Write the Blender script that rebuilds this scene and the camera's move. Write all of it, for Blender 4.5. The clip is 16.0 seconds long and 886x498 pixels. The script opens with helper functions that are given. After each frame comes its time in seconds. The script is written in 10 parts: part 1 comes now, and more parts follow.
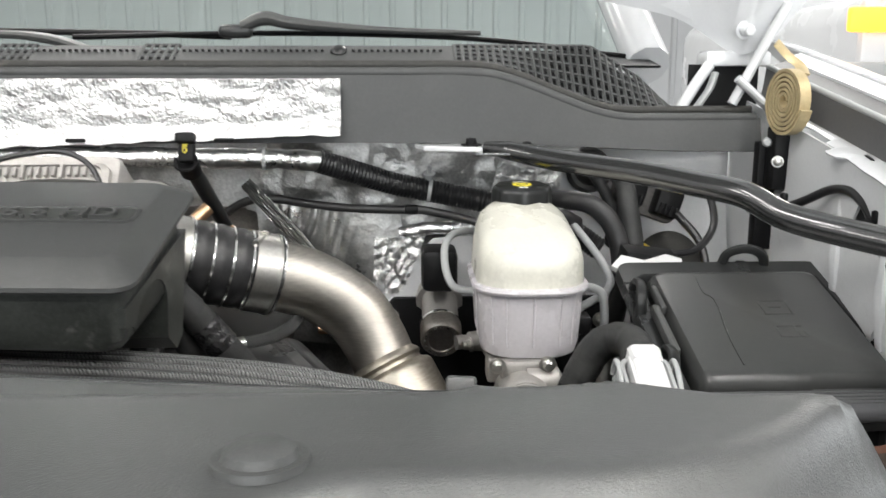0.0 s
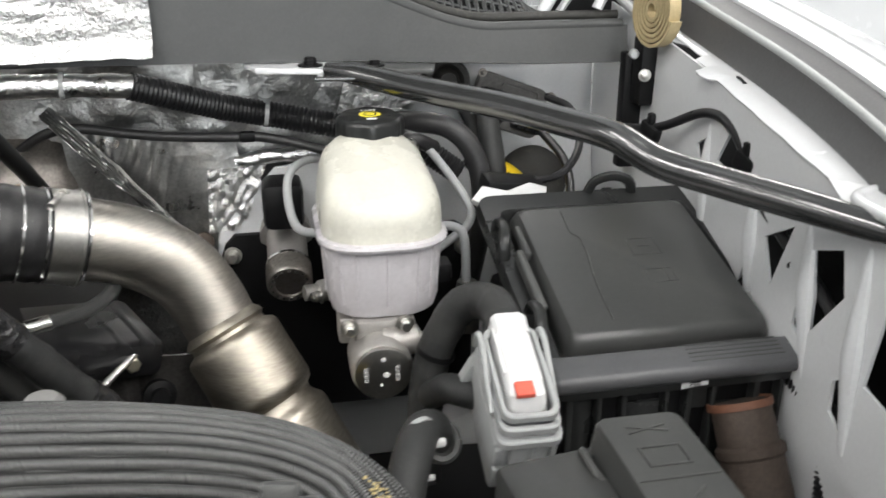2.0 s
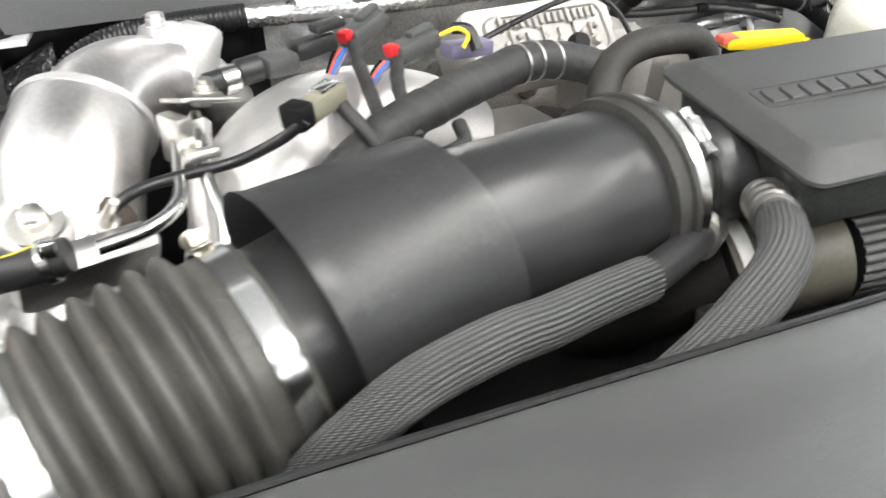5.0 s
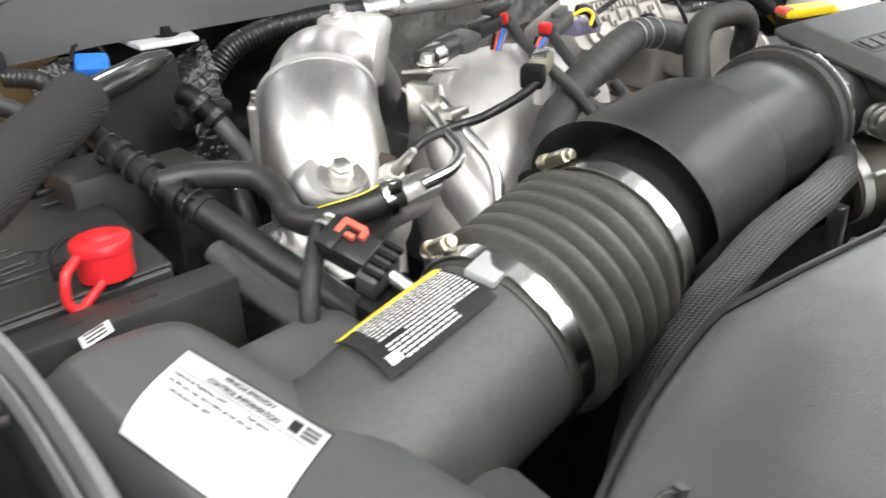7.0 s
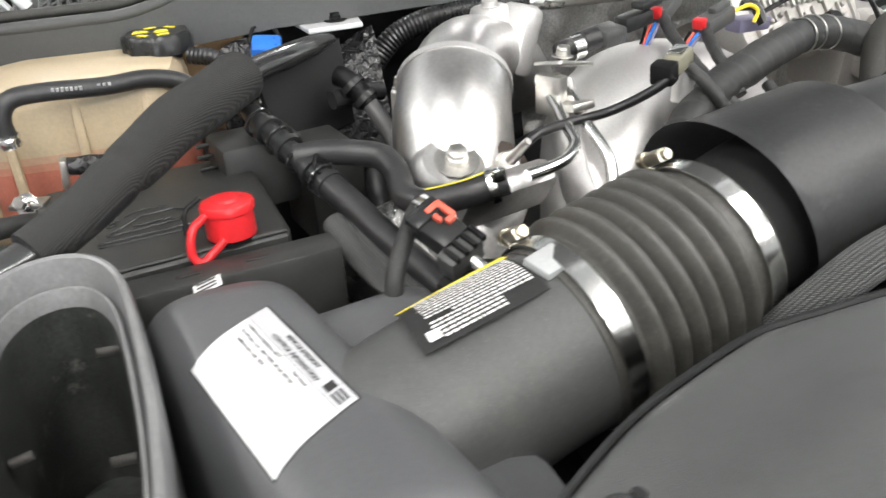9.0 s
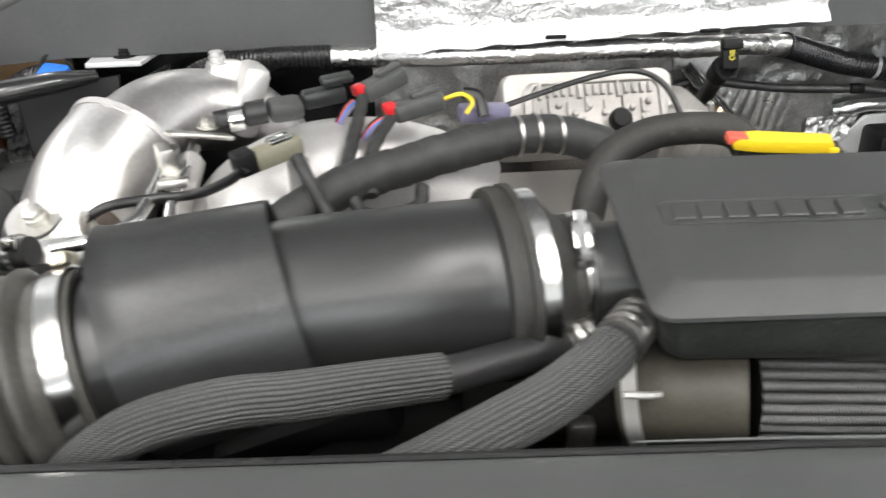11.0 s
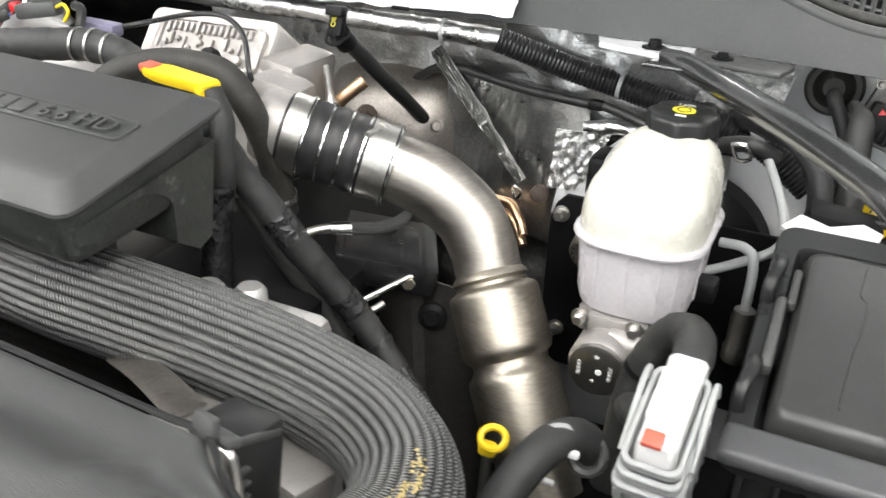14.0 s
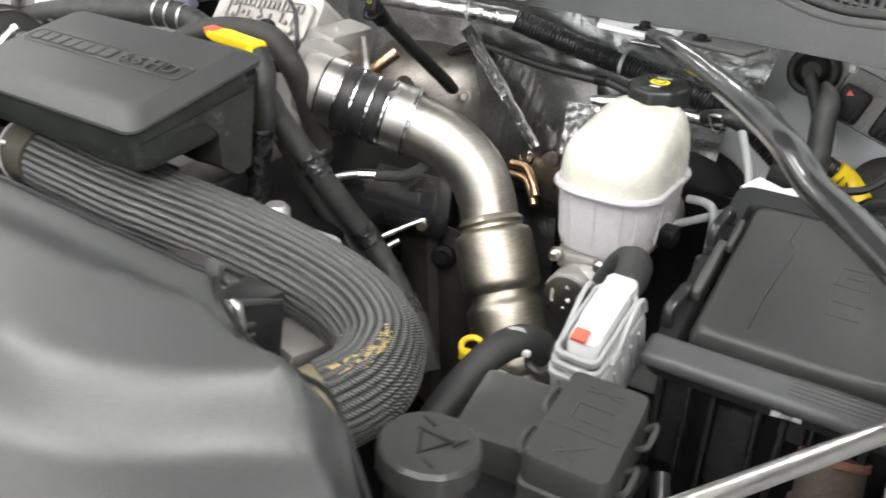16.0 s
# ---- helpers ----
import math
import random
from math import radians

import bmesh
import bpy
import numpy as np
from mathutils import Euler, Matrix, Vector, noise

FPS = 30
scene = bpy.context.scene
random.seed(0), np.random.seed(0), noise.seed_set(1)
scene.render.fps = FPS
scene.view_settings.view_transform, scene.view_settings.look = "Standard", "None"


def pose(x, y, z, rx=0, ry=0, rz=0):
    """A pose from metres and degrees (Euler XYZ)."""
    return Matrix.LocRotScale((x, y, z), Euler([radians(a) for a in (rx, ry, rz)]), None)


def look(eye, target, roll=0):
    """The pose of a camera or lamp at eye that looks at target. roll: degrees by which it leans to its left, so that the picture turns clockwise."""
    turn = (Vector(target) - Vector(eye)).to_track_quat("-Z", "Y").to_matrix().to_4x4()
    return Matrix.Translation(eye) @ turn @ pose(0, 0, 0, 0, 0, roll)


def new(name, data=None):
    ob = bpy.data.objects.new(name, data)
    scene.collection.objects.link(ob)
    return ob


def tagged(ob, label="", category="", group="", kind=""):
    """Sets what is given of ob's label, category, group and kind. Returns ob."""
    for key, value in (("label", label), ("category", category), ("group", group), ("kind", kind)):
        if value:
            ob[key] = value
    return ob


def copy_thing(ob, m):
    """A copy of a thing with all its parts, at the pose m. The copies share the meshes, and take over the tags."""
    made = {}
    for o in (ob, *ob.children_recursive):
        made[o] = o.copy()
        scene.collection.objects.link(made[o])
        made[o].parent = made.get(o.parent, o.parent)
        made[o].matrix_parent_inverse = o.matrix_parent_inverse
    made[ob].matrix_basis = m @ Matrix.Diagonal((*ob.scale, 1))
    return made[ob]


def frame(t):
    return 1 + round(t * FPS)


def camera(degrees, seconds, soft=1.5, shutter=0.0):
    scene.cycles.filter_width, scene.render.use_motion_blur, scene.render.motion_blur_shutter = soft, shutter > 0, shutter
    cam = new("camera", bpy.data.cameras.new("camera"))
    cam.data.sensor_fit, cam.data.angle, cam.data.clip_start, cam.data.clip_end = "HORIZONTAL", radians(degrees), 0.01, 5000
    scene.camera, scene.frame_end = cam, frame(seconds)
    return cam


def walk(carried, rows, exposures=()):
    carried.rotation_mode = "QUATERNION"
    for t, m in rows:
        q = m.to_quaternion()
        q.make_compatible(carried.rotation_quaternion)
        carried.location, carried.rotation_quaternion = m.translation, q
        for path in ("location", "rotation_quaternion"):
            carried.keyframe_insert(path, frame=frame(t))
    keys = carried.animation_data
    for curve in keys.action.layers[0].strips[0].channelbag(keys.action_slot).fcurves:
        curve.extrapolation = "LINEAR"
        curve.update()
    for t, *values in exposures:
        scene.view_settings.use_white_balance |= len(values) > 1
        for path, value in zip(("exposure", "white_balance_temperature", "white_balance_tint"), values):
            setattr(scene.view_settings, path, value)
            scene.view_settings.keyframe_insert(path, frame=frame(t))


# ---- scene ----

cam = camera(55.3, 16.0, 1.5, 0.4)
PATH = [
    (0, (0.453, -1.118, 1.384), (0.525, 0.84, 0.982), 0.0),
    (0.5, (0.48, -1.068, 1.391), (0.605, 0.867, 0.9), -0.1),
    (1, (0.513, -1.035, 1.418), (0.708, 0.869, 0.837), -0.0),
    (1.5, (0.54, -1.014, 1.436), (0.83, 0.856, 0.792), 0.2),
    (2, (0.486, -0.993, 1.441), (0.857, 0.84, 0.732), 0.1),
    (2.5, (0.346, -0.995, 1.438), (0.781, 0.809, 0.692), -0.5),
    (3, (0.204, -1.009, 1.447), (0.689, 0.749, 0.626), 0.0),
    (3.5, (0.085, -0.996, 1.453), (0.612, 0.728, 0.587), 0.0),
    (4, (-0.094, -0.979, 1.463), (0.491, 0.719, 0.583), -1.0),
    (4.5, (-0.285, -0.955, 1.457), (0.333, 0.733, 0.581), -1.2),
    (4.7, (-0.358, -0.959, 1.483), (0.293, 0.695, 0.566), -1.6),
    (6.8, (-0.792, -0.938, 1.508), (0.245, 0.502, 0.586), -2.0),
    (7, (-0.828, -0.932, 1.509), (0.218, 0.503, 0.589), -1.8),
    (7.5, (-0.886, -0.924, 1.51), (0.072, 0.565, 0.579), -2.9),
    (8, (-0.89, -0.946, 1.51), (-0.059, 0.617, 0.58), -3.4),
    (8.2, (-0.883, -0.957, 1.509), (-0.098, 0.63, 0.581), -3.6),
    (10.3, (-0.382, -1.038, 1.52), (-0.11, 0.735, 0.634), -2.7),
    (10.5, (-0.327, -1.041, 1.522), (-0.105, 0.741, 0.642), -2.3),
    (11, (-0.165, -1.034, 1.53), (-0.097, 0.758, 0.645), -1.9),
    (11.5, (0.01, -1.023, 1.523), (-0.061, 0.769, 0.638), -1.1),
    (12, (0.144, -1.033, 1.521), (-0.07, 0.749, 0.637), -0.5),
    (12.5, (0.301, -1.053, 1.516), (-0.051, 0.713, 0.646), -0.0),
    (13, (0.441, -1.03, 1.508), (-0.048, 0.706, 0.644), 0.9),
    (13.5, (0.597, -0.989, 1.502), (-0.029, 0.701, 0.636), 1.9),
    (14, (0.729, -0.959, 1.493), (-0.035, 0.672, 0.623), 2.4),
    (14.5, (0.828, -0.954, 1.498), (-0.007, 0.642, 0.628), 4.0),
    (15, (0.91, -0.961, 1.5), (0.031, 0.604, 0.618), 3.7),
    (15.5, (0.94, -1.001, 1.512), (0.029, 0.546, 0.63), 3.2),
    (16, (0.889, -1.066, 1.508), (-0.038, 0.47, 0.623), 2.8),
]
walk(cam, [(t, look(eye, target, roll)) for t, eye, target, roll in PATH],
     [(0.0, -0.18), (1.0, -0.28), (2.0, -0.2), (3.0, 0.02), (4.0, 0.15), (4.5, 0.4), (7.0, 0.12), (8.2, 0.12), (10.5, -0.08), (11.2, -0.02), (12.0, 0.06), (13.0, 0.14), (14.3, 0.3), (15.2, 0.15), (16.0, 0.1)])

# ---- light: a shop interior with rows of ceiling strip lights ----
world = bpy.data.worlds.new("shop_world")
world.use_nodes = True
world.node_tree.nodes["Background"].inputs[0].default_value = (0.9, 0.95, 1.0, 1)
world.node_tree.nodes["Background"].inputs[1].default_value = 0.9
scene.world = world
scene.view_settings.exposure = 0.0
LAMP_POWER = 84.0
DOOR_POWER = 330.0
SIDE_POWER = 200.0


# ---- materials ----
def nodes_of(name):
    m = bpy.data.materials.new(name)
    m.use_nodes = True
    nt = m.node_tree
    return m, nt, nt.nodes["Principled BSDF"]


def add(nt, kind, **inputs):
    n = nt.nodes.new(kind)
    for key, value in inputs.items():
        n.inputs[key.replace("_", " ")].default_value = value
    return n


def material(name, base, rough=0.5, metal=0.0, vary=0.25, grain=260.0, stain=9.0, bump=0.15, bump_scale=420.0,
             rough_vary=0.12, coat=0.0, stretch=(1, 1, 1), spec=0.5, subsurface=0.0, worn=None, dust=0.0, crumple=0.0, crumple_scale=60.0):
    """Two scales of colour change (fine grain, broad stains), uneven gloss and fine relief, in metres."""
    m, nt, p = nodes_of(name)
    link = nt.links.new
    tc = add(nt, "ShaderNodeTexCoord")
    mp = nt.nodes.new("ShaderNodeMapping")
    mp.inputs["Scale"].default_value = stretch
    link(tc.outputs["Object"], mp.inputs["Vector"])
    fine = add(nt, "ShaderNodeTexNoise", Scale=grain, Detail=4.0)
    broad = add(nt, "ShaderNodeTexNoise", Scale=stain, Detail=5.0, Roughness=0.6)
    for n in (fine, broad):
        link(mp.outputs[0], n.inputs["Vector"])
    mix = nt.nodes.new("ShaderNodeMath")
    mix.operation = "MULTIPLY_ADD"
    mix.inputs[1].default_value = 0.45
    link(fine.outputs["Fac"], mix.inputs[0])
    scaled = nt.nodes.new("ShaderNodeMath")
    scaled.operation = "MULTIPLY"
    scaled.inputs[1].default_value = 0.55
    link(broad.outputs["Fac"], scaled.inputs[0])
    link(scaled.outputs[0], mix.inputs[2])
    ramp = nt.nodes.new("ShaderNodeValToRGB")
    dark = [max(0, c * (1 - vary)) for c in base]
    light = [min(1, c * (1 + vary)) for c in base]
    ramp.color_ramp.elements[0].position, ramp.color_ramp.elements[1].position = 0.32, 0.68
    ramp.color_ramp.elements[0].color, ramp.color_ramp.elements[1].color = (*dark, 1), (*light, 1)
    link(mix.outputs[0], ramp.inputs[0])
    colour = ramp.outputs[0]
    if worn:
        spots = add(nt, "ShaderNodeTexNoise", Scale=34.0, Detail=8.0, Roughness=0.7)
        link(mp.outputs[0], spots.inputs["Vector"])
        cut = nt.nodes.new("ShaderNodeValToRGB")
        cut.color_ramp.elements[0].position, cut.color_ramp.elements[1].position = 0.6, 0.72
        link(spots.outputs["Fac"], cut.inputs[0])
        blend = nt.nodes.new("ShaderNodeMix")
        blend.data_type = "RGBA"
        link(cut.outputs[0], blend.inputs[0])
        link(colour, blend.inputs[6])
        blend.inputs[7].default_value = (*worn, 1)
        colour = blend.outputs[2]
    if dust:
        # scattered pale specks and a thin uneven film
        specks = add(nt, "ShaderNodeTexNoise", Scale=620.0, Detail=3.0, Roughness=0.6)
        film = add(nt, "ShaderNodeTexNoise", Scale=24.0, Detail=6.0, Roughness=0.65)
        for n in (specks, film):
            link(tc.outputs["Object"], n.inputs["Vector"])
        some = nt.nodes.new("ShaderNodeMapRange")
        some.inputs[1].default_value, some.inputs[2].default_value = 0.62, 0.74
        some.inputs[4].default_value = dust * 1.6
        link(specks.outputs["Fac"], some.inputs[0])
        thin = nt.nodes.new("ShaderNodeMapRange")
        thin.inputs[1].default_value, thin.inputs[2].default_value = 0.48, 0.75
        thin.inputs[4].default_value = dust * 0.5
        link(film.outputs["Fac"], thin.inputs[0])
        both = nt.nodes.new("ShaderNodeMath")
        both.operation = "ADD"
        both.use_clamp = True
        link(some.outputs[0], both.inputs[0])
        link(thin.outputs[0], both.inputs[1])
        dusty_mix = nt.nodes.new("ShaderNodeMix")
        dusty_mix.data_type = "RGBA"
        link(both.outputs[0], dusty_mix.inputs[0])
        link(colour, dusty_mix.inputs[6])
        dusty_mix.inputs[7].default_value = (0.26, 0.25, 0.225, 1)
        colour = dusty_mix.outputs[2]
    link(colour, p.inputs["Base Color"])
    span = nt.nodes.new("ShaderNodeMapRange")
    span.inputs[3].default_value, span.inputs[4].default_value = max(0.03, rough - rough_vary), min(1, rough + rough_vary)
    link(broad.outputs["Fac"], span.inputs[0])
    link(span.outputs[0], p.inputs["Roughness"])
    p.inputs["Metallic"].default_value = metal
    p.inputs["Coat Weight"].default_value = coat
    p.inputs["Specular IOR Level"].default_value = spec
    if subsurface:
        p.inputs["Subsurface Weight"].default_value = subsurface
        p.inputs["Subsurface Radius"].default_value = (0.02, 0.02, 0.02)
    relief = add(nt, "ShaderNodeTexNoise", Scale=bump_scale, Detail=3.0)
    link(mp.outputs[0], relief.inputs["Vector"])
    b = add(nt, "ShaderNodeBump", Strength=bump, Distance=0.001)
    link(relief.outputs["Fac"], b.inputs["Height"])
    last = b
    if crumple:
        v = add(nt, "ShaderNodeTexVoronoi", Scale=crumple_scale)
        warp = add(nt, "ShaderNodeTexNoise", Scale=crumple_scale * 0.6, Detail=3.0)
        link(mp.outputs[0], warp.inputs["Vector"])
        addv = nt.nodes.new("ShaderNodeVectorMath")
        addv.operation = "MULTIPLY_ADD"
        link(warp.outputs["Color"], addv.inputs[0])
        addv.inputs[1].default_value = (0.03, 0.03, 0.03)
        link(mp.outputs[0], addv.inputs[2])
        link(addv.outputs[0], v.inputs["Vector"])
        c = add(nt, "ShaderNodeBump", Strength=crumple, Distance=0.006)
        link(v.outputs["Distance"], c.inputs["Height"])
        link(b.outputs[0], c.inputs["Normal"])
        last = c
    link(last.outputs[0], p.inputs["Normal"])
    return m


def weave(name, base, thread, count=900.0, rough=0.55, metal=0.0):
    """Fine crossed threads laid over a darker ground."""
    m, nt, p = nodes_of(name)
    link = nt.links.new
    tc = add(nt, "ShaderNodeTexCoord")
    waves = []
    for turn in ((1, 1, 0.6), (1, -1, -0.6)):
        mp = nt.nodes.new("ShaderNodeMapping")
        mp.inputs["Scale"].default_value = turn
        link(tc.outputs["Object"], mp.inputs["Vector"])
        w = add(nt, "ShaderNodeTexWave", Scale=count / 6.28, Distortion=1.2, Detail=1.0)
        w.bands_direction = "DIAGONAL"
        link(mp.outputs[0], w.inputs["Vector"])
        waves.append(w)
    top = nt.nodes.new("ShaderNodeMath")
    top.operation = "MULTIPLY"
    link(waves[0].outputs["Fac"], top.inputs[0])
    link(waves[1].outputs["Fac"], top.inputs[1])
    ramp = nt.nodes.new("ShaderNodeValToRGB")
    ramp.color_ramp.elements[0].color, ramp.color_ramp.elements[1].color = (*base, 1), (*thread, 1)
    ramp.color_ramp.elements[0].position, ramp.color_ramp.elements[1].position = 0.15, 0.75
    link(top.outputs[0], ramp.inputs[0])
    link(ramp.outputs[0], p.inputs["Base Color"])
    p.inputs["Roughness"].default_value, p.inputs["Metallic"].default_value = rough, metal
    b = add(nt, "ShaderNodeBump", Strength=0.6, Distance=0.001)
    link(top.outputs[0], b.inputs["Height"])
    link(b.outputs[0], p.inputs["Normal"])
    return m


def braided(name, base, thread, ribs, count, rough=0.4):
    """Rope-like strands laid along a hose: slanted threads that turn at each rib, with shade painted into the grooves.
    The map gives turns round and metres along.
    """
    m, nt, p = nodes_of(name)
    link = nt.links.new

    def math_node(op, a, b=None):
        n = nt.nodes.new("ShaderNodeMath")
        n.operation = op
        for i, x in enumerate((a, b)):
            if x is None:
                continue
            if isinstance(x, (int, float)):
                n.inputs[i].default_value = x
            else:
                link(x, n.inputs[i])
        return n.outputs[0]

    tc = add(nt, "ShaderNodeTexCoord")
    sep = nt.nodes.new("ShaderNodeSeparateXYZ")
    link(tc.outputs["UV"], sep.inputs[0])
    wob = add(nt, "ShaderNodeTexNoise", Scale=120.0, Detail=2.0)
    link(tc.outputs["Object"], wob.inputs["Vector"])
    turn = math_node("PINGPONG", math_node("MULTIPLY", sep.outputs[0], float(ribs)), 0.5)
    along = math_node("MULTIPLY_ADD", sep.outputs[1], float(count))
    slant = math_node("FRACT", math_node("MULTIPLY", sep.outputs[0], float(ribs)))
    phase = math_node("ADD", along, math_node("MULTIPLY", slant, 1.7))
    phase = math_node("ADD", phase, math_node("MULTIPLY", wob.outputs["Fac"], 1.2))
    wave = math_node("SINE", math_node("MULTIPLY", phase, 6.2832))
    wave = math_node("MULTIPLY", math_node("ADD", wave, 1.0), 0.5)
    # The thread colour sinks to the dark base in each groove, as painted shade.
    groove_shade = math_node("MULTIPLY", turn, 2.0)
    fac = math_node("MULTIPLY", wave, math_node("POWER", groove_shade, 0.6))
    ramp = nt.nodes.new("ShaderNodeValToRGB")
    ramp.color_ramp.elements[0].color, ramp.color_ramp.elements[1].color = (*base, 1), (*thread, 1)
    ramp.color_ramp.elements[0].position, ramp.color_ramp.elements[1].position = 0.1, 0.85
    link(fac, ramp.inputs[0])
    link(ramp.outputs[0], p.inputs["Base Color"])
    p.inputs["Roughness"].default_value = rough
    b = add(nt, "ShaderNodeBump", Strength=0.7, Distance=0.0012)
    link(fac, b.inputs["Height"])
    link(b.outputs[0], p.inputs["Normal"])
    return m


def glass(name, tint, rough=0.02):
    m, nt, p = nodes_of(name)
    p.inputs["Base Color"].default_value = (*tint, 1)
    p.inputs["Transmission Weight"].default_value = 1.0
    p.inputs["Roughness"].default_value = rough
    p.inputs["IOR"].default_value = 1.5
    return m


def lit(name, colour, strength):
    m, nt, p = nodes_of(name)
    p.inputs["Base Color"].default_value = (*colour, 1)
    p.inputs["Emission Color"].default_value = (*colour, 1)
    p.inputs["Emission Strength"].default_value = strength
    return m


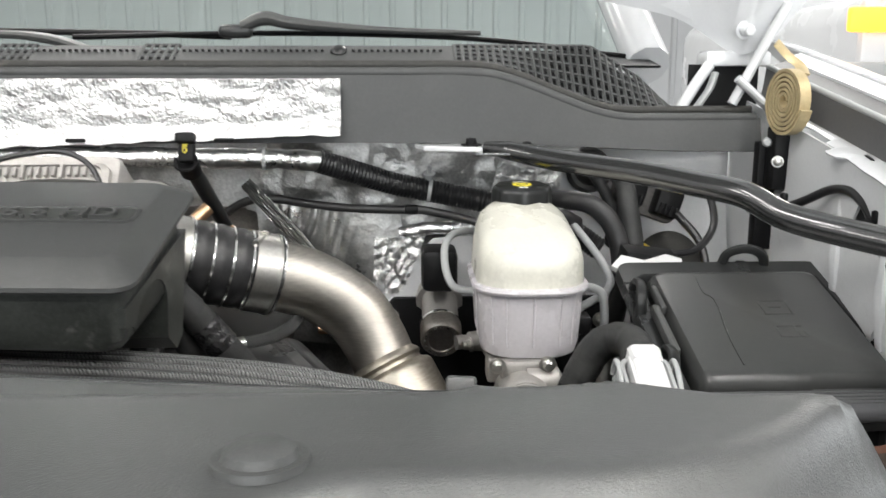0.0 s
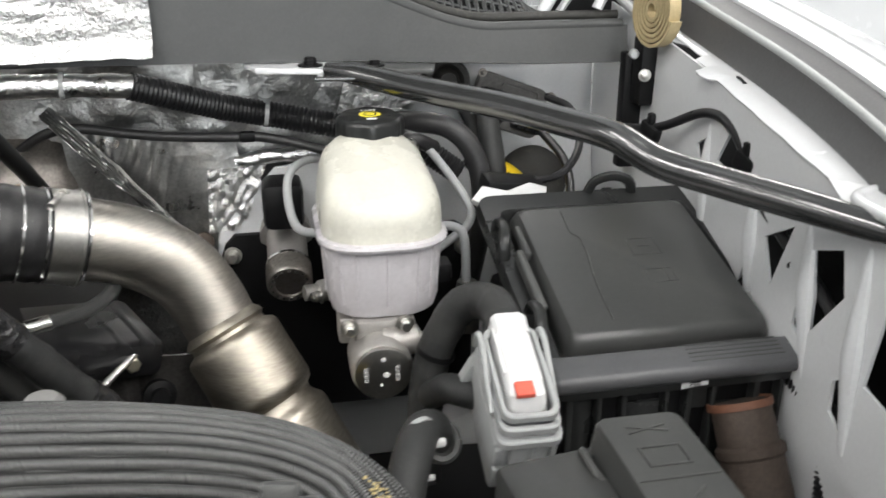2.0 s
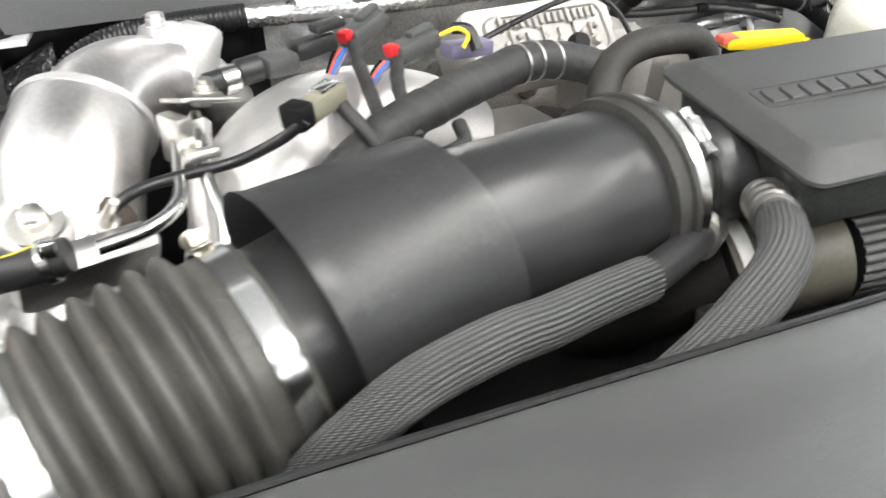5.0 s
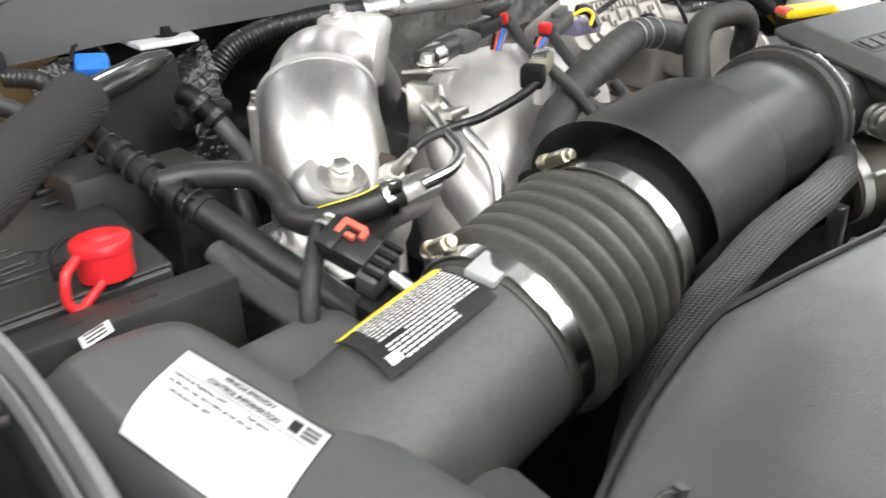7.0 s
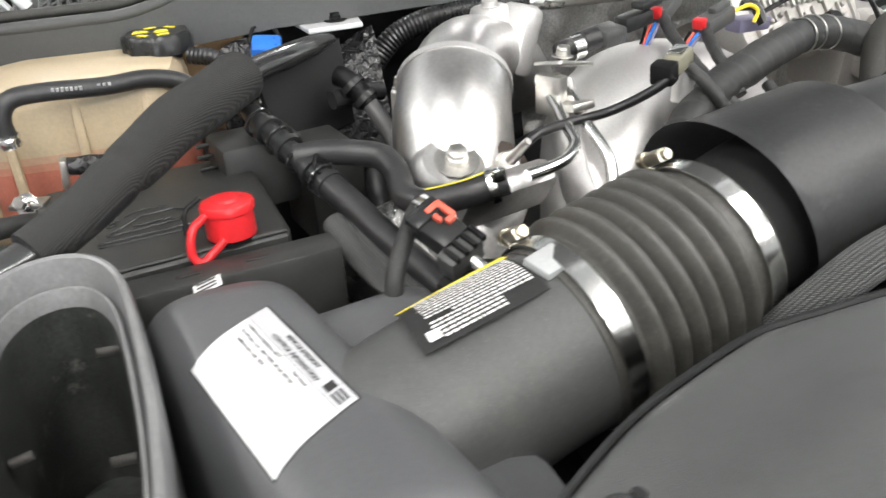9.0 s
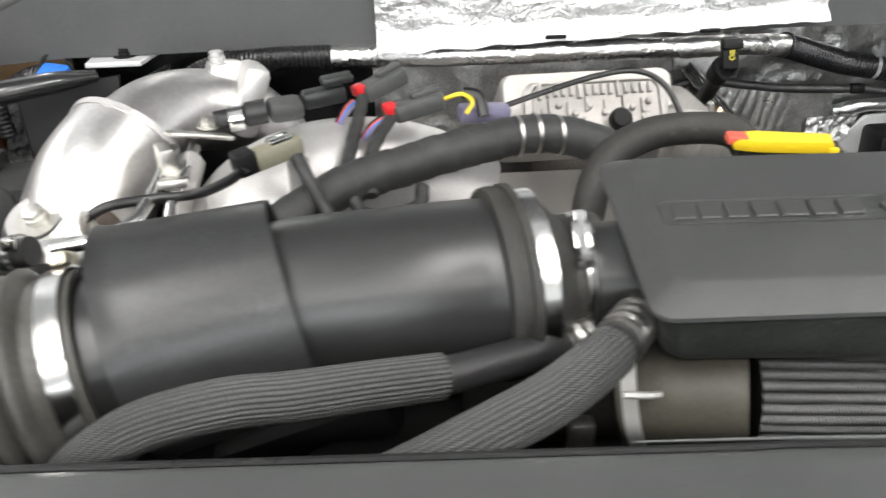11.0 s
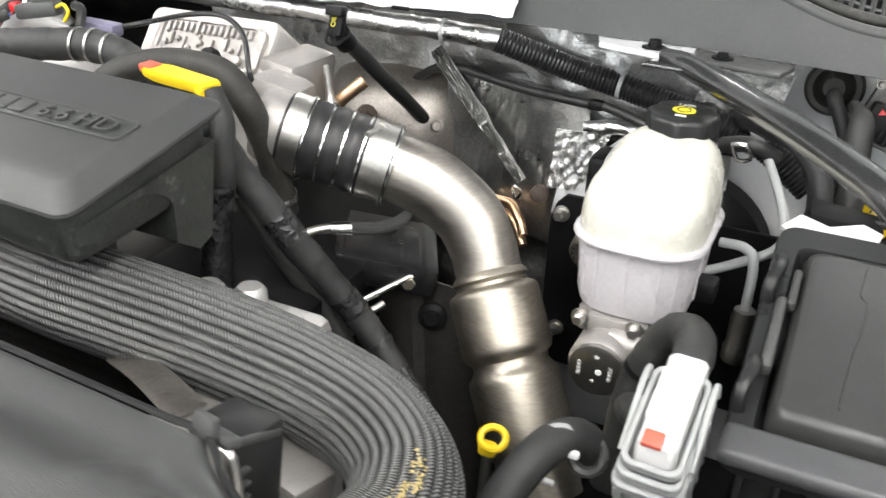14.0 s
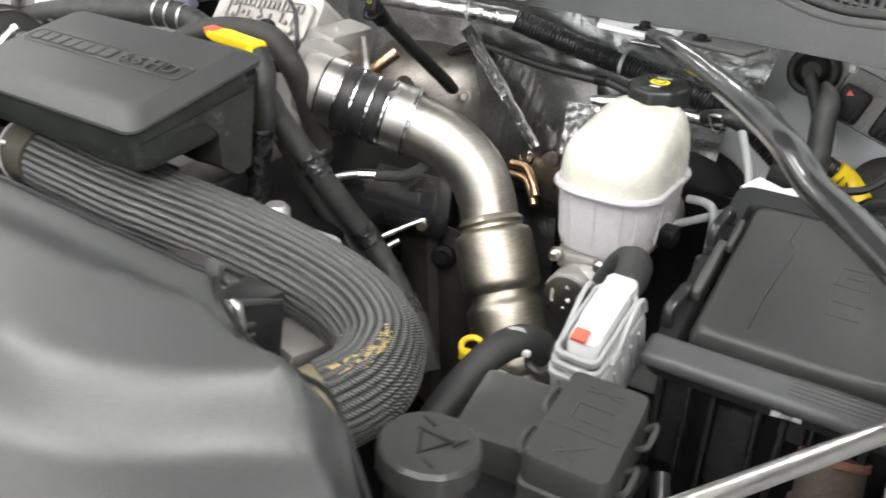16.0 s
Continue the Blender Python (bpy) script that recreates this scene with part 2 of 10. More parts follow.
M = dict(
    plastic=material("black_plastic", (0.062, 0.064, 0.063), 0.42, dust=0.16, bump=0.3, bump_scale=900, vary=0.18),
    plastic_smooth=material("smooth_black_plastic", (0.02, 0.021, 0.021), 0.3, dust=0.02, bump=0.08, vary=0.25, spec=0.38, worn=(0.03, 0.031, 0.03)),
    # Black plastic taken down further, so deep gaps carry their shade in the colour.
    plastic_dark=material("black_plastic_gap_shade", (0.0055, 0.0055, 0.006), 0.5, bump=0.2, spec=0.22),
    cover=material("grained_grey_plastic", (0.06, 0.062, 0.061), 0.3, dust=0.06, spec=0.8, bump=0.3, bump_scale=1100, vary=0.14, stain=5),
    lid_top=material("charcoal_lid_plastic", (0.046, 0.0475, 0.0465), 0.46, dust=0.07, bump=0.35, bump_scale=1100, vary=0.14, stain=6),
    cowl=material("cowl_plastic", (0.05, 0.052, 0.052), 0.55, dust=0.06, bump=0.3, bump_scale=1000, vary=0.12, stain=6),
    shield=material("glossy_black_sleeve", (0.058, 0.059, 0.06), 0.34, dust=0.06, bump=0.12, bump_scale=160, vary=0.25, stain=9, spec=1.0, worn=(0.095, 0.097, 0.1)),
    tube_black=material("satin_black_tube", (0.022, 0.0225, 0.0225), 0.33, dust=0.03, bump=0.08, vary=0.2, spec=0.65),
    rubber=material("matt_rubber", (0.024, 0.0235, 0.021), 0.62, dust=0.14, bump=0.25, bump_scale=600, vary=0.3, worn=(0.07, 0.065, 0.055)),
    bellows=material("dusty_bellows_rubber", (0.056, 0.0545, 0.049), 0.46, dust=0.22, bump=0.2, vary=0.3, worn=(0.1, 0.092, 0.075)),
    hose=material("hose_rubber", (0.02, 0.02, 0.021), 0.4, dust=0.12, bump=0.2, vary=0.25),
    tape=material("harness_cloth_tape", (0.022, 0.023, 0.023), 0.5, dust=0.16, bump=0.7, bump_scale=900, vary=0.3),
    tape_shiny=material("harness_vinyl_tape", (0.016, 0.016, 0.017), 0.26, bump=0.2, crumple=0.5, crumple_scale=90),
    conduit=material("corrugated_conduit", (0.012, 0.012, 0.013), 0.3, bump=0.1),
    steel=material("brushed_stainless", (0.47, 0.445, 0.40), 0.38, 1.0, vary=0.24, grain=80, stain=7, bump=0.12, bump_scale=300, stretch=(1, 1, 6)),
    steel_dark=material("heat_tinted_stainless", (0.40, 0.37, 0.315), 0.42, 1.0, vary=0.28, grain=90, stain=9, bump=0.16, stretch=(1, 1, 6)),
    clamp=material("bright_clamp_steel", (0.78, 0.78, 0.76), 0.2, 1.0, vary=0.08, bump=0.05),
    zinc=material("zinc_plated_steel", (0.55, 0.54, 0.51), 0.35, 1.0, vary=0.15, bump=0.15),
    brass=material("yellow_zinc_screw", (0.56, 0.52, 0.42), 0.33, 1.0, vary=0.15),
    alu=material("cast_aluminium", (0.62, 0.61, 0.60), 0.46, 0.8, vary=0.12, grain=500, bump=0.35, bump_scale=700),
    alu_bright=material("smooth_aluminium", (0.64, 0.63, 0.62), 0.36, 1.0, vary=0.14, grain=200, stain=14, bump=0.14),
    alu_matt=material("matt_die_cast", (0.42, 0.405, 0.385), 0.5, 0.75, vary=0.12, grain=400, bump=0.4, bump_scale=800),
    iron=material("brown_cast_iron", (0.06, 0.045, 0.036), 0.7, 0.3, vary=0.4, bump=0.5),
    dullmetal=material("dull_heat_shield", (0.28, 0.26, 0.24), 0.42, 0.9, vary=0.3, stain=12, bump=0.2, worn=(0.16, 0.13, 0.1)),
    foil=material("crinkled_bright_foil", (0.7, 0.7, 0.695), 0.36, 1.0, vary=0.12, stain=25, bump=0.9, bump_scale=170, crumple=0.42, crumple_scale=150),
    foil_dark=material("crinkled_foil_blanket", (0.42, 0.42, 0.41), 0.38, 1.0, vary=0.35, stain=13, bump=1.0, bump_scale=240, crumple=0.26, crumple_scale=46),
    foil_fold=material("creased_dark_foil", (0.5, 0.5, 0.49), 0.3, 1.0, vary=0.35, stain=14, bump=0.3, bump_scale=140, crumple=0.1, crumple_scale=40),
    foil_tube=material("foil_wrapped_tube", (0.74, 0.74, 0.735), 0.27, 1.0, vary=0.1, bump=0.4, bump_scale=200, crumple=0.24, crumple_scale=120),
    white=material("white_body_paint", (0.66, 0.67, 0.68), 0.25, vary=0.03, bump=0.02, coat=0.6, stain=4),
    white_flat=material("white_underbonnet_paint", (0.66, 0.67, 0.68), 0.36, vary=0.05, bump=0.05, coat=0.2, stain=5, worn=(0.6, 0.61, 0.62)),
    white_plastic=material("white_plastic", (0.64, 0.64, 0.64), 0.35, vary=0.05, bump=0.05),
    grey_plastic=material("light_grey_plastic", (0.36, 0.37, 0.37), 0.42, vary=0.1, bump=0.08),
    tank_top=material("cream_translucent_plastic", (0.62, 0.61, 0.54), 0.28, vary=0.1, stain=16, bump=0.06, subsurface=0.35),
    tank_low=material("milky_translucent_plastic", (0.56, 0.54, 0.56), 0.28, vary=0.08, stain=16, bump=0.06, subsurface=0.35),
    coolant_top=material("yellowed_tank_plastic", (0.5, 0.41, 0.28), 0.38, vary=0.12, stain=14, bump=0.06, subsurface=0.3),
    coolant_low=material("red_fluid_in_tank", (0.46, 0.16, 0.11), 0.36, vary=0.15, stain=14, bump=0.06, subsurface=0.3),
    coolant_edge=material("thin_red_fluid_edge", (0.49, 0.24, 0.165), 0.36, vary=0.15, stain=14, bump=0.06, subsurface=0.3),
    coolant_haze=material("hazy_red_fluid_edge", (0.5, 0.33, 0.225), 0.37, vary=0.15, stain=14, bump=0.06, subsurface=0.3),
    red=material("red_plastic", (0.62, 0.02, 0.025), 0.32, vary=0.1, bump=0.03),
    red_pale=material("faded_red_plastic", (0.7, 0.12, 0.08), 0.4, vary=0.1),
    yellow=material("yellow_plastic", (0.85, 0.6, 0.02), 0.35, vary=0.06, bump=0.03),
    yellow_ink=material("yellow_print", (0.8, 0.68, 0.05), 0.5, vary=0.05),
    blue=material("blue_plastic", (0.03, 0.17, 0.62), 0.3, vary=0.1),
    purple=material("dusty_purple_plastic", (0.17, 0.16, 0.24), 0.5, vary=0.1),
    rust=material("dim_orange_seal", (0.12, 0.05, 0.028), 0.6, vary=0.35),
    lid=material("satin_lid_plastic", (0.046, 0.047, 0.046), 0.3, dust=0.04, vary=0.12, stain=6, bump=0.12, bump_scale=1000, rough_vary=0.06),
    box_grey=material("satin_grey_box_plastic", (0.082, 0.083, 0.087), 0.4, dust=0.04, bump=0.22, bump_scale=1000, vary=0.1, stain=6),
    battery_black=material("worn_black_battery_plastic", (0.027, 0.0275, 0.0265), 0.44, dust=0.06, bump=0.25, bump_scale=900, vary=0.2, stain=12),
    dusty=material("dusty_chamber_plastic", (0.034, 0.037, 0.034), 0.4, vary=0.5, stain=26, bump=0.3, dust=0.1, worn=(0.15, 0.152, 0.14)),
    liner=material("charcoal_bonnet_liner", (0.07, 0.07, 0.072), 0.9, vary=0.2, bump=0.4),
    olive=material("olive_sensor_plastic", (0.2, 0.19, 0.14), 0.45, vary=0.12),
    paper=material("white_label_film", (0.66, 0.66, 0.67), 0.3, vary=0.03, bump=0.02),
    ink=material("black_print", (0.02, 0.02, 0.02), 0.45, vary=0.1),
    grey_ink=material("grey_print", (0.42, 0.42, 0.42), 0.5, vary=0.1),
    white_ink=material("white_print", (0.75, 0.75, 0.74), 0.5, vary=0.05),
    gold=material("gold_print_on_sleeve", (0.62, 0.5, 0.24), 0.45, 0.4, vary=0.35, grain=900),
    rim=material("grey_moulded_rubber", (0.185, 0.186, 0.188), 0.36, dust=0.12, vary=0.22, stain=18, bump=0.15, worn=(0.27, 0.268, 0.26)),
    dullplate=material("dull_grey_plate", (0.12, 0.115, 0.11), 0.45, 0.6, vary=0.35, stain=14, bump=0.2),
    tan=material("tan_clock_spring", (0.52, 0.42, 0.24), 0.42, 0.4, vary=0.15),
    copper=material("copper_tube", (0.6, 0.4, 0.25), 0.3, 1.0, vary=0.15),
    cardboard=material("brown_cardboard", (0.36, 0.24, 0.13), 0.8, vary=0.15),
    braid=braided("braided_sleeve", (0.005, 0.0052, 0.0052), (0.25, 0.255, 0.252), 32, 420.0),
    cuff=material("tan_olive_rubber", (0.24, 0.2, 0.13), 0.5, vary=0.25, stain=20, bump=0.2, worn=(0.24, 0.2, 0.12)),
    cuff_dark=material("olive_brown_rubber", (0.078, 0.072, 0.057), 0.5, dust=0.06, vary=0.25, stain=20, bump=0.2, worn=(0.15, 0.13, 0.09)),
    flake=material("zinc_flake_spring_steel", (0.66, 0.66, 0.64), 0.45, 0.25, vary=0.08, bump=0.1),
    header_tint=material("pale_grey_label_band", (0.47, 0.47, 0.49), 0.35, vary=0.05),
    gutter=material("satin_grey_rubber", (0.085, 0.084, 0.084), 0.42, vary=0.15, bump=0.15, stain=8),
    bar_black=material("gloss_black_paint", (0.022, 0.0225, 0.0225), 0.2, coat=0.7, spec=1.0, vary=0.25, bump=0.04, rough_vary=0.06, stain=12),
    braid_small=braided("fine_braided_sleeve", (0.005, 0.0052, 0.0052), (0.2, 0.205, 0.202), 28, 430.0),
    knit=weave("knitted_foam_sleeve", (0.008, 0.008, 0.008), (0.062, 0.062, 0.06), 1900.0, 0.75),
    # Engine metal, darkened beyond its grime to hold the shade between parts.
    block=material("grimy_shaded_engine_metal", (0.011, 0.0105, 0.01), 0.6, 0.1, spec=0.2, vary=0.4, bump=0.4),
    concrete=material("sealed_concrete", (0.32, 0.32, 0.31), 0.45, vary=0.15, grain=40, stain=1.5, bump=0.1, bump_scale=80),
    wall=material("white_ribbed_steel", (0.5, 0.51, 0.52), 0.4, vary=0.03, stain=1.0, bump=0.03),
    tyre=material("tyre_rubber", (0.03, 0.03, 0.03), 0.7, vary=0.2, bump=0.3),
    amber=lit("amber_lamp", (1.0, 0.42, 0.03), 3.0),
    diffuser=lit("lamp_diffuser", (1.0, 0.98, 0.95), 6.0),
    glass=glass("windscreen_glass", (0.82, 0.92, 0.88)),
)


# ---- mesh helpers ----
def V(*a):
    return Vector(a)


def thing(name, at, label, category, group="", kind=""):
    ob = new(name)
    ob.empty_display_size = 0.02
    ob.matrix_basis = Matrix.Translation(at)
    return tagged(ob, label, category, group, kind)


def part(name, bm, mat, parent=None, label="", angle=38):
    """Links a bmesh, in world places, as one mesh object under a thing or a part."""
    me = bpy.data.meshes.new(name)
    bmesh.ops.recalc_face_normals(bm, faces=bm.faces)
    bm.to_mesh(me)
    bm.free()
    me.materials.append(M[mat] if isinstance(mat, str) else mat)
    me.polygons.foreach_set("use_smooth", [True] * len(me.polygons))
    me.set_sharp_from_angle(angle=radians(angle))
    ob = new(name, me)
    if parent:
        ob.parent = parent
        base = parent.matrix_basis if parent.parent is None else Matrix()
        ob.matrix_parent_inverse = base.inverted()
    if label:
        ob["label"] = label
    return ob


def structure(name, bm, mat, label, category):
    return tagged(part(name, bm, mat), label, category, "", "structure")


def curve_points(pts, n=8):
    """Catmull-Rom through the points."""
    pts = [Vector(p) for p in pts]
    if len(pts) < 3:
        return [pts[0].lerp(pts[-1], i / n) for i in range(n + 1)]
    ext = [2 * pts[0] - pts[1]] + pts + [2 * pts[-1] - pts[-2]]
    out = []
    for i in range(1, len(ext) - 2):
        a, b, c, d = ext[i - 1:i + 3]
        for k in range(n):
            t = k / n
            out.append(0.5 * ((2 * b) + (c - a) * t + (2 * a - 5 * b + 4 * c - d) * t * t + (3 * b - a - 3 * c + d) * t ** 3))
    out.append(pts[-1])
    return out


def resample(line, step):
    total = sum((b - a).length for a, b in zip(line, line[1:]))
    count = max(2, round(total / step))
    out, need, acc = [line[0].copy()], total / count, 0.0
    for a, b in zip(line, line[1:]):
        gap = (b - a).length
        while gap > 1e-9 and acc + gap >= need * len(out) and len(out) < count:
            out.append(a.lerp(b, (need * len(out) - acc) / gap))
        acc += gap
    out.append(line[-1].copy())
    return out


def tube(bm, pts, r, seg=14, n=8, step=None, shape=None, caps=True, flat=1.0, up=None):
    """A round section swept along a smooth line. r: a radius or one for each point; shape(s, angle): a factor by metres along and angle."""
    line = curve_points(pts, n)
    if isinstance(r, (list, tuple)):
        radii = []
        for i in range(len(line)):
            f = i / max(1, len(line) - 1) * (len(r) - 1)
            k = min(int(f), len(r) - 2)
            radii.append(r[k] + (r[k + 1] - r[k]) * (f - k))
    else:
        radii = [r] * len(line)
    if step:
        marks = [0.0]
        for a, b in zip(line, line[1:]):
            marks.append(marks[-1] + (b - a).length)
        fine = resample(line, step)
        total = marks[-1]
        radii = [float(np.interp(total * i / (len(fine) - 1), marks, radii)) for i in range(len(fine))]
        line = fine
    rings, side, s, marks_along = [], None, 0.0, []
    for i, p in enumerate(line):
        d = (line[min(i + 1, len(line) - 1)] - line[max(i - 1, 0)]).normalized()
        if side is None:
            ref = Vector(up) if up else (V(0, 0, 1) if abs(d.z) < 0.9 else V(1, 0, 0))
            side = d.cross(ref).normalized()
        else:
            side = (side - d * side.dot(d)).normalized()
            s += (p - line[i - 1]).length
        top = side.cross(d)
        ring = []
        for k in range(seg):
            a = 2 * math.pi * k / seg
            f = radii[i] * (shape(s, a) if shape else 1.0)
            ring.append(bm.verts.new(p + side * math.cos(a) * f + top * math.sin(a) * f * flat))
        rings.append(ring)
        marks_along.append(s)
    first = len(bm.faces)
    skin(bm, rings, caps)
    uv = bm.loops.layers.uv.verify()
    bm.faces.ensure_lookup_table()
    i = first
    for j in range(len(rings) - 1):
        for k in range(seg):
            for loop, (dk, dj) in zip(bm.faces[i].loops, ((0, 0), (1, 0), (1, 1), (0, 1))):
                loop[uv].uv = ((k + dk) / seg, marks_along[j + dj])
            i += 1
    return bm


def skin(bm, rings, caps=True, closed=True):
    for a, b in zip(rings, rings[1:]):
        m = len(a)
        for k in range(m if closed else m - 1):
            bm.faces.new((a[k], a[(k + 1) % m], b[(k + 1) % m], b[k]))
    if caps:
        bm.faces.new(rings[0])
        bm.faces.new(rings[-1])


def lathe(bm, origin, axis, profile, seg=24, caps=True, lobes=0, depth=0.0):
    """Rings of (distance along the axis, radius)."""
    o, d = Vector(origin), Vector(axis).normalized()
    q = d.to_track_quat("Z", "Y").to_matrix()
    rings = []
    for h, r in profile:
        ring = []
        for k in range(seg):
            a = 2 * math.pi * k / seg
            f = r * (1 + (depth * math.cos(lobes * a) if lobes else 0))
            ring.append(bm.verts.new(o + d * h + q @ V(math.cos(a) * f, math.sin(a) * f, 0)))
        rings.append(ring)
    skin(bm, rings, caps)
    return bm


def rbox(bm, centre, size, bevel=0.004, m=None, segs=2, taper=1.0):
    """A block with rounded edges; m turns it; taper narrows its top."""
    old = set(bm.verts)
    made = bmesh.ops.create_cube(bm, size=1.0)["verts"]
    for v in made:
        k = taper if v.co.z > 0 else 1.0
        v.co = V(v.co.x * size[0] * k, v.co.y * size[1] * k, v.co.z * size[2])
    if bevel:
        edges = list({e for v in made for e in v.link_edges})
        bmesh.ops.bevel(bm, geom=edges, offset=min(bevel, min(size) * 0.45), segments=segs, profile=0.5, affect="EDGES")
    turn = Matrix.Translation(centre) @ (m.to_4x4() if m else Matrix())
    for v in bm.verts:
        if v not in old:
            v.co = turn @ v.co
    return bm


def rot(rx=0, ry=0, rz=0):
    return Euler((radians(rx), radians(ry), radians(rz))).to_matrix()


def facing(d, up=(0, 0, 1)):
    """A turn whose z looks along d and whose y is as near to up as can be."""
    z = Vector(d).normalized()
    x = Vector(up).cross(z).normalized()
    return Matrix((x, z.cross(x), z)).transposed()


def rounded(w, h, r, n=4):
    """A rounded rectangle's outline round the origin."""
    out = []
    for cx, cy, a0 in ((w / 2 - r, h / 2 - r, 0), (-w / 2 + r, h / 2 - r, 90), (-w / 2 + r, -h / 2 + r, 180), (w / 2 - r, -h / 2 + r, 270)):
        for k in range(n + 1):
            a = radians(a0 + 90 * k / n)
            out.append((cx + r * math.cos(a), cy + r * math.sin(a)))
    return out


def layers(bm, levels, m=None, caps=True):
    """Outlines of equal count at their heights, skinned: [(outline, z or list of z), ...]."""
    m = m or Matrix()
    rings = []
    for outline, z in levels:
        zs = z if isinstance(z, (list, tuple)) else [z] * len(outline)
        rings.append([bm.verts.new(m @ V(x, y, h)) for (x, y), h in zip(outline, zs)])
    skin(bm, rings, caps)
    return bm


def scaled(outline, k, dx=0, dy=0):
    return [(x * k + dx, y * k + dy) for x, y in outline]


def prism(bm, outline, z0, z1, bevel=0.002, m=None):
    """An outline pushed up from z0 to z1, with a chamfered rim."""
    n = len(outline)
    cx, cy = sum(x for x, _ in outline) / n, sum(y for _, y in outline) / n
    size = max(max(abs(x - cx), abs(y - cy)) for x, y in outline)
    k = 1 - bevel / max(size, 1e-4)
    small = [(cx + (x - cx) * k, cy + (y - cy) * k) for x, y in outline]
    return layers(bm, [(small, z0), (outline, z0 + bevel), (outline, z1 - bevel), (small, z1)], m)


def grid(bm, fn, nu, nv, thick=0.0):
    """A sheet fn(u, v) of nu by nv cells, thickened."""
    vs = [[bm.verts.new(fn(i / nu, j / nv)) for j in range(nv + 1)] for i in range(nu + 1)]
    faces = [bm.faces.new((vs[i][j], vs[i + 1][j], vs[i + 1][j + 1], vs[i][j + 1])) for i in range(nu) for j in range(nv)]
    if thick:
        bmesh.ops.recalc_face_normals(bm, faces=faces)
        bmesh.ops.solidify(bm, geom=faces, thickness=thick)
    return bm


def letters(text, size, m, depth=0.0006, align="CENTER"):
    """Raised letters in the built-in font as a bmesh, in the plane of m."""
    cu = bpy.data.curves.new("writing", "FONT")
    cu.body, cu.size, cu.extrude, cu.align_x, cu.align_y = text, size, depth, align, "CENTER"
    cu.resolution_u = 3
    ob = bpy.data.objects.new("writing", cu)
    me = bpy.data.meshes.new_from_object(ob)
    bm = bmesh.new()
    bm.from_mesh(me)
    bm.transform(m)
    bpy.data.objects.remove(ob)
    bpy.data.curves.remove(cu)
    bpy.data.meshes.remove(me)
    return bm


def bolt_bm(at, axis, r=0.008, h=0.006, washer=1.5):
    bm = bmesh.new()
    lathe(bm, at, axis, [(0, r * washer), (0.0015, r * washer), (0.0015, r * 1.02), (h * 0.9, r), (h, r * 0.88)], 6 if washer == 0 else 12)
    lathe(bm, Vector(at) + Vector(axis).normalized() * h, axis, [(-0.001, r * 0.9), (h * 0.5, r * 0.9), (h * 0.6, r * 0.75)], 6)
    return bm


def band(bm, origin, axis, r, width, thick=0.0015, seg=40):
    """A hoop round an axis, open through its middle."""
    o, d = Vector(origin), Vector(axis).normalized()
    q = d.to_track_quat("Z", "Y").to_matrix()
    rings = []
    for h, rr in ((-width / 2, r), (-width / 2, r + thick), (width / 2, r + thick), (width / 2, r)):
        rings.append([bm.verts.new(o + d * h + q @ V(math.cos(2 * math.pi * k / seg) * rr, math.sin(2 * math.pi * k / seg) * rr, 0)) for k in range(seg)])
    skin(bm, rings + [rings[0]], False)
    return bm


def corrugated(s_pitch=0.007, amp=0.09):
    return lambda s, a: 1 + amp * (0.5 + 0.5 * math.cos(2 * math.pi * s / s_pitch)) - amp * 0.5


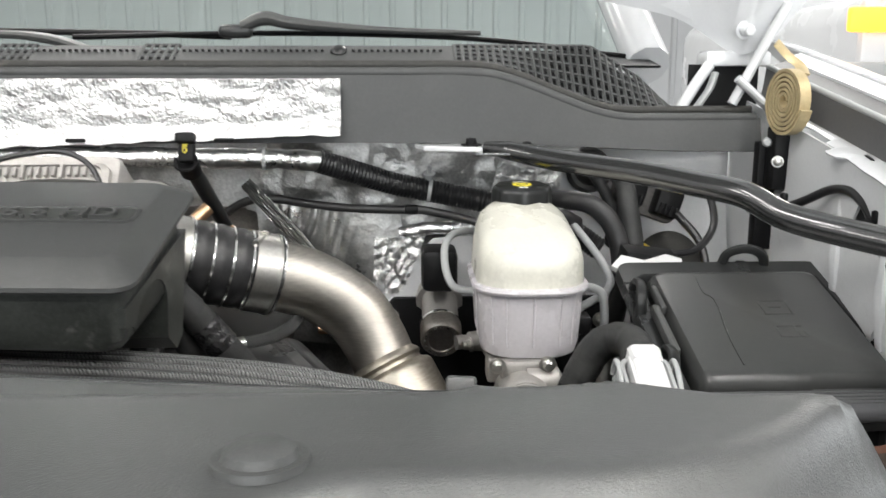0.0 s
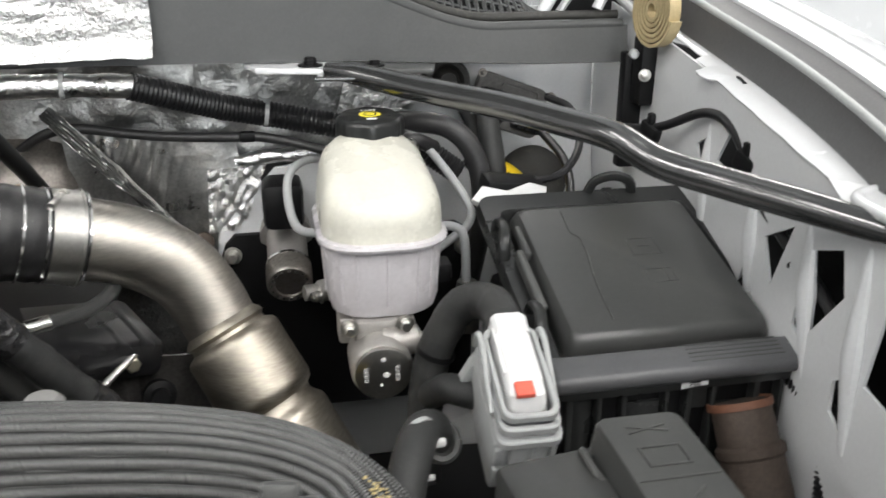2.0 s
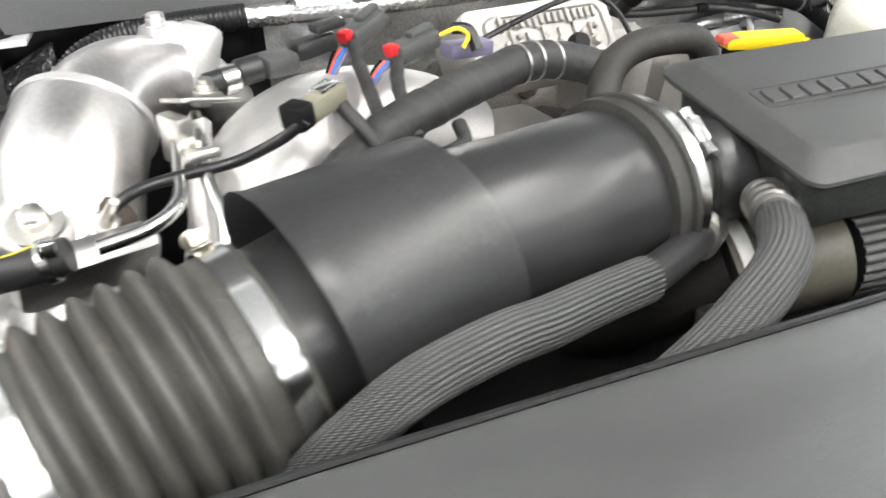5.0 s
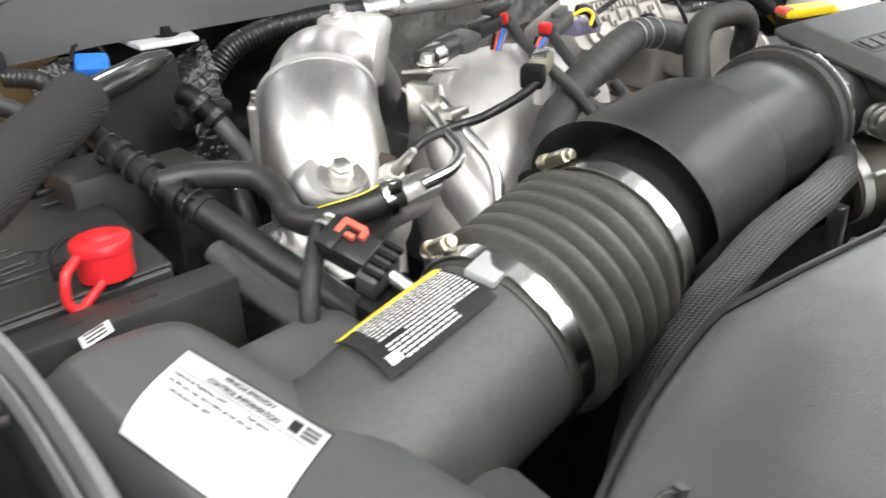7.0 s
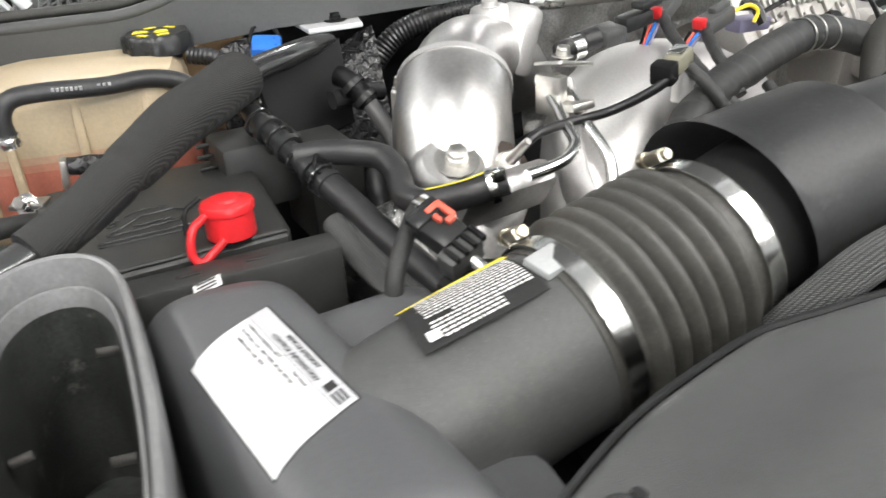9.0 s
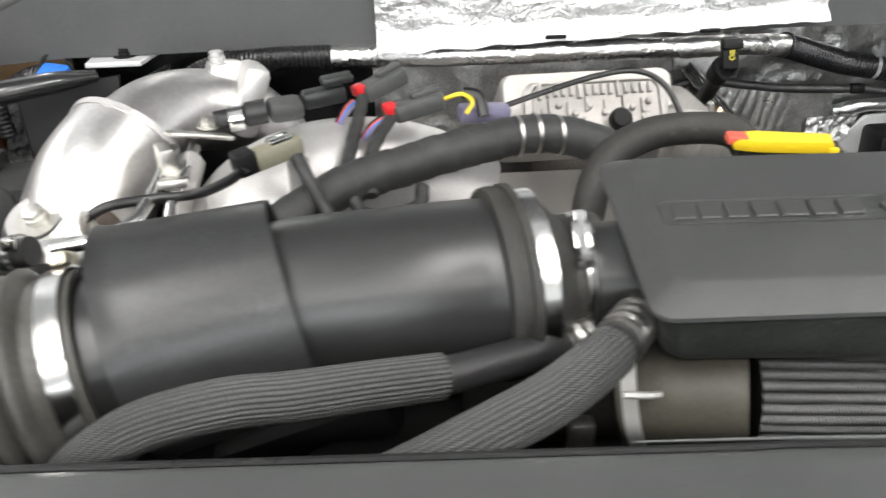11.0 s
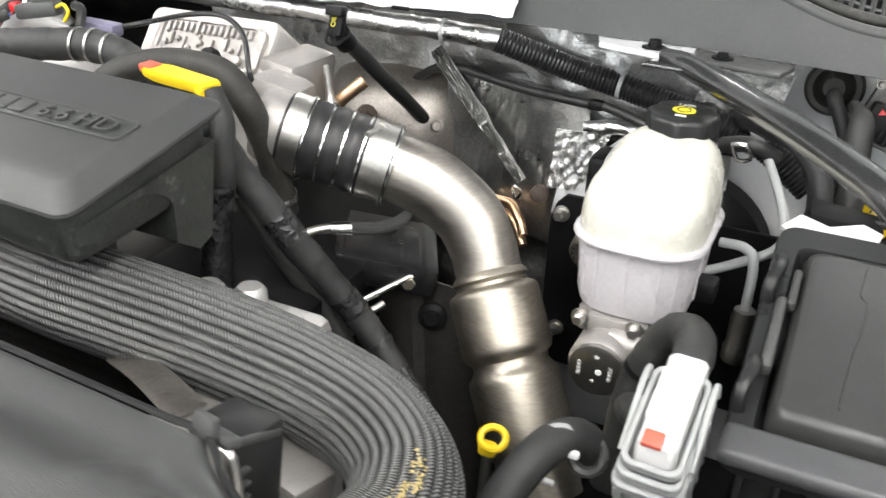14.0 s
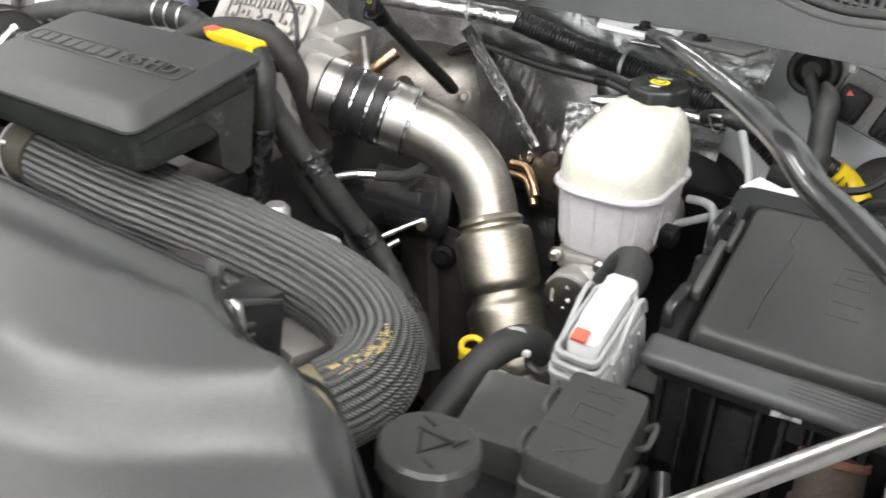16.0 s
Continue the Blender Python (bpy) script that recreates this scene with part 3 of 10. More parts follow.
# ---- the shop ----
def shop():
    bm = bmesh.new()
    grid(bm, lambda u, v: V(-30 + 60 * u, -30 + 60 * v, 0), 2, 2)
    structure("floor", bm, "concrete", "pale sealed concrete shop floor", "floor")
    def panel(bm, a, b, z0, z1):
        """A ribbed steel sheet on a solid backing, from a to b."""
        d = (b - a).normalized()
        out = V(-d.y, d.x, 0)
        length = (b - a).length
        line, q = [], 0.0
        while q < length:
            line += [(q, 0), (q + 0.02, 0.025), (q + 0.06, 0.025), (q + 0.08, 0)]
            q += 0.3
        rings = [[bm.verts.new(a + d * min(p, length) - out * r + V(0, 0, z)) for p, r in line] for z in (z0, z1)]
        skin(bm, rings, False, False)
        rbox(bm, (a + b) / 2 + out * 0.1 + V(0, 0, (z0 + z1) / 2), (abs(d.x) * length + 0.15, abs(d.y) * length + 0.15, z1 - z0), 0)

    # The front wall has an open roll-up door that lets the day in.
    for name, pieces in (("wall_north", ((-7, 9, 7, 9, 0, 4.5),)), ("wall_east", ((7, -8, 7, 0.4, 0, 4.5), (7, 4.6, 7, 9, 0, 4.5), (7, 0.4, 7, 4.6, 3.4, 4.5))), ("wall_west", ((-7, -8, -7, 9, 0, 4.5),)),
                         ("wall_south", ((-7, -8, -2.4, -8, 0, 4.5), (2.4, -8, 7, -8, 0, 4.5), (-2.4, -8, 2.4, -8, 3.4, 4.5)))):
        bm = bmesh.new()
        for x0, y0, x1, y1, z0, z1 in pieces:
            panel(bm, V(x0, y0, 0), V(x1, y1, 0), z0, z1)
        structure(name, bm, "wall", "white ribbed steel shop wall", "wall")
    day = bpy.data.lights.new("door_daylight", "AREA")
    day.shape, day.size, day.size_y, day.energy, day.color = "RECTANGLE", 4.7, 3.3, DOOR_POWER, (0.95, 0.98, 1.0)
    new("door_daylight", day).matrix_basis = pose(0, -7.95, 1.7, 90, 0, 0)
    # Unseen second door, added so that daylight brightens the bay's right side.
    side = bpy.data.lights.new("added_side_daylight", "AREA")
    side.shape, side.size, side.size_y, side.energy, side.color = "RECTANGLE", 3.3, 4.1, SIDE_POWER, (0.95, 0.98, 1.0)
    new("added_side_daylight", side).matrix_basis = pose(6.95, 2.5, 1.7, 0, 90, 0)
    bm = bmesh.new()
    line = []
    for i in range(47):
        s = -7 + 0.3 * i
        line += [(s, 0), (s + 0.02, 0.03), (s + 0.06, 0.03), (s + 0.08, 0)]
    rings = [[bm.verts.new(V(p, y, 4.5 - q)) for p, q in line] for y in (-8, 9)]
    skin(bm, rings, False, False)
    rbox(bm, V(0, 0.5, 4.6), (14.2, 17.2, 0.18), 0)
    structure("ceiling", bm, "wall", "white ribbed steel shop ceiling", "ceiling")
    # Out-of-view strips; the last two are added to brighten the radiator cover.
    first = None
    for i, (x, y, turn) in enumerate(((-3.6, -4.8, 90), (-0.9, -4.8, 90), (1.8, -4.8, 90), (4.5, -4.8, 90), (-1.5, -2.2, 0), (1.5, -2.2, 0), (4.4, -2.0, 0), (-4.4, -2.0, 0), (-1.5, 3.4, 0), (1.5, 3.4, 0), (4.5, 4.0, 0), (-4.4, 1.2, 0), (-4.5, 4.4, 0))):
        at = Matrix.Translation((x, y, 4.3)) @ rot(0, 0, turn).to_4x4()
        if first is None:
            first = thing("ceiling_light", (0, 0, 0), "white strip light with a glowing diffuser under the ceiling", "ceiling light", "shop ceiling lights")
            bm = bmesh.new()
            rbox(bm, (0, 0, 0.04), (0.46, 2.5, 0.07), 0.01)
            part("housing", bm, "white", first)
            for dy in (-0.9, 0.9):
                bm = bmesh.new()
                tube(bm, [(0, dy, 0.06), (0, dy, 0.22)], 0.012, 8, n=2)
                part("hanger", bm, "zinc", first)
            bm = bmesh.new()
            rbox(bm, (0, 0, -0.002), (0.4, 2.4, 0.012), 0.004)
            part("diffuser", bm, "diffuser", first, "glowing white diffuser")
            first.matrix_basis = at
        else:
            copy_thing(first, at)
        lamp = bpy.data.lights.new("strip_lamp", "AREA")
        lamp.shape, lamp.size, lamp.size_y, lamp.energy, lamp.color = "RECTANGLE", 0.4, 2.4, LAMP_POWER, (1.0, 0.98, 0.95)
        ob = new("strip_lamp", lamp)
        ob.matrix_basis = pose(x, y, 4.28, 0, 0, turn)


shop()


# ---- the truck's sheet metal ----
COWL_X = (-0.94, -0.74, -0.55, -0.3, 0.0, 0.3, 0.55, 0.66, 0.74, 0.94)


def lip_z(x):
    """The height of the cowl panel's upper lip across the truck."""
    a = abs(x)
    t = min(1.0, max(0.0, (a - 0.53) / 0.23))
    return 1.388 - 0.062 * (3 * t * t - 2 * t ** 3)


def jag_line(y):
    """The wavy inner edge of the wing's flange: half-width and height."""
    x = 0.953 - 0.025 * min(1, max(0, (-0.10 - y) / 0.33))
    if y > -0.10:
        x = 0.968
    elif y > -0.135:
        x = 0.955
    elif y > -0.165:
        x = 0.936 + 0.004 * abs(y + 0.15) / 0.015
    elif y < -0.40:
        x -= 0.008 * min(1, (-0.40 - y) / 0.03)
    return x + 0.0006 * math.sin(y * 95), 1.297 + 0.186 * (y + 0.161)


def gutter_line(y):
    """The foot of the rubber gutter along the wing: half-width and height."""
    return 0.981 - 0.42 * min(0.27, max(0, -0.17 - y)) ** 2, 1.2905 + 0.19 * (y + 0.187)


def truck():
    body = thing("truck", (0, 0.6, 0), "white pickup truck with its bonnet raised", "truck")
    # Firewall: a dished sheet behind the engine.
    bm = bmesh.new()
    grid(bm, lambda u, v: V(-0.95 + 1.9 * u, 0.21 - 0.03 * math.cos(6 * u) + 0.02 * math.sin(9 * v), 0.62 + 0.72 * v), 40, 20, 0.004)
    part("firewall", bm, "white_flat", body, "grey-white painted firewall")
    for s in (1, -1):
        # Inner wing with its pressed-out openings.
        bm = bmesh.new()
        outer = [(0.20, 0.75), (0.20, 1.355), (0.0, 1.322), (-0.16, 1.293), (-0.30, 1.267), (-0.44, 1.241), (-0.60, 1.22), (-0.75, 1.20), (-0.75, 0.75)]
        openings = [[(-0.132, 1.214), (-0.157, 1.227), (-0.172, 1.196), (-0.145, 1.192)], [(-0.186, 1.208), (-0.210, 1.245), (-0.262, 1.216), (-0.232, 1.203)],
                    [(-0.265, 1.100), (-0.280, 1.149), (-0.296, 1.100)], [(-0.306, 1.165), (-0.355, 1.192), (-0.327, 1.123)],
                    [(-0.373, 1.105), (-0.383, 1.180), (-0.431, 1.198), (-0.441, 1.160), (-0.389, 1.094)], [(-0.445, 1.086), (-0.465, 1.099), (-0.472, 1.068), (-0.462, 1.047), (-0.446, 1.058)],
                    [(-0.49, 1.17), (-0.53, 1.16), (-0.52, 1.09), (-0.48, 1.10)], [(-0.15, 1.11), (-0.2, 1.12), (-0.19, 1.06)]]
        for ring in [outer] + openings:
            vs = [bm.verts.new(V(s * (0.958 - 0.024 * min(1, max(0, (-0.10 - y) / 0.33)) - 0.02 * max(0, 1.0 - z)), y, z)) for y, z in ring]
            for k in range(len(vs)):
                bm.edges.new((vs[k], vs[(k + 1) % len(vs)]))
        bmesh.ops.triangle_fill(bm, edges=bm.edges[:], use_beauty=True, normal=(1, 0, 0))
        bmesh.ops.solidify(bm, geom=bm.faces[:], thickness=0.003)
        part("inner_wing", bm, "white_flat", body, "grey-white inner wing with pressed openings")
        for k, (y0, z0, y1, z1) in enumerate(((-0.16, 1.25, -0.165, 1.10), (-0.275, 1.23, -0.285, 1.08), (-0.375, 1.22, -0.40, 1.06), (-0.46, 1.21, -0.47, 1.03))):
            bm = bmesh.new()
            tube(bm, [(s * (0.958 + 0.07 * (y0 + 0.1)), y0, z0), (s * (0.954 + 0.07 * (y0 + 0.1)), (y0 + y1) / 2, (z0 + z1) / 2), (s * (0.958 + 0.07 * (y1 + 0.1)), y1, z1)], [0.004, 0.011, 0.004], 10, flat=0.7)
            part("pressed_rib", bm, "white_flat", body)
        bm = bmesh.new()
        grid(bm, lambda u, v: V(s * (1.06 + 0.03 * v), 0.25 - 1.1 * u, 0.7 + 0.58 * v), 6, 4, 0.01)
        part("wheel_arch_liner", bm, "plastic_dark", body, "dark wheel arch liner")
        # Jagged white flange along the inner wing's top, then the rubber face, bead and band outside it.
        bm = bmesh.new()

        def flange(u, v):
            y = 0.10 - 0.545 * u
            xi, zi = jag_line(y)
            xo, zo = gutter_line(y)
            return V(s * (xi + (xo + 0.004 - xi) * v), y, zi + (zo - zi) * v - 0.004 * math.exp(-v * 9))

        grid(bm, flange, 110, 4, 0.0022)
        part("wing_flange", bm, "white", body, "white painted flange with a wavy inner edge")
        for y, rx in ((-0.181, 0.010), (-0.435, 0.003)):
            xi, zi = jag_line(y)
            xo, zo = gutter_line(y)
            bm = bmesh.new()
            rbox(bm, (s * (xi * 0.35 + xo * 0.65), y, zi * 0.35 + zo * 0.65 + 0.0005), (0.004, 2 * rx, 0.002), 0.0006, rot(11, 0, -s * 6))
            part("flange_slot", bm, "plastic_dark", body)
        for name, mat, profile in (("gutter_face", "gutter", ((-0.002, -0.004), (0.0, 0.004), (0.002, 0.018), (0.004, 0.038), (0.014, 0.040), (0.014, -0.004))),
                                   ("gutter_band", "gutter", ((0.010, 0.030), (0.012, 0.042), (0.022, 0.046), (0.034, 0.049), (0.036, 0.03))),
                                   ("wing_edge", "white_flat", ((0.034, 0.03), (0.036, 0.052), (0.046, 0.058), (0.060, 0.062), (0.062, 0.03)))):
            bm = bmesh.new()
            rings = []
            for i in range(37):
                y = 0.16 - 0.60 * i / 36
                xo, zo = gutter_line(y)
                rings.append([bm.verts.new(V(s * (xo + dx), y, zo + dz)) for dx, dz in profile])
            skin(bm, rings)
            part(name, bm, mat, body, "dark grey rubber gutter" if name == "gutter_face" else "")
        bm = bmesh.new()
        tube(bm, [(s * (gutter_line(y)[0] + 0.007), y, gutter_line(y)[1] + 0.041) for y in np.linspace(0.16, -0.44, 21)], 0.0042, 10, n=2)
        part("gutter_bead", bm, "grey_plastic", body)
        bm = bmesh.new()

        def wing(u, v):
            y = 0.45 - 1.5 * u
            xo, zo = gutter_line(max(-0.62, min(0.3, y)))
            a = v * 1.5
            return V(s * (xo + 0.055 + 0.17 * math.sin(a)), y, zo + 0.063 - 0.20 * (1 - math.cos(a)))

        grid(bm, wing, 24, 16, 0.003)
        part("wing", bm, "white", body, "glossy white wing")
        # White pan edge beside the headlamp, with a smooth rubber roll outside it.
        bm = bmesh.new()
        edge = [(0.955, -0.425), (0.937, -0.431), (0.924, -0.446), (0.9195, -0.475), (0.9175, -0.53), (0.916, -0.60), (0.920, -0.625), (0.931, -0.641), (0.955, -0.648)]
        line = curve_points([(x - (0 if s > 0 else 0.013), y, 1.245) for x, y in edge], 6)
        tube(bm, [(s * p.x, p.y, p.z) for p in line], 0.0055 if s > 0 else 0.0022, 10, n=1)
        if s > 0:
            rings = [[bm.verts.new(V(p.x, p.y, 1.2475)), bm.verts.new(V(0.5 * p.x + 0.5 * 0.962, 0.85 * p.y - 0.08, 1.2465)), bm.verts.new(V(0.962, 0.7 * p.y - 0.161, 1.2455))] for p in line]
            skin(bm, rings, False, False)
        part("headlamp_pan", bm, "white", body, "white painted pan edge beside the headlamp", 60)
        bm = bmesh.new()
        tube(bm, [(s * 0.972, -0.40, 1.275), (s * 0.962, -0.46, 1.268), (s * 0.955, -0.52, 1.264), (s * 0.948, -0.60, 1.263), (s * 0.945, -0.70, 1.262), (s * 0.95, -0.80, 1.258)], [0.006, 0.0125, 0.0125, 0.0125, 0.0125, 0.0125], 16)
        part("rubber_roll", bm, "gutter", body, "smooth grey rubber seal roll")
        bm = bmesh.new()
        grid(bm, lambda u, v: V(s * ((0.958 if s > 0 else 0.911) + 0.08 * v), -0.44 - 0.43 * u, (1.262 if s > 0 else 1.2445) + 0.01 * math.sin(3 * v) - 0.01 * u), 8, 6, 0.004)
        part("headlamp_cover", bm, "plastic_smooth" if s > 0 else "box_grey", body)
        # Flat coil spring of the bonnet hinge.
        bm = bmesh.new()
        line = []
        for k in range(150):
            a = 2 * math.pi * k / 25
            r = 0.005 + 0.031 * k / 150
            line.append((r, a))
        rings = []
        for r, a in line:
            c = V(s * 0.938, -0.030, 1.352)
            e = V(math.cos(a) * 0.22 * s, -math.cos(a) * 0.97, 0) + V(0, 0, math.sin(a) * 1.15)
            ax = V(0.97 * s, 0.22, 0).normalized()
            rings.append([bm.verts.new(c + e * rr + ax * h) for rr, h in ((r, -0.008), (r + 0.0034, -0.008), (r + 0.0034, 0.008), (r, 0.008))])
        skin(bm, rings)
        part("coil_spring", bm, "tan", body, "tan flat coil spring of the bonnet hinge")
        bm = bmesh.new()
        tube(bm, [(s * 0.965, -0.01, 1.385), (s * 0.967, 0.01, 1.398), (s * 0.955, 0.02, 1.41), (s * 0.938, 0.02, 1.427)], 0.008, 8, flat=0.35)
        part("spring_tail", bm, "tan", body)
        bm = bmesh.new()
        rbox(bm, (s * 0.948, 0.008, 1.275), (0.026, 0.03, 0.085), 0.004)
        tube(bm, [(s * 0.955, 0.0, 1.32), (s * 0.97, 0.0, 1.27), (s * 0.975, 0.0, 1.235)], 0.008, 8)
        part("hinge_arm", bm, "plastic_dark", body, "dark hinge arm")
        bm = bmesh.new()
        grid(bm, lambda u, v: V(s * (0.865 + 0.105 * u), 0.155, 1.335 + 0.065 * v), 2, 2, 0.004)
        part("scuttle_end", bm, "plastic_dark", body)
        bm = bmesh.new()
        rbox(bm, (s * 0.945, 0.035, 1.22), (0.035, 0.02, 0.15), 0.003)
        part("hinge_plate", bm, "plastic_dark", body, "dark hinge plate")
        part("hinge_bolt", bolt_bm((s * 0.938, -0.012, 1.272), (-0.3 * s, -1, 0), 0.006, 0.005, 1.3), "zinc", body)
        part("bump_stop", lathe(bmesh.new(), (s * 0.925, -0.005, 1.297), (-0.3 * s, -1, 0), [(-0.008, 0.006), (0.003, 0.006), (0.006, 0.004)], 14), "grey_plastic", body)
        # White pillar foot over the hinge.
        bm = bmesh.new()
        rbox(bm, (s * 0.930, 0.15, 1.408), (0.096, 0.05, 0.022), 0.005)
        part("pillar_foot", bm, "white", body)
        bm = bmesh.new()
        tube(bm, [(s * 0.888, 0.128, 1.400), (s * 0.868, 0.128, 1.370), (s * 0.848, 0.128, 1.336)], 0.0085, 10)
        part("pillar_brace", bm, "white", body)
        bm = bmesh.new()
        tube(bm, [(s * 0.905, 0.062, 1.380), (s * 0.928, 0.060, 1.360), (s * 0.955, 0.06, 1.336)], 0.010, 10, flat=0.6)
        part("pillar_brace", bm, "white", body)
        bm = bmesh.new()
        tube(bm, [(s * 0.893, 0.118, 1.388), (s * 0.885, 0.116, 1.365), (s * 0.866, 0.112, 1.338)], 0.010, 8, flat=0.5)
        part("hinge_ear", bm, "grey_plastic", body)
    # Grille front and headlamps below the camera, closing the bay.
    bm = bmesh.new()
    grid(bm, lambda u, v: V(-1.02 + 2.04 * u, -1.17 + 0.12 * (2 * u - 1) ** 2, 0.35 + 0.86 * v), 20, 6, 0.02)
    part("grille", bm, "plastic_dark", body)
    bm = bmesh.new()
    rbox(bm, (0, 1.2, 0.75), (1.95, 2.0, 0.9), 0.06)
    part("cab_floor", bm, "white", body)
    for s in (1, -1):
        for y in (-0.35, 3.0):
            bm = bmesh.new()
            lathe(bm, (s * 1.0 - 0.14, y, 0.40), (1, 0, 0), [(0, 0.2), (0, 0.36), (0.03, 0.40), (0.25, 0.40), (0.28, 0.36), (0.28, 0.2)], 36)
            part("wheel", bm, "tyre", body, "black tyre on the shop floor")
    # Windscreen, its dashboard and the scuttle below it.
    bm = bmesh.new()
    grid(bm, lambda u, v: V((-0.84 + 1.68 * u) * (1 - 0.12 * v), 0.30 + 0.10 * (2 * u - 1) ** 2 + 0.72 * v, 1.415 + 0.50 * v), 20, 8, 0.005)
    glassy = part("windscreen", bm, "glass", body, "pale green windscreen glass")
    glassy.visible_shadow = False
    bm = bmesh.new()
    grid(bm, lambda u, v: V(-0.86 + 1.72 * u, 0.20 + 0.13 * v + 0.08 * (2 * u - 1) ** 2, 1.40 + 0.02 * v), 16, 3, 0.004)
    part("scuttle", bm, "plastic_dark", body)
    bm = bmesh.new()
    grid(bm, lambda u, v: V(-0.8 + 1.6 * u, 0.42 + 0.5 * v, 1.40 - 0.02 * v), 6, 4, 0.02)
    part("dashboard", bm, "cover", body)
    bm = bmesh.new()
    for s in (1, -1):
        tube(bm, [(s * 0.86, 0.36, 1.40), (s * 0.83, 0.66, 1.63), (s * 0.76, 1.05, 1.93)], 0.04, 10)
    rbox(bm, (0, 1.9, 1.95), (1.5, 1.8, 0.06), 0.02)
    part("cab_frame", bm, "white", body)
    return body


truck()


def bonnet():
    hood = thing("bonnet", (0, 0.12, 1.47), "white bonnet raised over the engine bay", "bonnet")

    def shell(off):
        def fn(u, v):
            x = -0.93 + 1.86 * u
            e = (2 * u - 1) ** 2
            y0, z0 = 0.20 - 0.05 * e, 1.575 - 0.145 * e * e
            a = radians(64)
            return V(x * (1 - 0.04 * v), y0 - 1.12 * v * math.cos(a) + off * math.sin(a), z0 + 1.12 * v * math.sin(a) + off * math.cos(a) - 0.06 * math.sin(3.14 * v) * 0)
        return fn

    bm = bmesh.new()
    grid(bm, shell(0.03), 20, 14, 0.003)
    part("outer_skin", bm, "white", hood)
    bm = bmesh.new()

    def inner(u, v):
        p = shell(0)(u, v)
        deep = 0.018 * (max(0, math.sin(u * 3.14 * 5)) * max(0, math.sin(v * 3.14 * 3)))
        return p + V(0, 0.5 * deep, 0.3 * deep)

    grid(bm, inner, 60, 36, 0.003)
    part("inner_frame", bm, "white_flat", hood, "grey-white pressed underside")
    bm = bmesh.new()
    grid(bm, lambda u, v: shell(-0.022)(0.13 + 0.74 * u, 0.10 + 0.78 * v) + V(0, 0.004 * math.sin(u * 12) * math.sin(v * 9), 0), 30, 20, 0.012)
    part("liner", bm, "liner", hood, "charcoal insulation liner")
    for s in (1, -1):
        bm = bmesh.new()
        rings = []
        for x, y, z in curve_points([(0.62, 0.178, 1.520), (0.731, 0.171, 1.493), (0.839, 0.162, 1.469), (0.890, 0.152, 1.440), (0.915, 0.135, 1.420), (0.936, 0.112, 1.415), (0.972, 0.108, 1.437), (1.016, 0.109, 1.489)], 5):
            rings.append([bm.verts.new(V(s * x, y + dy, z + dz)) for dx, dy, dz in ((0, 0.014, 0.004), (0, 0, 0), (0, -0.004, 0.008), (0, -0.05, 0.10), (0, -0.045, 0.11))])
        skin(bm, rings)
        part("corner_reinforcement", bm, "white", hood)
        part("hinge_bolt", bolt_bm((s * 0.925, 0.10, 1.447), (0.1 * s, -1, -0.1), 0.009, 0.012), "white_flat", hood)
        bm = bmesh.new()
        tube(bm, [(s * 0.975, 0.078, 1.480), (s * 0.952, 0.08, 1.436), (s * 0.930, 0.081, 1.391), (s * 0.907, 0.083, 1.344)], 0.013, 12, flat=0.5)
        part("hinge_link", bm, "white", hood)


bonnet()


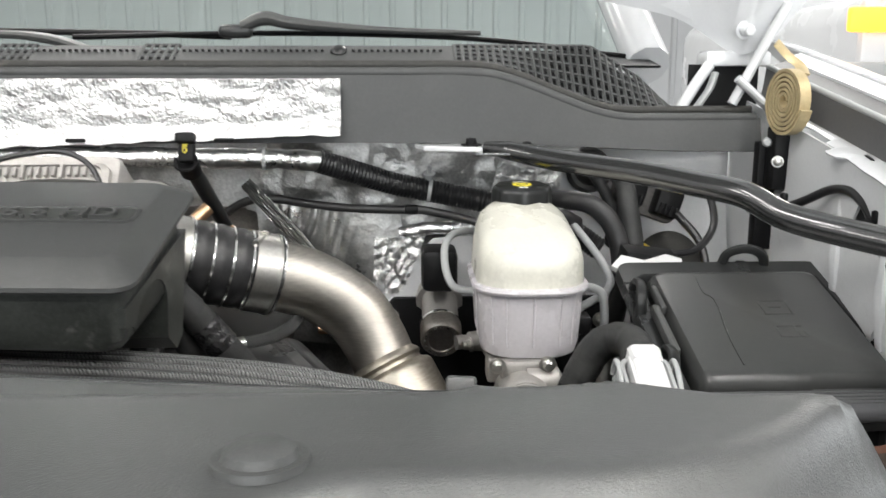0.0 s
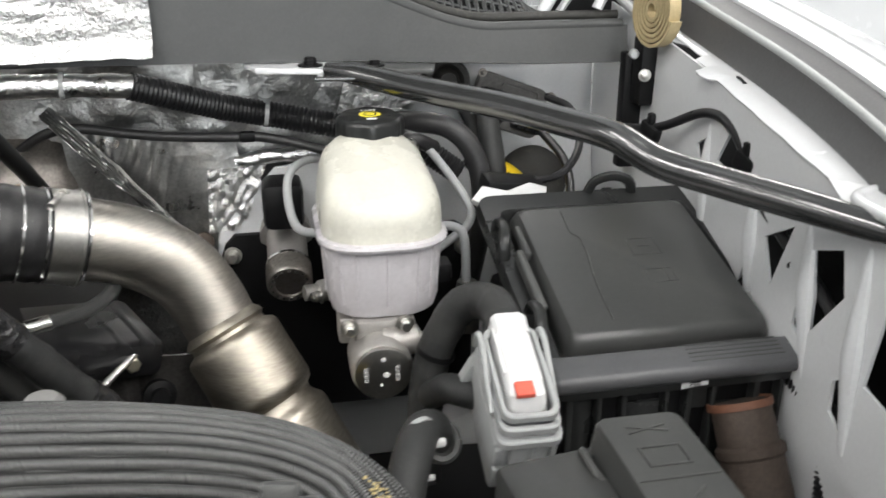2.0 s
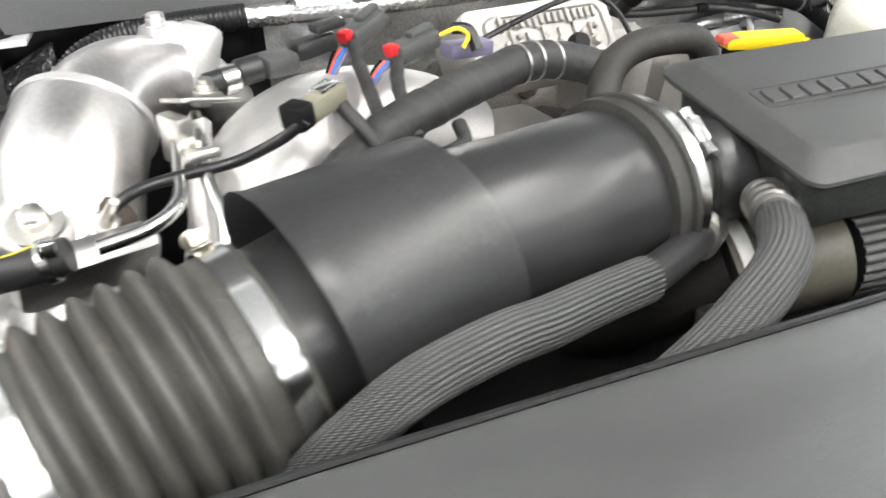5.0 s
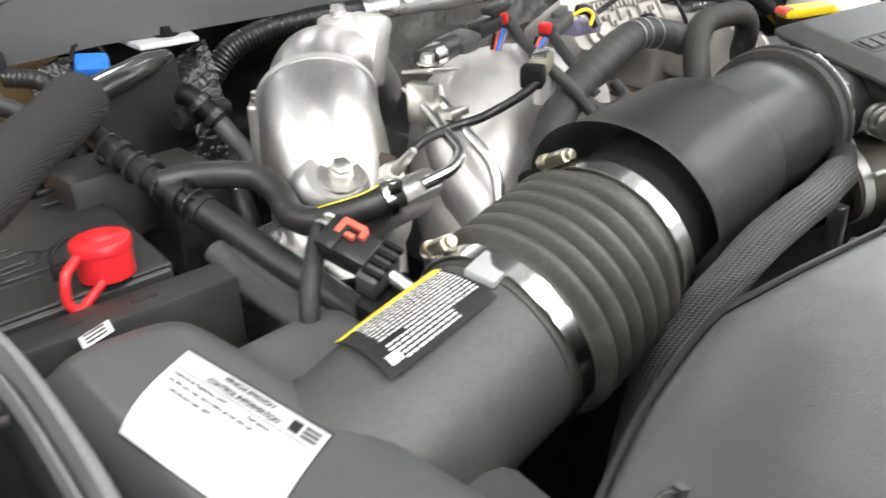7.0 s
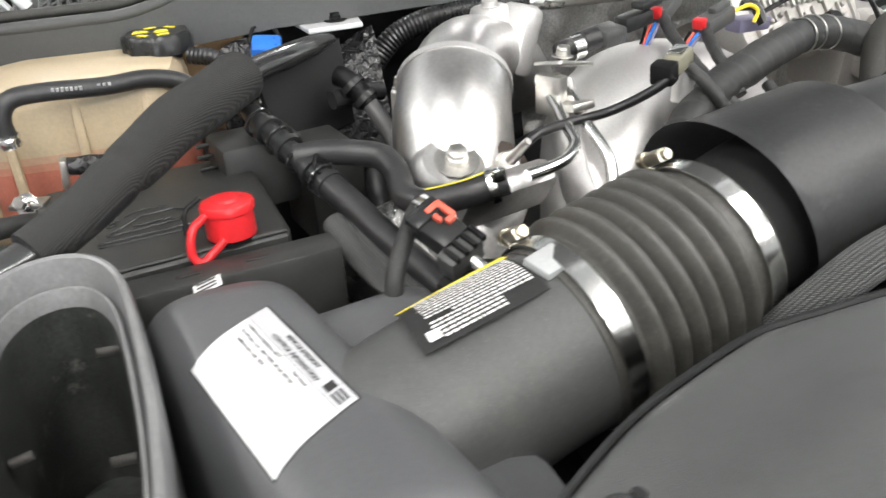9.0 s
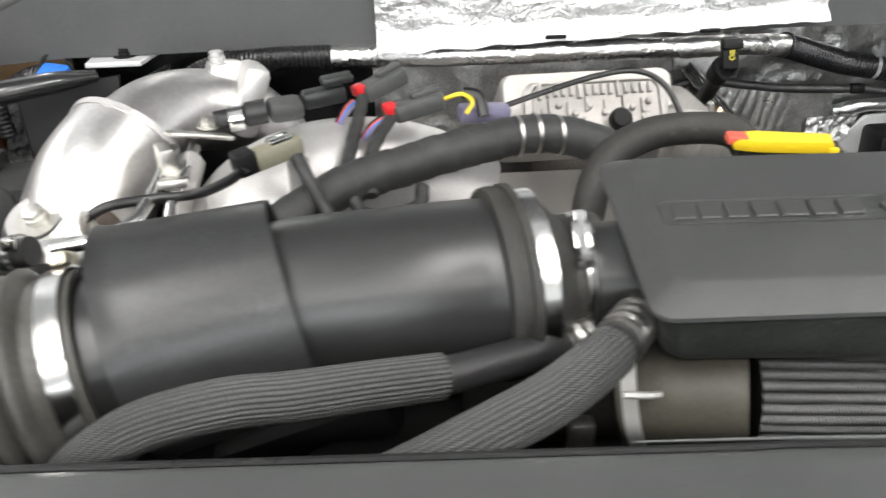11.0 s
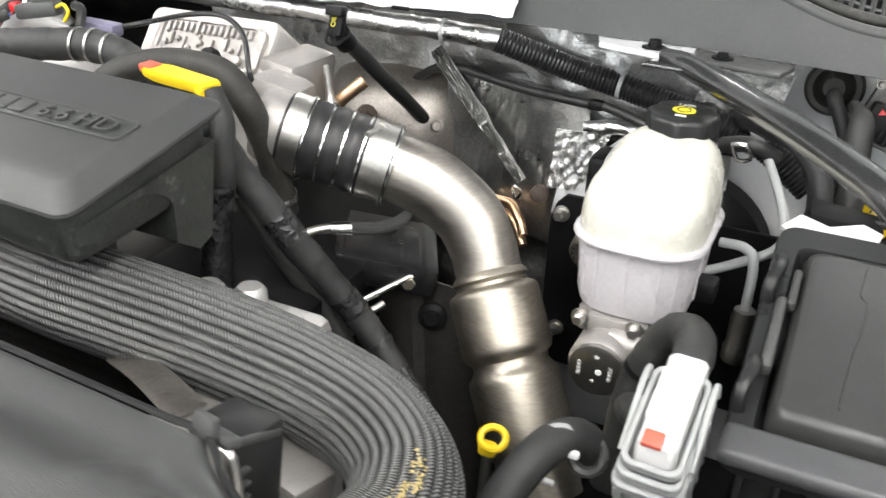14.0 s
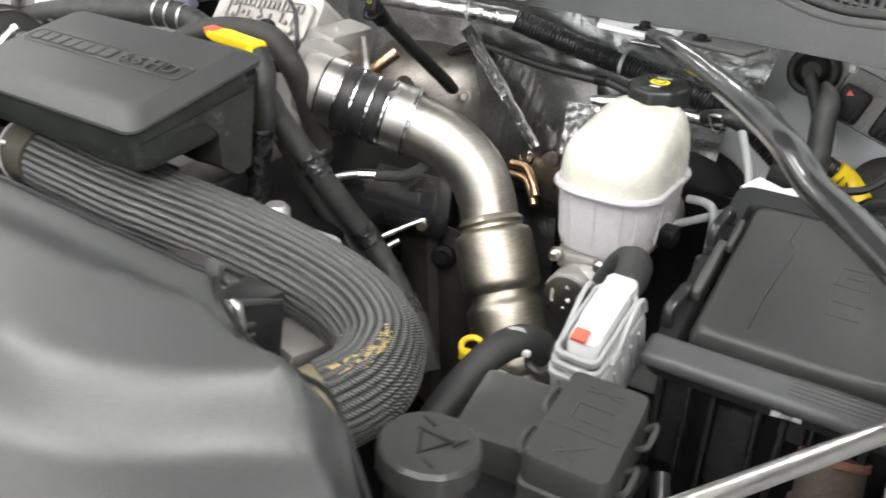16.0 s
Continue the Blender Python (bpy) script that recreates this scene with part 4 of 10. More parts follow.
def cowl():
    panel = thing("windscreen_cowl", (0, 0.05, 1.3), "dark grey plastic cowl panel below the windscreen", "cowl panel")
    bm = bmesh.new()

    def face(u, v):
        x = -0.94 + 1.88 * u
        top = lip_z(x)
        end = min(1.0, max(0.0, (abs(x) - 0.58) / 0.24))
        bottom = 1.296 - 0.012 * max(0, abs(x) - 0.4) - (0.009 if x > 0 else 0.019) * end
        return V(x, 0.02 + 0.012 * v + (0.016 * end * (1 - v) if x < 0 else 0) + 0.06 * max(0, abs(x) - 0.5), bottom + (top - bottom) * v)

    grid(bm, face, 120, 8, 0.004)
    part("front_face", bm, "cowl", panel)
    # A rounded double lip that follows the face's upper edge.
    for name, dz, dy, r in (("lip", 0.0, 0.006, 0.0075), ("seal", 0.010, 0.026, 0.0065)):
        bm = bmesh.new()
        pts = [(x, 0.032 + dy + 0.06 * max(0, abs(x) - 0.5), lip_z(x) + dz) for x in np.linspace(-0.935, 0.935, 41)]
        tube(bm, pts, r, 10, n=3)
        part(name, bm, "cowl" if name == "lip" else "rubber", panel)

    # Sloped deck behind the lip, with slotted openings.
    def deck(x, v):
        top = 1.426 - 0.6 * max(0.0, abs(x) - 0.715) - 0.3 * max(0.0, abs(x) - 0.79)
        z0 = lip_z(x) + 0.004
        return V(x, 0.068 + 0.06 * max(0, abs(x) - 0.5) + 0.07 * v, z0 + (max(top, z0 + 0.006) - z0) * v)

    slots = [(0.515, 0.845), (0.075, 0.125), (-0.845, -0.515), (-0.125, -0.075)]
    for lo, hi in ((-0.862, -0.845), (-0.515, -0.125), (-0.075, 0.075), (0.125, 0.515), (0.845, 0.862)):
        bm = bmesh.new()
        grid(bm, lambda u, v: deck(lo + (hi - lo) * u, v), max(2, int((hi - lo) / 0.01)), 2, 0.003)
        part("deck", bm, "cowl", panel)
    # Near-black sheet close behind the grid stands in for shade in the openings.
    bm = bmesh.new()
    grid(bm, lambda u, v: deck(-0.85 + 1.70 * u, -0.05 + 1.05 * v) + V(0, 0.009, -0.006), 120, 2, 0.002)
    part("vent_shade_sheet", bm, "plastic_dark", panel)
    bm = bmesh.new()
    for lo, hi in slots:
        for x in np.arange(lo, hi + 0.001, 0.0112):
            tube(bm, [deck(x, 0) + V(0, 0, 0.001), deck(x, 1) + V(0, 0, 0.001)], 0.0030, 4, n=2)
        for v in np.linspace(0, 1, 7 if hi - lo > 0.2 else 5):
            tube(bm, [deck(x, v) for x in np.linspace(lo, hi, 30)], 0.0026, 4, n=1)
    tagged(part("vent_grid", bm, "cowl", panel), kind="stuff")
    # Solid near-black blocks paint the slots' shade; the deck is not cut here.
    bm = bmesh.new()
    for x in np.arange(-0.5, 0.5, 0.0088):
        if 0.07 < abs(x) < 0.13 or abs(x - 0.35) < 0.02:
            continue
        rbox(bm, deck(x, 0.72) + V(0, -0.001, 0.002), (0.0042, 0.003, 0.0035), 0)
    tagged(part("slot_shade_strip", bm, "plastic_dark", panel), kind="stuff")
    for x in (-0.35, 0.35):
        bm = bmesh.new()
        lathe(bm, deck(x, 0.75), (0, -0.6, 1), [(0, 0.012), (0.003, 0.012), (0.006, 0.009), (0.007, 0.004)], 16)
        part("push_clip", bm, "plastic_smooth", panel)
    # Foil heat shield stuck to the middle of the face.
    foil = thing("foil_heat_shield", (0.08, 0.0, 1.33), "crinkled bright aluminium foil on the cowl face", "heat shield")
    bm = bmesh.new()

    def sheet(u, v):
        x = -0.198 + 0.558 * u
        crease = 0.004 * noise.noise(V(x * 30, v * 6, 1.3)) + 0.0014 * noise.noise(V(x * 150 + 40 * v, v * 20 - x * 60, 4.0)) + 0.0009 * noise.noise(V(x * 260 - 60 * v, v * 40 + x * 90, 9.0))
        z = 1.288 + 0.02 * u + (0.092 - 0.02 * u) * v
        roll = -0.022 * max(0, 0.25 - v) * 3
        return V(x, 0.012 + crease + roll, z + 0.004 * noise.noise(V(x * 30, 3, v)) * (1 - v))

    grid(bm, sheet, 190, 34, 0.001)
    part("sheet", bm, "foil", foil)
    for x in (0.02, 0.21):
        bm = bmesh.new()
        rbox(bm, (x, -0.006, 1.302), (0.026, 0.004, 0.005), 0.002)
        part("slot", bm, "plastic_dark", foil)
    # Windscreen wiper lying on the scuttle.
    w = thing("windscreen_wiper", (0.2, 0.22, 1.43), "black windscreen wiper lying on the glass", "wiper")
    bm = bmesh.new()
    tube(bm, [(-0.05, 0.20, 1.440), (0.25, 0.215, 1.447), (0.55, 0.235, 1.440), (0.80, 0.28, 1.415)], 0.006, 8, flat=0.7)
    part("blade", bm, "plastic_dark", w)
    bm = bmesh.new()
    tube(bm, [(0.20, 0.20, 1.455), (0.235, 0.20, 1.468), (0.28, 0.20, 1.460), (0.40, 0.21, 1.452), (0.56, 0.225, 1.448)], [0.011, 0.014, 0.012, 0.007, 0.005], 10, flat=0.8)
    part("arm", bm, "plastic", w)
    bm = bmesh.new()
    rbox(bm, (0.19, 0.205, 1.449), (0.05, 0.03, 0.02), 0.008)
    part("pivot_cover", bm, "plastic_smooth", w)
    w2 = thing("windscreen_wiper", (-0.3, 0.22, 1.43), "black windscreen wiper lying on the glass", "wiper")
    bm = bmesh.new()
    tube(bm, [(-0.55, 0.22, 1.447), (-0.2, 0.20, 1.445), (-0.08, 0.18, 1.437), (0.02, 0.13, 1.41)], [0.006, 0.008, 0.011, 0.011], 10, flat=0.7)
    part("arm", bm, "plastic", w2)
    bm = bmesh.new()
    tube(bm, [(-0.8, 0.26, 1.43), (-0.4, 0.225, 1.45), (0.0, 0.215, 1.447), (0.18, 0.215, 1.442)], 0.005, 8)
    part("blade", bm, "plastic_dark", w2)


cowl()


def radiator_cover():
    cov = thing("radiator_cover", (0, -0.9, 1.15), "large moulded grey plastic radiator cover", "radiator cover")
    bm = bmesh.new()

    def sheet(u, v):
        # u across, v from the rear edge to the front
        x = -0.66 + 1.385 * u
        k = min(1, max(0, (x - 0.483) / 0.10))
        kl = max(0, (-0.47 - x) / 0.19)
        y_edge = -0.700 - 0.055 * k ** 0.7 - 0.033 * min(1, max(0, (x - 0.62) / 0.08)) - 0.068 * kl ** 1.2
        y = y_edge + (-1.13 - y_edge) * v
        d = y_edge - y
        rear = max(1.222, 1.249 - 0.052 * max(0, x - 0.02)) if x > 0 else 1.249 + 0.014 * min(1, -x * 2.5)
        near = min(1, max(0, (x - 0.47) / 0.07))
        t = min(1, max(0, d - 0.03 + 0.026 * near) / (0.055 - 0.025 * near))
        t = 3 * t * t - 2 * t ** 3
        z = rear + (max(1.2535, rear + 0.006) - rear) * t
        z -= 0.012 * math.exp(-d / 0.004)
        z -= 0.06 * max(0, d - 0.14) ** 1.3
        fold = -0.85 + 0.07 * max(0, (x - 0.51) / 0.13) ** 2 - 0.6 * max(0, 0.43 - x)
        q = min(1, max(0, (fold - y) / 0.04))
        z -= 0.034 * (3 * q * q - 2 * q ** 3)
        z -= 0.042 * max(0, (x - 0.625) / 0.075) ** 2.3 + 0.11 * max(0, kl - 0.45) ** 1.7
        return V(x, y, z)

    nu, nv = 170, 90
    grid(bm, lambda u, v: sheet(u, v ** 1.6), nu, nv, 0.0035)
    part("panel", bm, "cover", cov)
    # Raised lip near the rear edge.
    bm = bmesh.new()
    tube(bm, [(-0.06, -0.703, 1.254), (0.02, -0.704, 1.2515), (0.08, -0.706, 1.2495), (0.13, -0.709, 1.247), (0.165, -0.712, 1.2425)], [0.0006, 0.0009, 0.0012, 0.0015, 0.0006], 8)
    part("moulded_lip", bm, "cover", cov)
    # Turned-down rear edge.
    bm = bmesh.new()
    pts = [sheet(u, 0) for u in np.linspace(0.01, 0.99, 60)]
    tube(bm, [p + V(0, 0.001, 0.006) for p in pts], 0.0022, 6, n=2)
    part("rear_bead", bm, "plastic_smooth", cov)
    bm = bmesh.new()
    rings = [[bm.verts.new(p + V(0, -0.004, -h)) for p in pts] for h in (0.004, 0.05)]
    skin(bm, rings, False, False)
    bmesh.ops.solidify(bm, geom=bm.faces[:], thickness=0.003)
    part("rear_skirt", bm, "plastic", cov)
    for x, y in ((0.40, -0.845), (-0.28, -0.86), (0.06, -0.93)):
        u = (x + 0.66) / 1.385
        best = min((sheet(u, v) for v in np.linspace(0, 1, 200)), key=lambda p: abs(p.y - y))
        bm = bmesh.new()
        lathe(bm, best + V(0, 0, -0.001), (0, 0.05, 1), [(0, 0.0175), (0.003, 0.017), (0.003, 0.0135), (0.006, 0.0125), (0.0085, 0.008), (0.009, 0.002)], 28)
        part("push_clip", bm, "plastic", cov, "round black push clip")
    bm = bmesh.new()
    rbox(bm, (0.478, -0.697, 1.222), (0.016, 0.006, 0.014), 0.002, rot(-15, 0, -10))
    rbox(bm, (0.482, -0.692, 1.214), (0.024, 0.010, 0.006), 0.002, rot(-15, 0, -10))
    part("edge_clip", bm, "cover", cov, "small clip standing at the rear edge")
    bm = bmesh.new()
    rbox(bm, (0.545, -0.706, 1.150), (0.055, 0.022, 0.016), 0.003, rot(-10, 12, -16))
    rbox(bm, (0.552, -0.696, 1.158), (0.020, 0.006, 0.010), 0.001, rot(-10, 12, -16))
    part("edge_bracket", bm, "plastic_smooth", cov, "glossy black bracket below the edge")
    # Cable tie through a slot at the cover's corner.
    bm = bmesh.new()
    tube(bm, [(-0.640, -0.800, 1.240), (-0.632, -0.785, 1.256), (-0.612, -0.776, 1.262), (-0.597, -0.775, 1.257)], 0.0013, 6, flat=0.6)
    lathe(bm, (-0.597, -0.775, 1.254), (0.3, 0, 1), [(0, 0.0035), (0.005, 0.0035)], 10)
    part("cable_tie", bm, "plastic_smooth", cov, "black plastic cable tie")


radiator_cover()


# ---- engine bay, middle ----
def engine():
    # Block colour is near-black to stand in for shade down in the bay.
    eng = thing("engine_block", (0, -0.2, 0.6), "grimy diesel engine deep in the bay, its shade put into near-black metal", "engine")
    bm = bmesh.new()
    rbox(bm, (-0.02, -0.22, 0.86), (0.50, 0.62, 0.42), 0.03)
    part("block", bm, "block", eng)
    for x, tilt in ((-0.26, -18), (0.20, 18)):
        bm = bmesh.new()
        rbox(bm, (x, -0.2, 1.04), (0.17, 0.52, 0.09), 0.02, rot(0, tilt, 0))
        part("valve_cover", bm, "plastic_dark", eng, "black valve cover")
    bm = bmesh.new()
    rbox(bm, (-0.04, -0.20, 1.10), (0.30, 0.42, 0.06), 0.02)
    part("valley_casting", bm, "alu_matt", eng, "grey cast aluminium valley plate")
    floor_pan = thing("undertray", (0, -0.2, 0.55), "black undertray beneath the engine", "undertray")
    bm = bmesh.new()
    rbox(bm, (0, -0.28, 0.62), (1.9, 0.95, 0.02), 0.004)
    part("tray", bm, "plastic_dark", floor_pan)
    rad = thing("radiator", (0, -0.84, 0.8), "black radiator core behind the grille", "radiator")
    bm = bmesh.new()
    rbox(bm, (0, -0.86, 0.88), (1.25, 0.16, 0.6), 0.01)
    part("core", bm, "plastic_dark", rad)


engine()


def resonator():
    res = thing("intake_resonator", (0.13, -0.5, 1.2), "black plastic engine intake cover with raised lettering", "engine cover")
    # The lid's four corners in plan, its plane falling towards the front.
    cx, cy = 0.129, -0.509

    def out(grow, r=0.014):
        pts = []
        for x, y in rounded(0.297 + grow, 0.175 + grow, r, 5):
            pts.append((cx + x, cy + y - 0.02 * x))
        return pts

    def zs(outline, dz):
        return [1.2868 + 0.218 * (y - cy) - 0.006 * (x - cx) + dz for x, y in outline]

    bm = bmesh.new()
    lev = []
    for grow, dz, sh in ((-0.038, 0.0, 0), (-0.0335, -0.0008, 0), (-0.004, -0.0105, 0), (0.0, -0.0125, 0), (0.0, -0.0155, 0), (-0.004, -0.018, 0), (-0.03, -0.018, 0)):
        o = out(grow)
        lev.append((o, zs(o, dz)))
    layers(bm, lev)
    # keep the sloped rim to the front and sides, flatter at the back
    part("lid", bm, "lid_top", res, "grained charcoal lid with a chamfered rim")
    bm = bmesh.new()
    o1, o2, o3 = out(-0.022), out(-0.026), out(-0.036)
    layers(bm, [(o1, zs(o1, -0.018)), (o2, [1.229 + 0.1 * (y - cy) - 0.05 * max(0, x - 0.1) for x, y in o2]), (o3, [1.221 + 0.1 * (y - cy) - 0.05 * max(0, x - 0.1) for x, y in o3]), (scaled(o3, 0.9), 1.212)])
    part("lower_body", bm, "dusty", res, "black moulded lower body")
    bm = bmesh.new()
    arch = [(-0.583, 1.236), (-0.582, 1.2225), (-0.566, 1.219)] + [(-0.5225 + 0.038 * math.cos(a), 1.214 + 0.026 * math.sin(a)) for a in np.linspace(math.pi, 0, 11)] + [(-0.482, 1.185), (-0.456, 1.168), (-0.440, 1.175), (-0.434, 1.262)]
    rings = [[bm.verts.new(V(x - 0.07 * (1.25 - z), y, z)) for y, z in arch] for x in (0.20, 0.2655, 0.2680)]
    skin(bm, rings)
    part("side_wall", bm, "dusty", res, "black side wall with an arch over the hose")
    # Lettering plate: a recessed frame, plain raised blocks for the maker's word, then the engine's size.
    slope = Matrix.Translation((0.1312, -0.5085, 1.2869)) @ (rot(0, 0, -1.5) @ rot(12.3, 0.3, 0)).to_4x4()
    bm = bmesh.new()
    o = rounded(0.250, 0.0290, 0.006, 5)
    layers(bm, [(o, -0.001), (scaled(o, 0.998), 0.0014), (rounded(0.2465, 0.0255, 0.005, 5), 0.0016), (rounded(0.2445, 0.0235, 0.0045, 5), -0.0006)], slope, False)
    part("letter_frame", bm, "lid_top", res)
    bm = bmesh.new()
    o = rounded(0.2455, 0.0245, 0.0045, 5)
    layers(bm, [(o, -0.0008), (scaled(o, 0.99), 0.0002)], slope)
    part("plate_floor", bm, "dusty", res, "darker sunken plate between the raised marks")
    for x, w in zip((-0.109, -0.0905, -0.072, -0.0525, -0.0325, -0.012, 0.0075), (0.0155, 0.0155, 0.0155, 0.0165, 0.0195, 0.0165, 0.0165)):
        bm = bmesh.new()
        prism(bm, [(-w / 2, -0.0088), (w / 2 - 0.0015, -0.0088), (w / 2, -0.005), (w / 2, 0.0088), (-w / 2 + 0.0015, 0.0088), (-w / 2, 0.005)], -0.0005, 0.0026, 0.0009, slope @ Matrix.Translation((x, 0, 0)))
        part("raised_block", bm, "lid_top", res)
    bm = letters("6.6 HD", 0.0245, slope @ Matrix.Translation((0.070, -0.0003, 0.0008)) @ Matrix.Diagonal((1.15, 1, 1, 1)), 0.0020)
    part("lettering", bm, "lid_top", res)
    # Inlet stub towards the intake tube.
    bm = bmesh.new()
    lathe(bm, (0.02, -0.492, 1.232), (-1, 0, 0), [(0, 0.042), (0.055, 0.042), (0.06, 0.04)], 32)
    part("inlet_stub", bm, "plastic_smooth", res)


resonator()


def charge_pipe():
    pipe = thing("charge_air_pipe", (0.45, -0.2, 1.0), "brushed stainless steel charge air elbow pipe", "pipe")
    bm = bmesh.new()
    tube(bm, [(0.276, -0.181, 1.168), (0.297, -0.174, 1.161), (0.340, -0.163, 1.145), (0.381, -0.158, 1.116), (0.405, -0.163, 1.084), (0.419, -0.172, 1.056), (0.427, -0.178, 1.043)],
         [0.0405, 0.0405, 0.0400, 0.0392, 0.0382, 0.0375, 0.0372], 40, n=10)
    part("elbow", bm, "steel", pipe)
    d = V(0.044, -0.033, -0.078).normalized()
    o = V(0.420, -0.173, 1.055)
    bm = bmesh.new()
    lathe(bm, o, d, [(-0.006, 0.036), (0.0, 0.042), (0.004, 0.0435), (0.008, 0.0405), (0.012, 0.041), (0.016, 0.0485), (0.020, 0.0505), (0.023, 0.0509), (0.078, 0.0512), (0.082, 0.0515), (0.090, 0.049),
                     (0.095, 0.043), (0.101, 0.0425), (0.107, 0.046), (0.111, 0.0500), (0.115, 0.0512), (0.118, 0.0515), (0.186, 0.0515), (0.19, 0.0515), (0.197, 0.048), (0.202, 0.044), (0.25, 0.044)], 48)
    part("quick_connect_collar", bm, "steel_dark", pipe, "stepped stainless collar with rolled beads")
    a, b = V(0.182, -0.219, 1.196), V(0.295, -0.175, 1.162)
    ax = (b - a).normalized()
    L = (b - a).length
    bm = bmesh.new()
    prof = []
    for i in range(60):
        s = i / 59
        h = s * L
        bulge = 0.0
        for c in (0.30, 0.47, 0.64):
            bulge += 0.0022 * math.exp(-((s - c) / 0.06) ** 2)
        prof.append((h, 0.0430 + bulge))
    lathe(bm, a, ax, prof, 48)
    cpl = part("coupler", bm, "hose", pipe, "ribbed black silicone coupler")
    for s, w in ((0.11, 0.020), (0.86, 0.027)):
        bm = bmesh.new()
        band(bm, a + ax * L * s, ax, 0.0440, w, 0.0016, 48)
        band(bm, a + ax * (L * s + w / 2), ax, 0.0450, 0.002, 0.0022, 48)
        part("hose_clamp", bm, "zinc", pipe, "bright steel hose clamp")
    for s in (0.215, 0.385, 0.555, 0.72, 0.97, 1.0):
        bm = bmesh.new()
        band(bm, a + ax * L * s, ax, 0.0432, 0.0022, 0.0030, 48)
        part("wire_ring", bm, "clamp", pipe)
    bm = bmesh.new()
    lathe(bm, a - ax * 0.03, ax, [(0, 0.038), (0.012, 0.0425), (0.034, 0.0425)], 40)
    part("turbo_outlet", bm, "alu_matt", pipe, "cast aluminium outlet")
    bm = bmesh.new()
    q = b - ax * 0.016 + V(0.005, -0.02, 0.0405)
    lathe(bm, q, (0.2, 1, 0.1), [(-0.012, 0.004), (0.014, 0.004), (0.014, 0.006), (0.019, 0.006)], 10)
    part("clamp_screw", bm, "zinc", pipe)


charge_pipe()


def braided_hose():
    h = thing("braided_intercooler_hose", (0.3, -0.57, 1.12), "thick black braided intercooler hose with lengthwise ribs", "hose")

    def ribs(s, a):
        return 1 + 0.056 * abs(math.sin(16 * a + 0.35 * math.sin(s * 14) + 0.15 * math.sin(s * 61 + 2 * a))) ** 0.8 - 0.034 + 0.006 * math.sin(s * 50 + 3 * a)

    line = [(0.068, -0.540, 1.160), (0.13, -0.544, 1.158), (0.207, -0.546, 1.154), (0.25, -0.542, 1.150), (0.33, -0.530, 1.138), (0.41, -0.518, 1.119), (0.468, -0.517, 1.100), (0.508, -0.538, 1.086),
            (0.525, -0.575, 1.078), (0.521, -0.600, 1.073), (0.512, -0.618, 1.069)]
    bm = bmesh.new()
    tube(bm, line, 0.041, 304, step=0.007, shape=ribs)
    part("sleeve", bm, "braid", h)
    bm = bmesh.new()
    tube(bm, [(-0.010, -0.512, 1.146), (0.012, -0.520, 1.151), (0.036, -0.530, 1.156), (0.070, -0.541, 1.160)], [0.0445, 0.0445, 0.043, 0.0415], 40, n=6)
    part("cuff", bm, "cuff_dark", h, "smooth olive-black rubber cuff")
    bm = bmesh.new()
    band(bm, (0.000, -0.5155, 1.1485), (0.88, -0.34, 0.2), 0.0447, 0.011, 0.0018, 48)
    tube(bm, [(0.002, -0.556, 1.172), (-0.008, -0.562, 1.176), (-0.026, -0.561, 1.177)], 0.0028, 6)
    part("spring_clamp", bm, "flake", h, "bright spring clamp")
    bm = bmesh.new()
    c, d = V(0.512, -0.618, 1.069), V(-0.42, -0.88, -0.2).normalized()
    rnd = random.Random(21)
    path = resample(curve_points([V(0.512, -0.618, 1.069), V(0.521, -0.600, 1.073), V(0.525, -0.575, 1.078), V(0.519, -0.553, 1.0825)], 8), 0.001)
    for k in range(230):
        # a worn streak of print along the top, thinning out away from the cuff
        q = rnd.random() ** 2.4
        p = path[int(q * (len(path) - 1))]
        off = rnd.uniform(-0.010, 0.009) * (1 - 0.5 * q) + 0.011
        n = V(off, 0.0, math.sqrt(0.0415 ** 2 - off * off)).normalized()
        rbox(bm, p + n * 0.0421, (rnd.uniform(0.0008, 0.002), rnd.uniform(0.001, 0.003), 0.0007), 0, facing(n, d))
    for k in range(16):
        off = rnd.uniform(-0.010, 0.010)
        n = V(off, 0.0, 0.039).normalized()
        rbox(bm, c + d * rnd.uniform(0.010, 0.036) + V(0, 0, -0.001) + n * 0.0400, (rnd.uniform(0.002, 0.005), rnd.uniform(0.003, 0.008), 0.0008), 0, facing(n, d))
    part("worn_print", bm, "gold", h, "worn gold print flecks")
    bm = bmesh.new()
    tube(bm, [(0.516, -0.610, 1.071), (0.497, -0.640, 1.062), (0.462, -0.675, 1.048), (0.41, -0.715, 1.02)], 0.0398, 32)
    part("lower_cuff", bm, "cuff", h, "smooth tan-olive rubber cuff")
    bm = bmesh.new()
    tube(bm, [(-0.006, -0.5135, 1.147), (-0.05, -0.485, 1.125), (-0.10, -0.43, 1.08)], 0.037, 24)
    part("inlet_pipe", bm, "block", h, "dark cast inlet")


braided_hose()


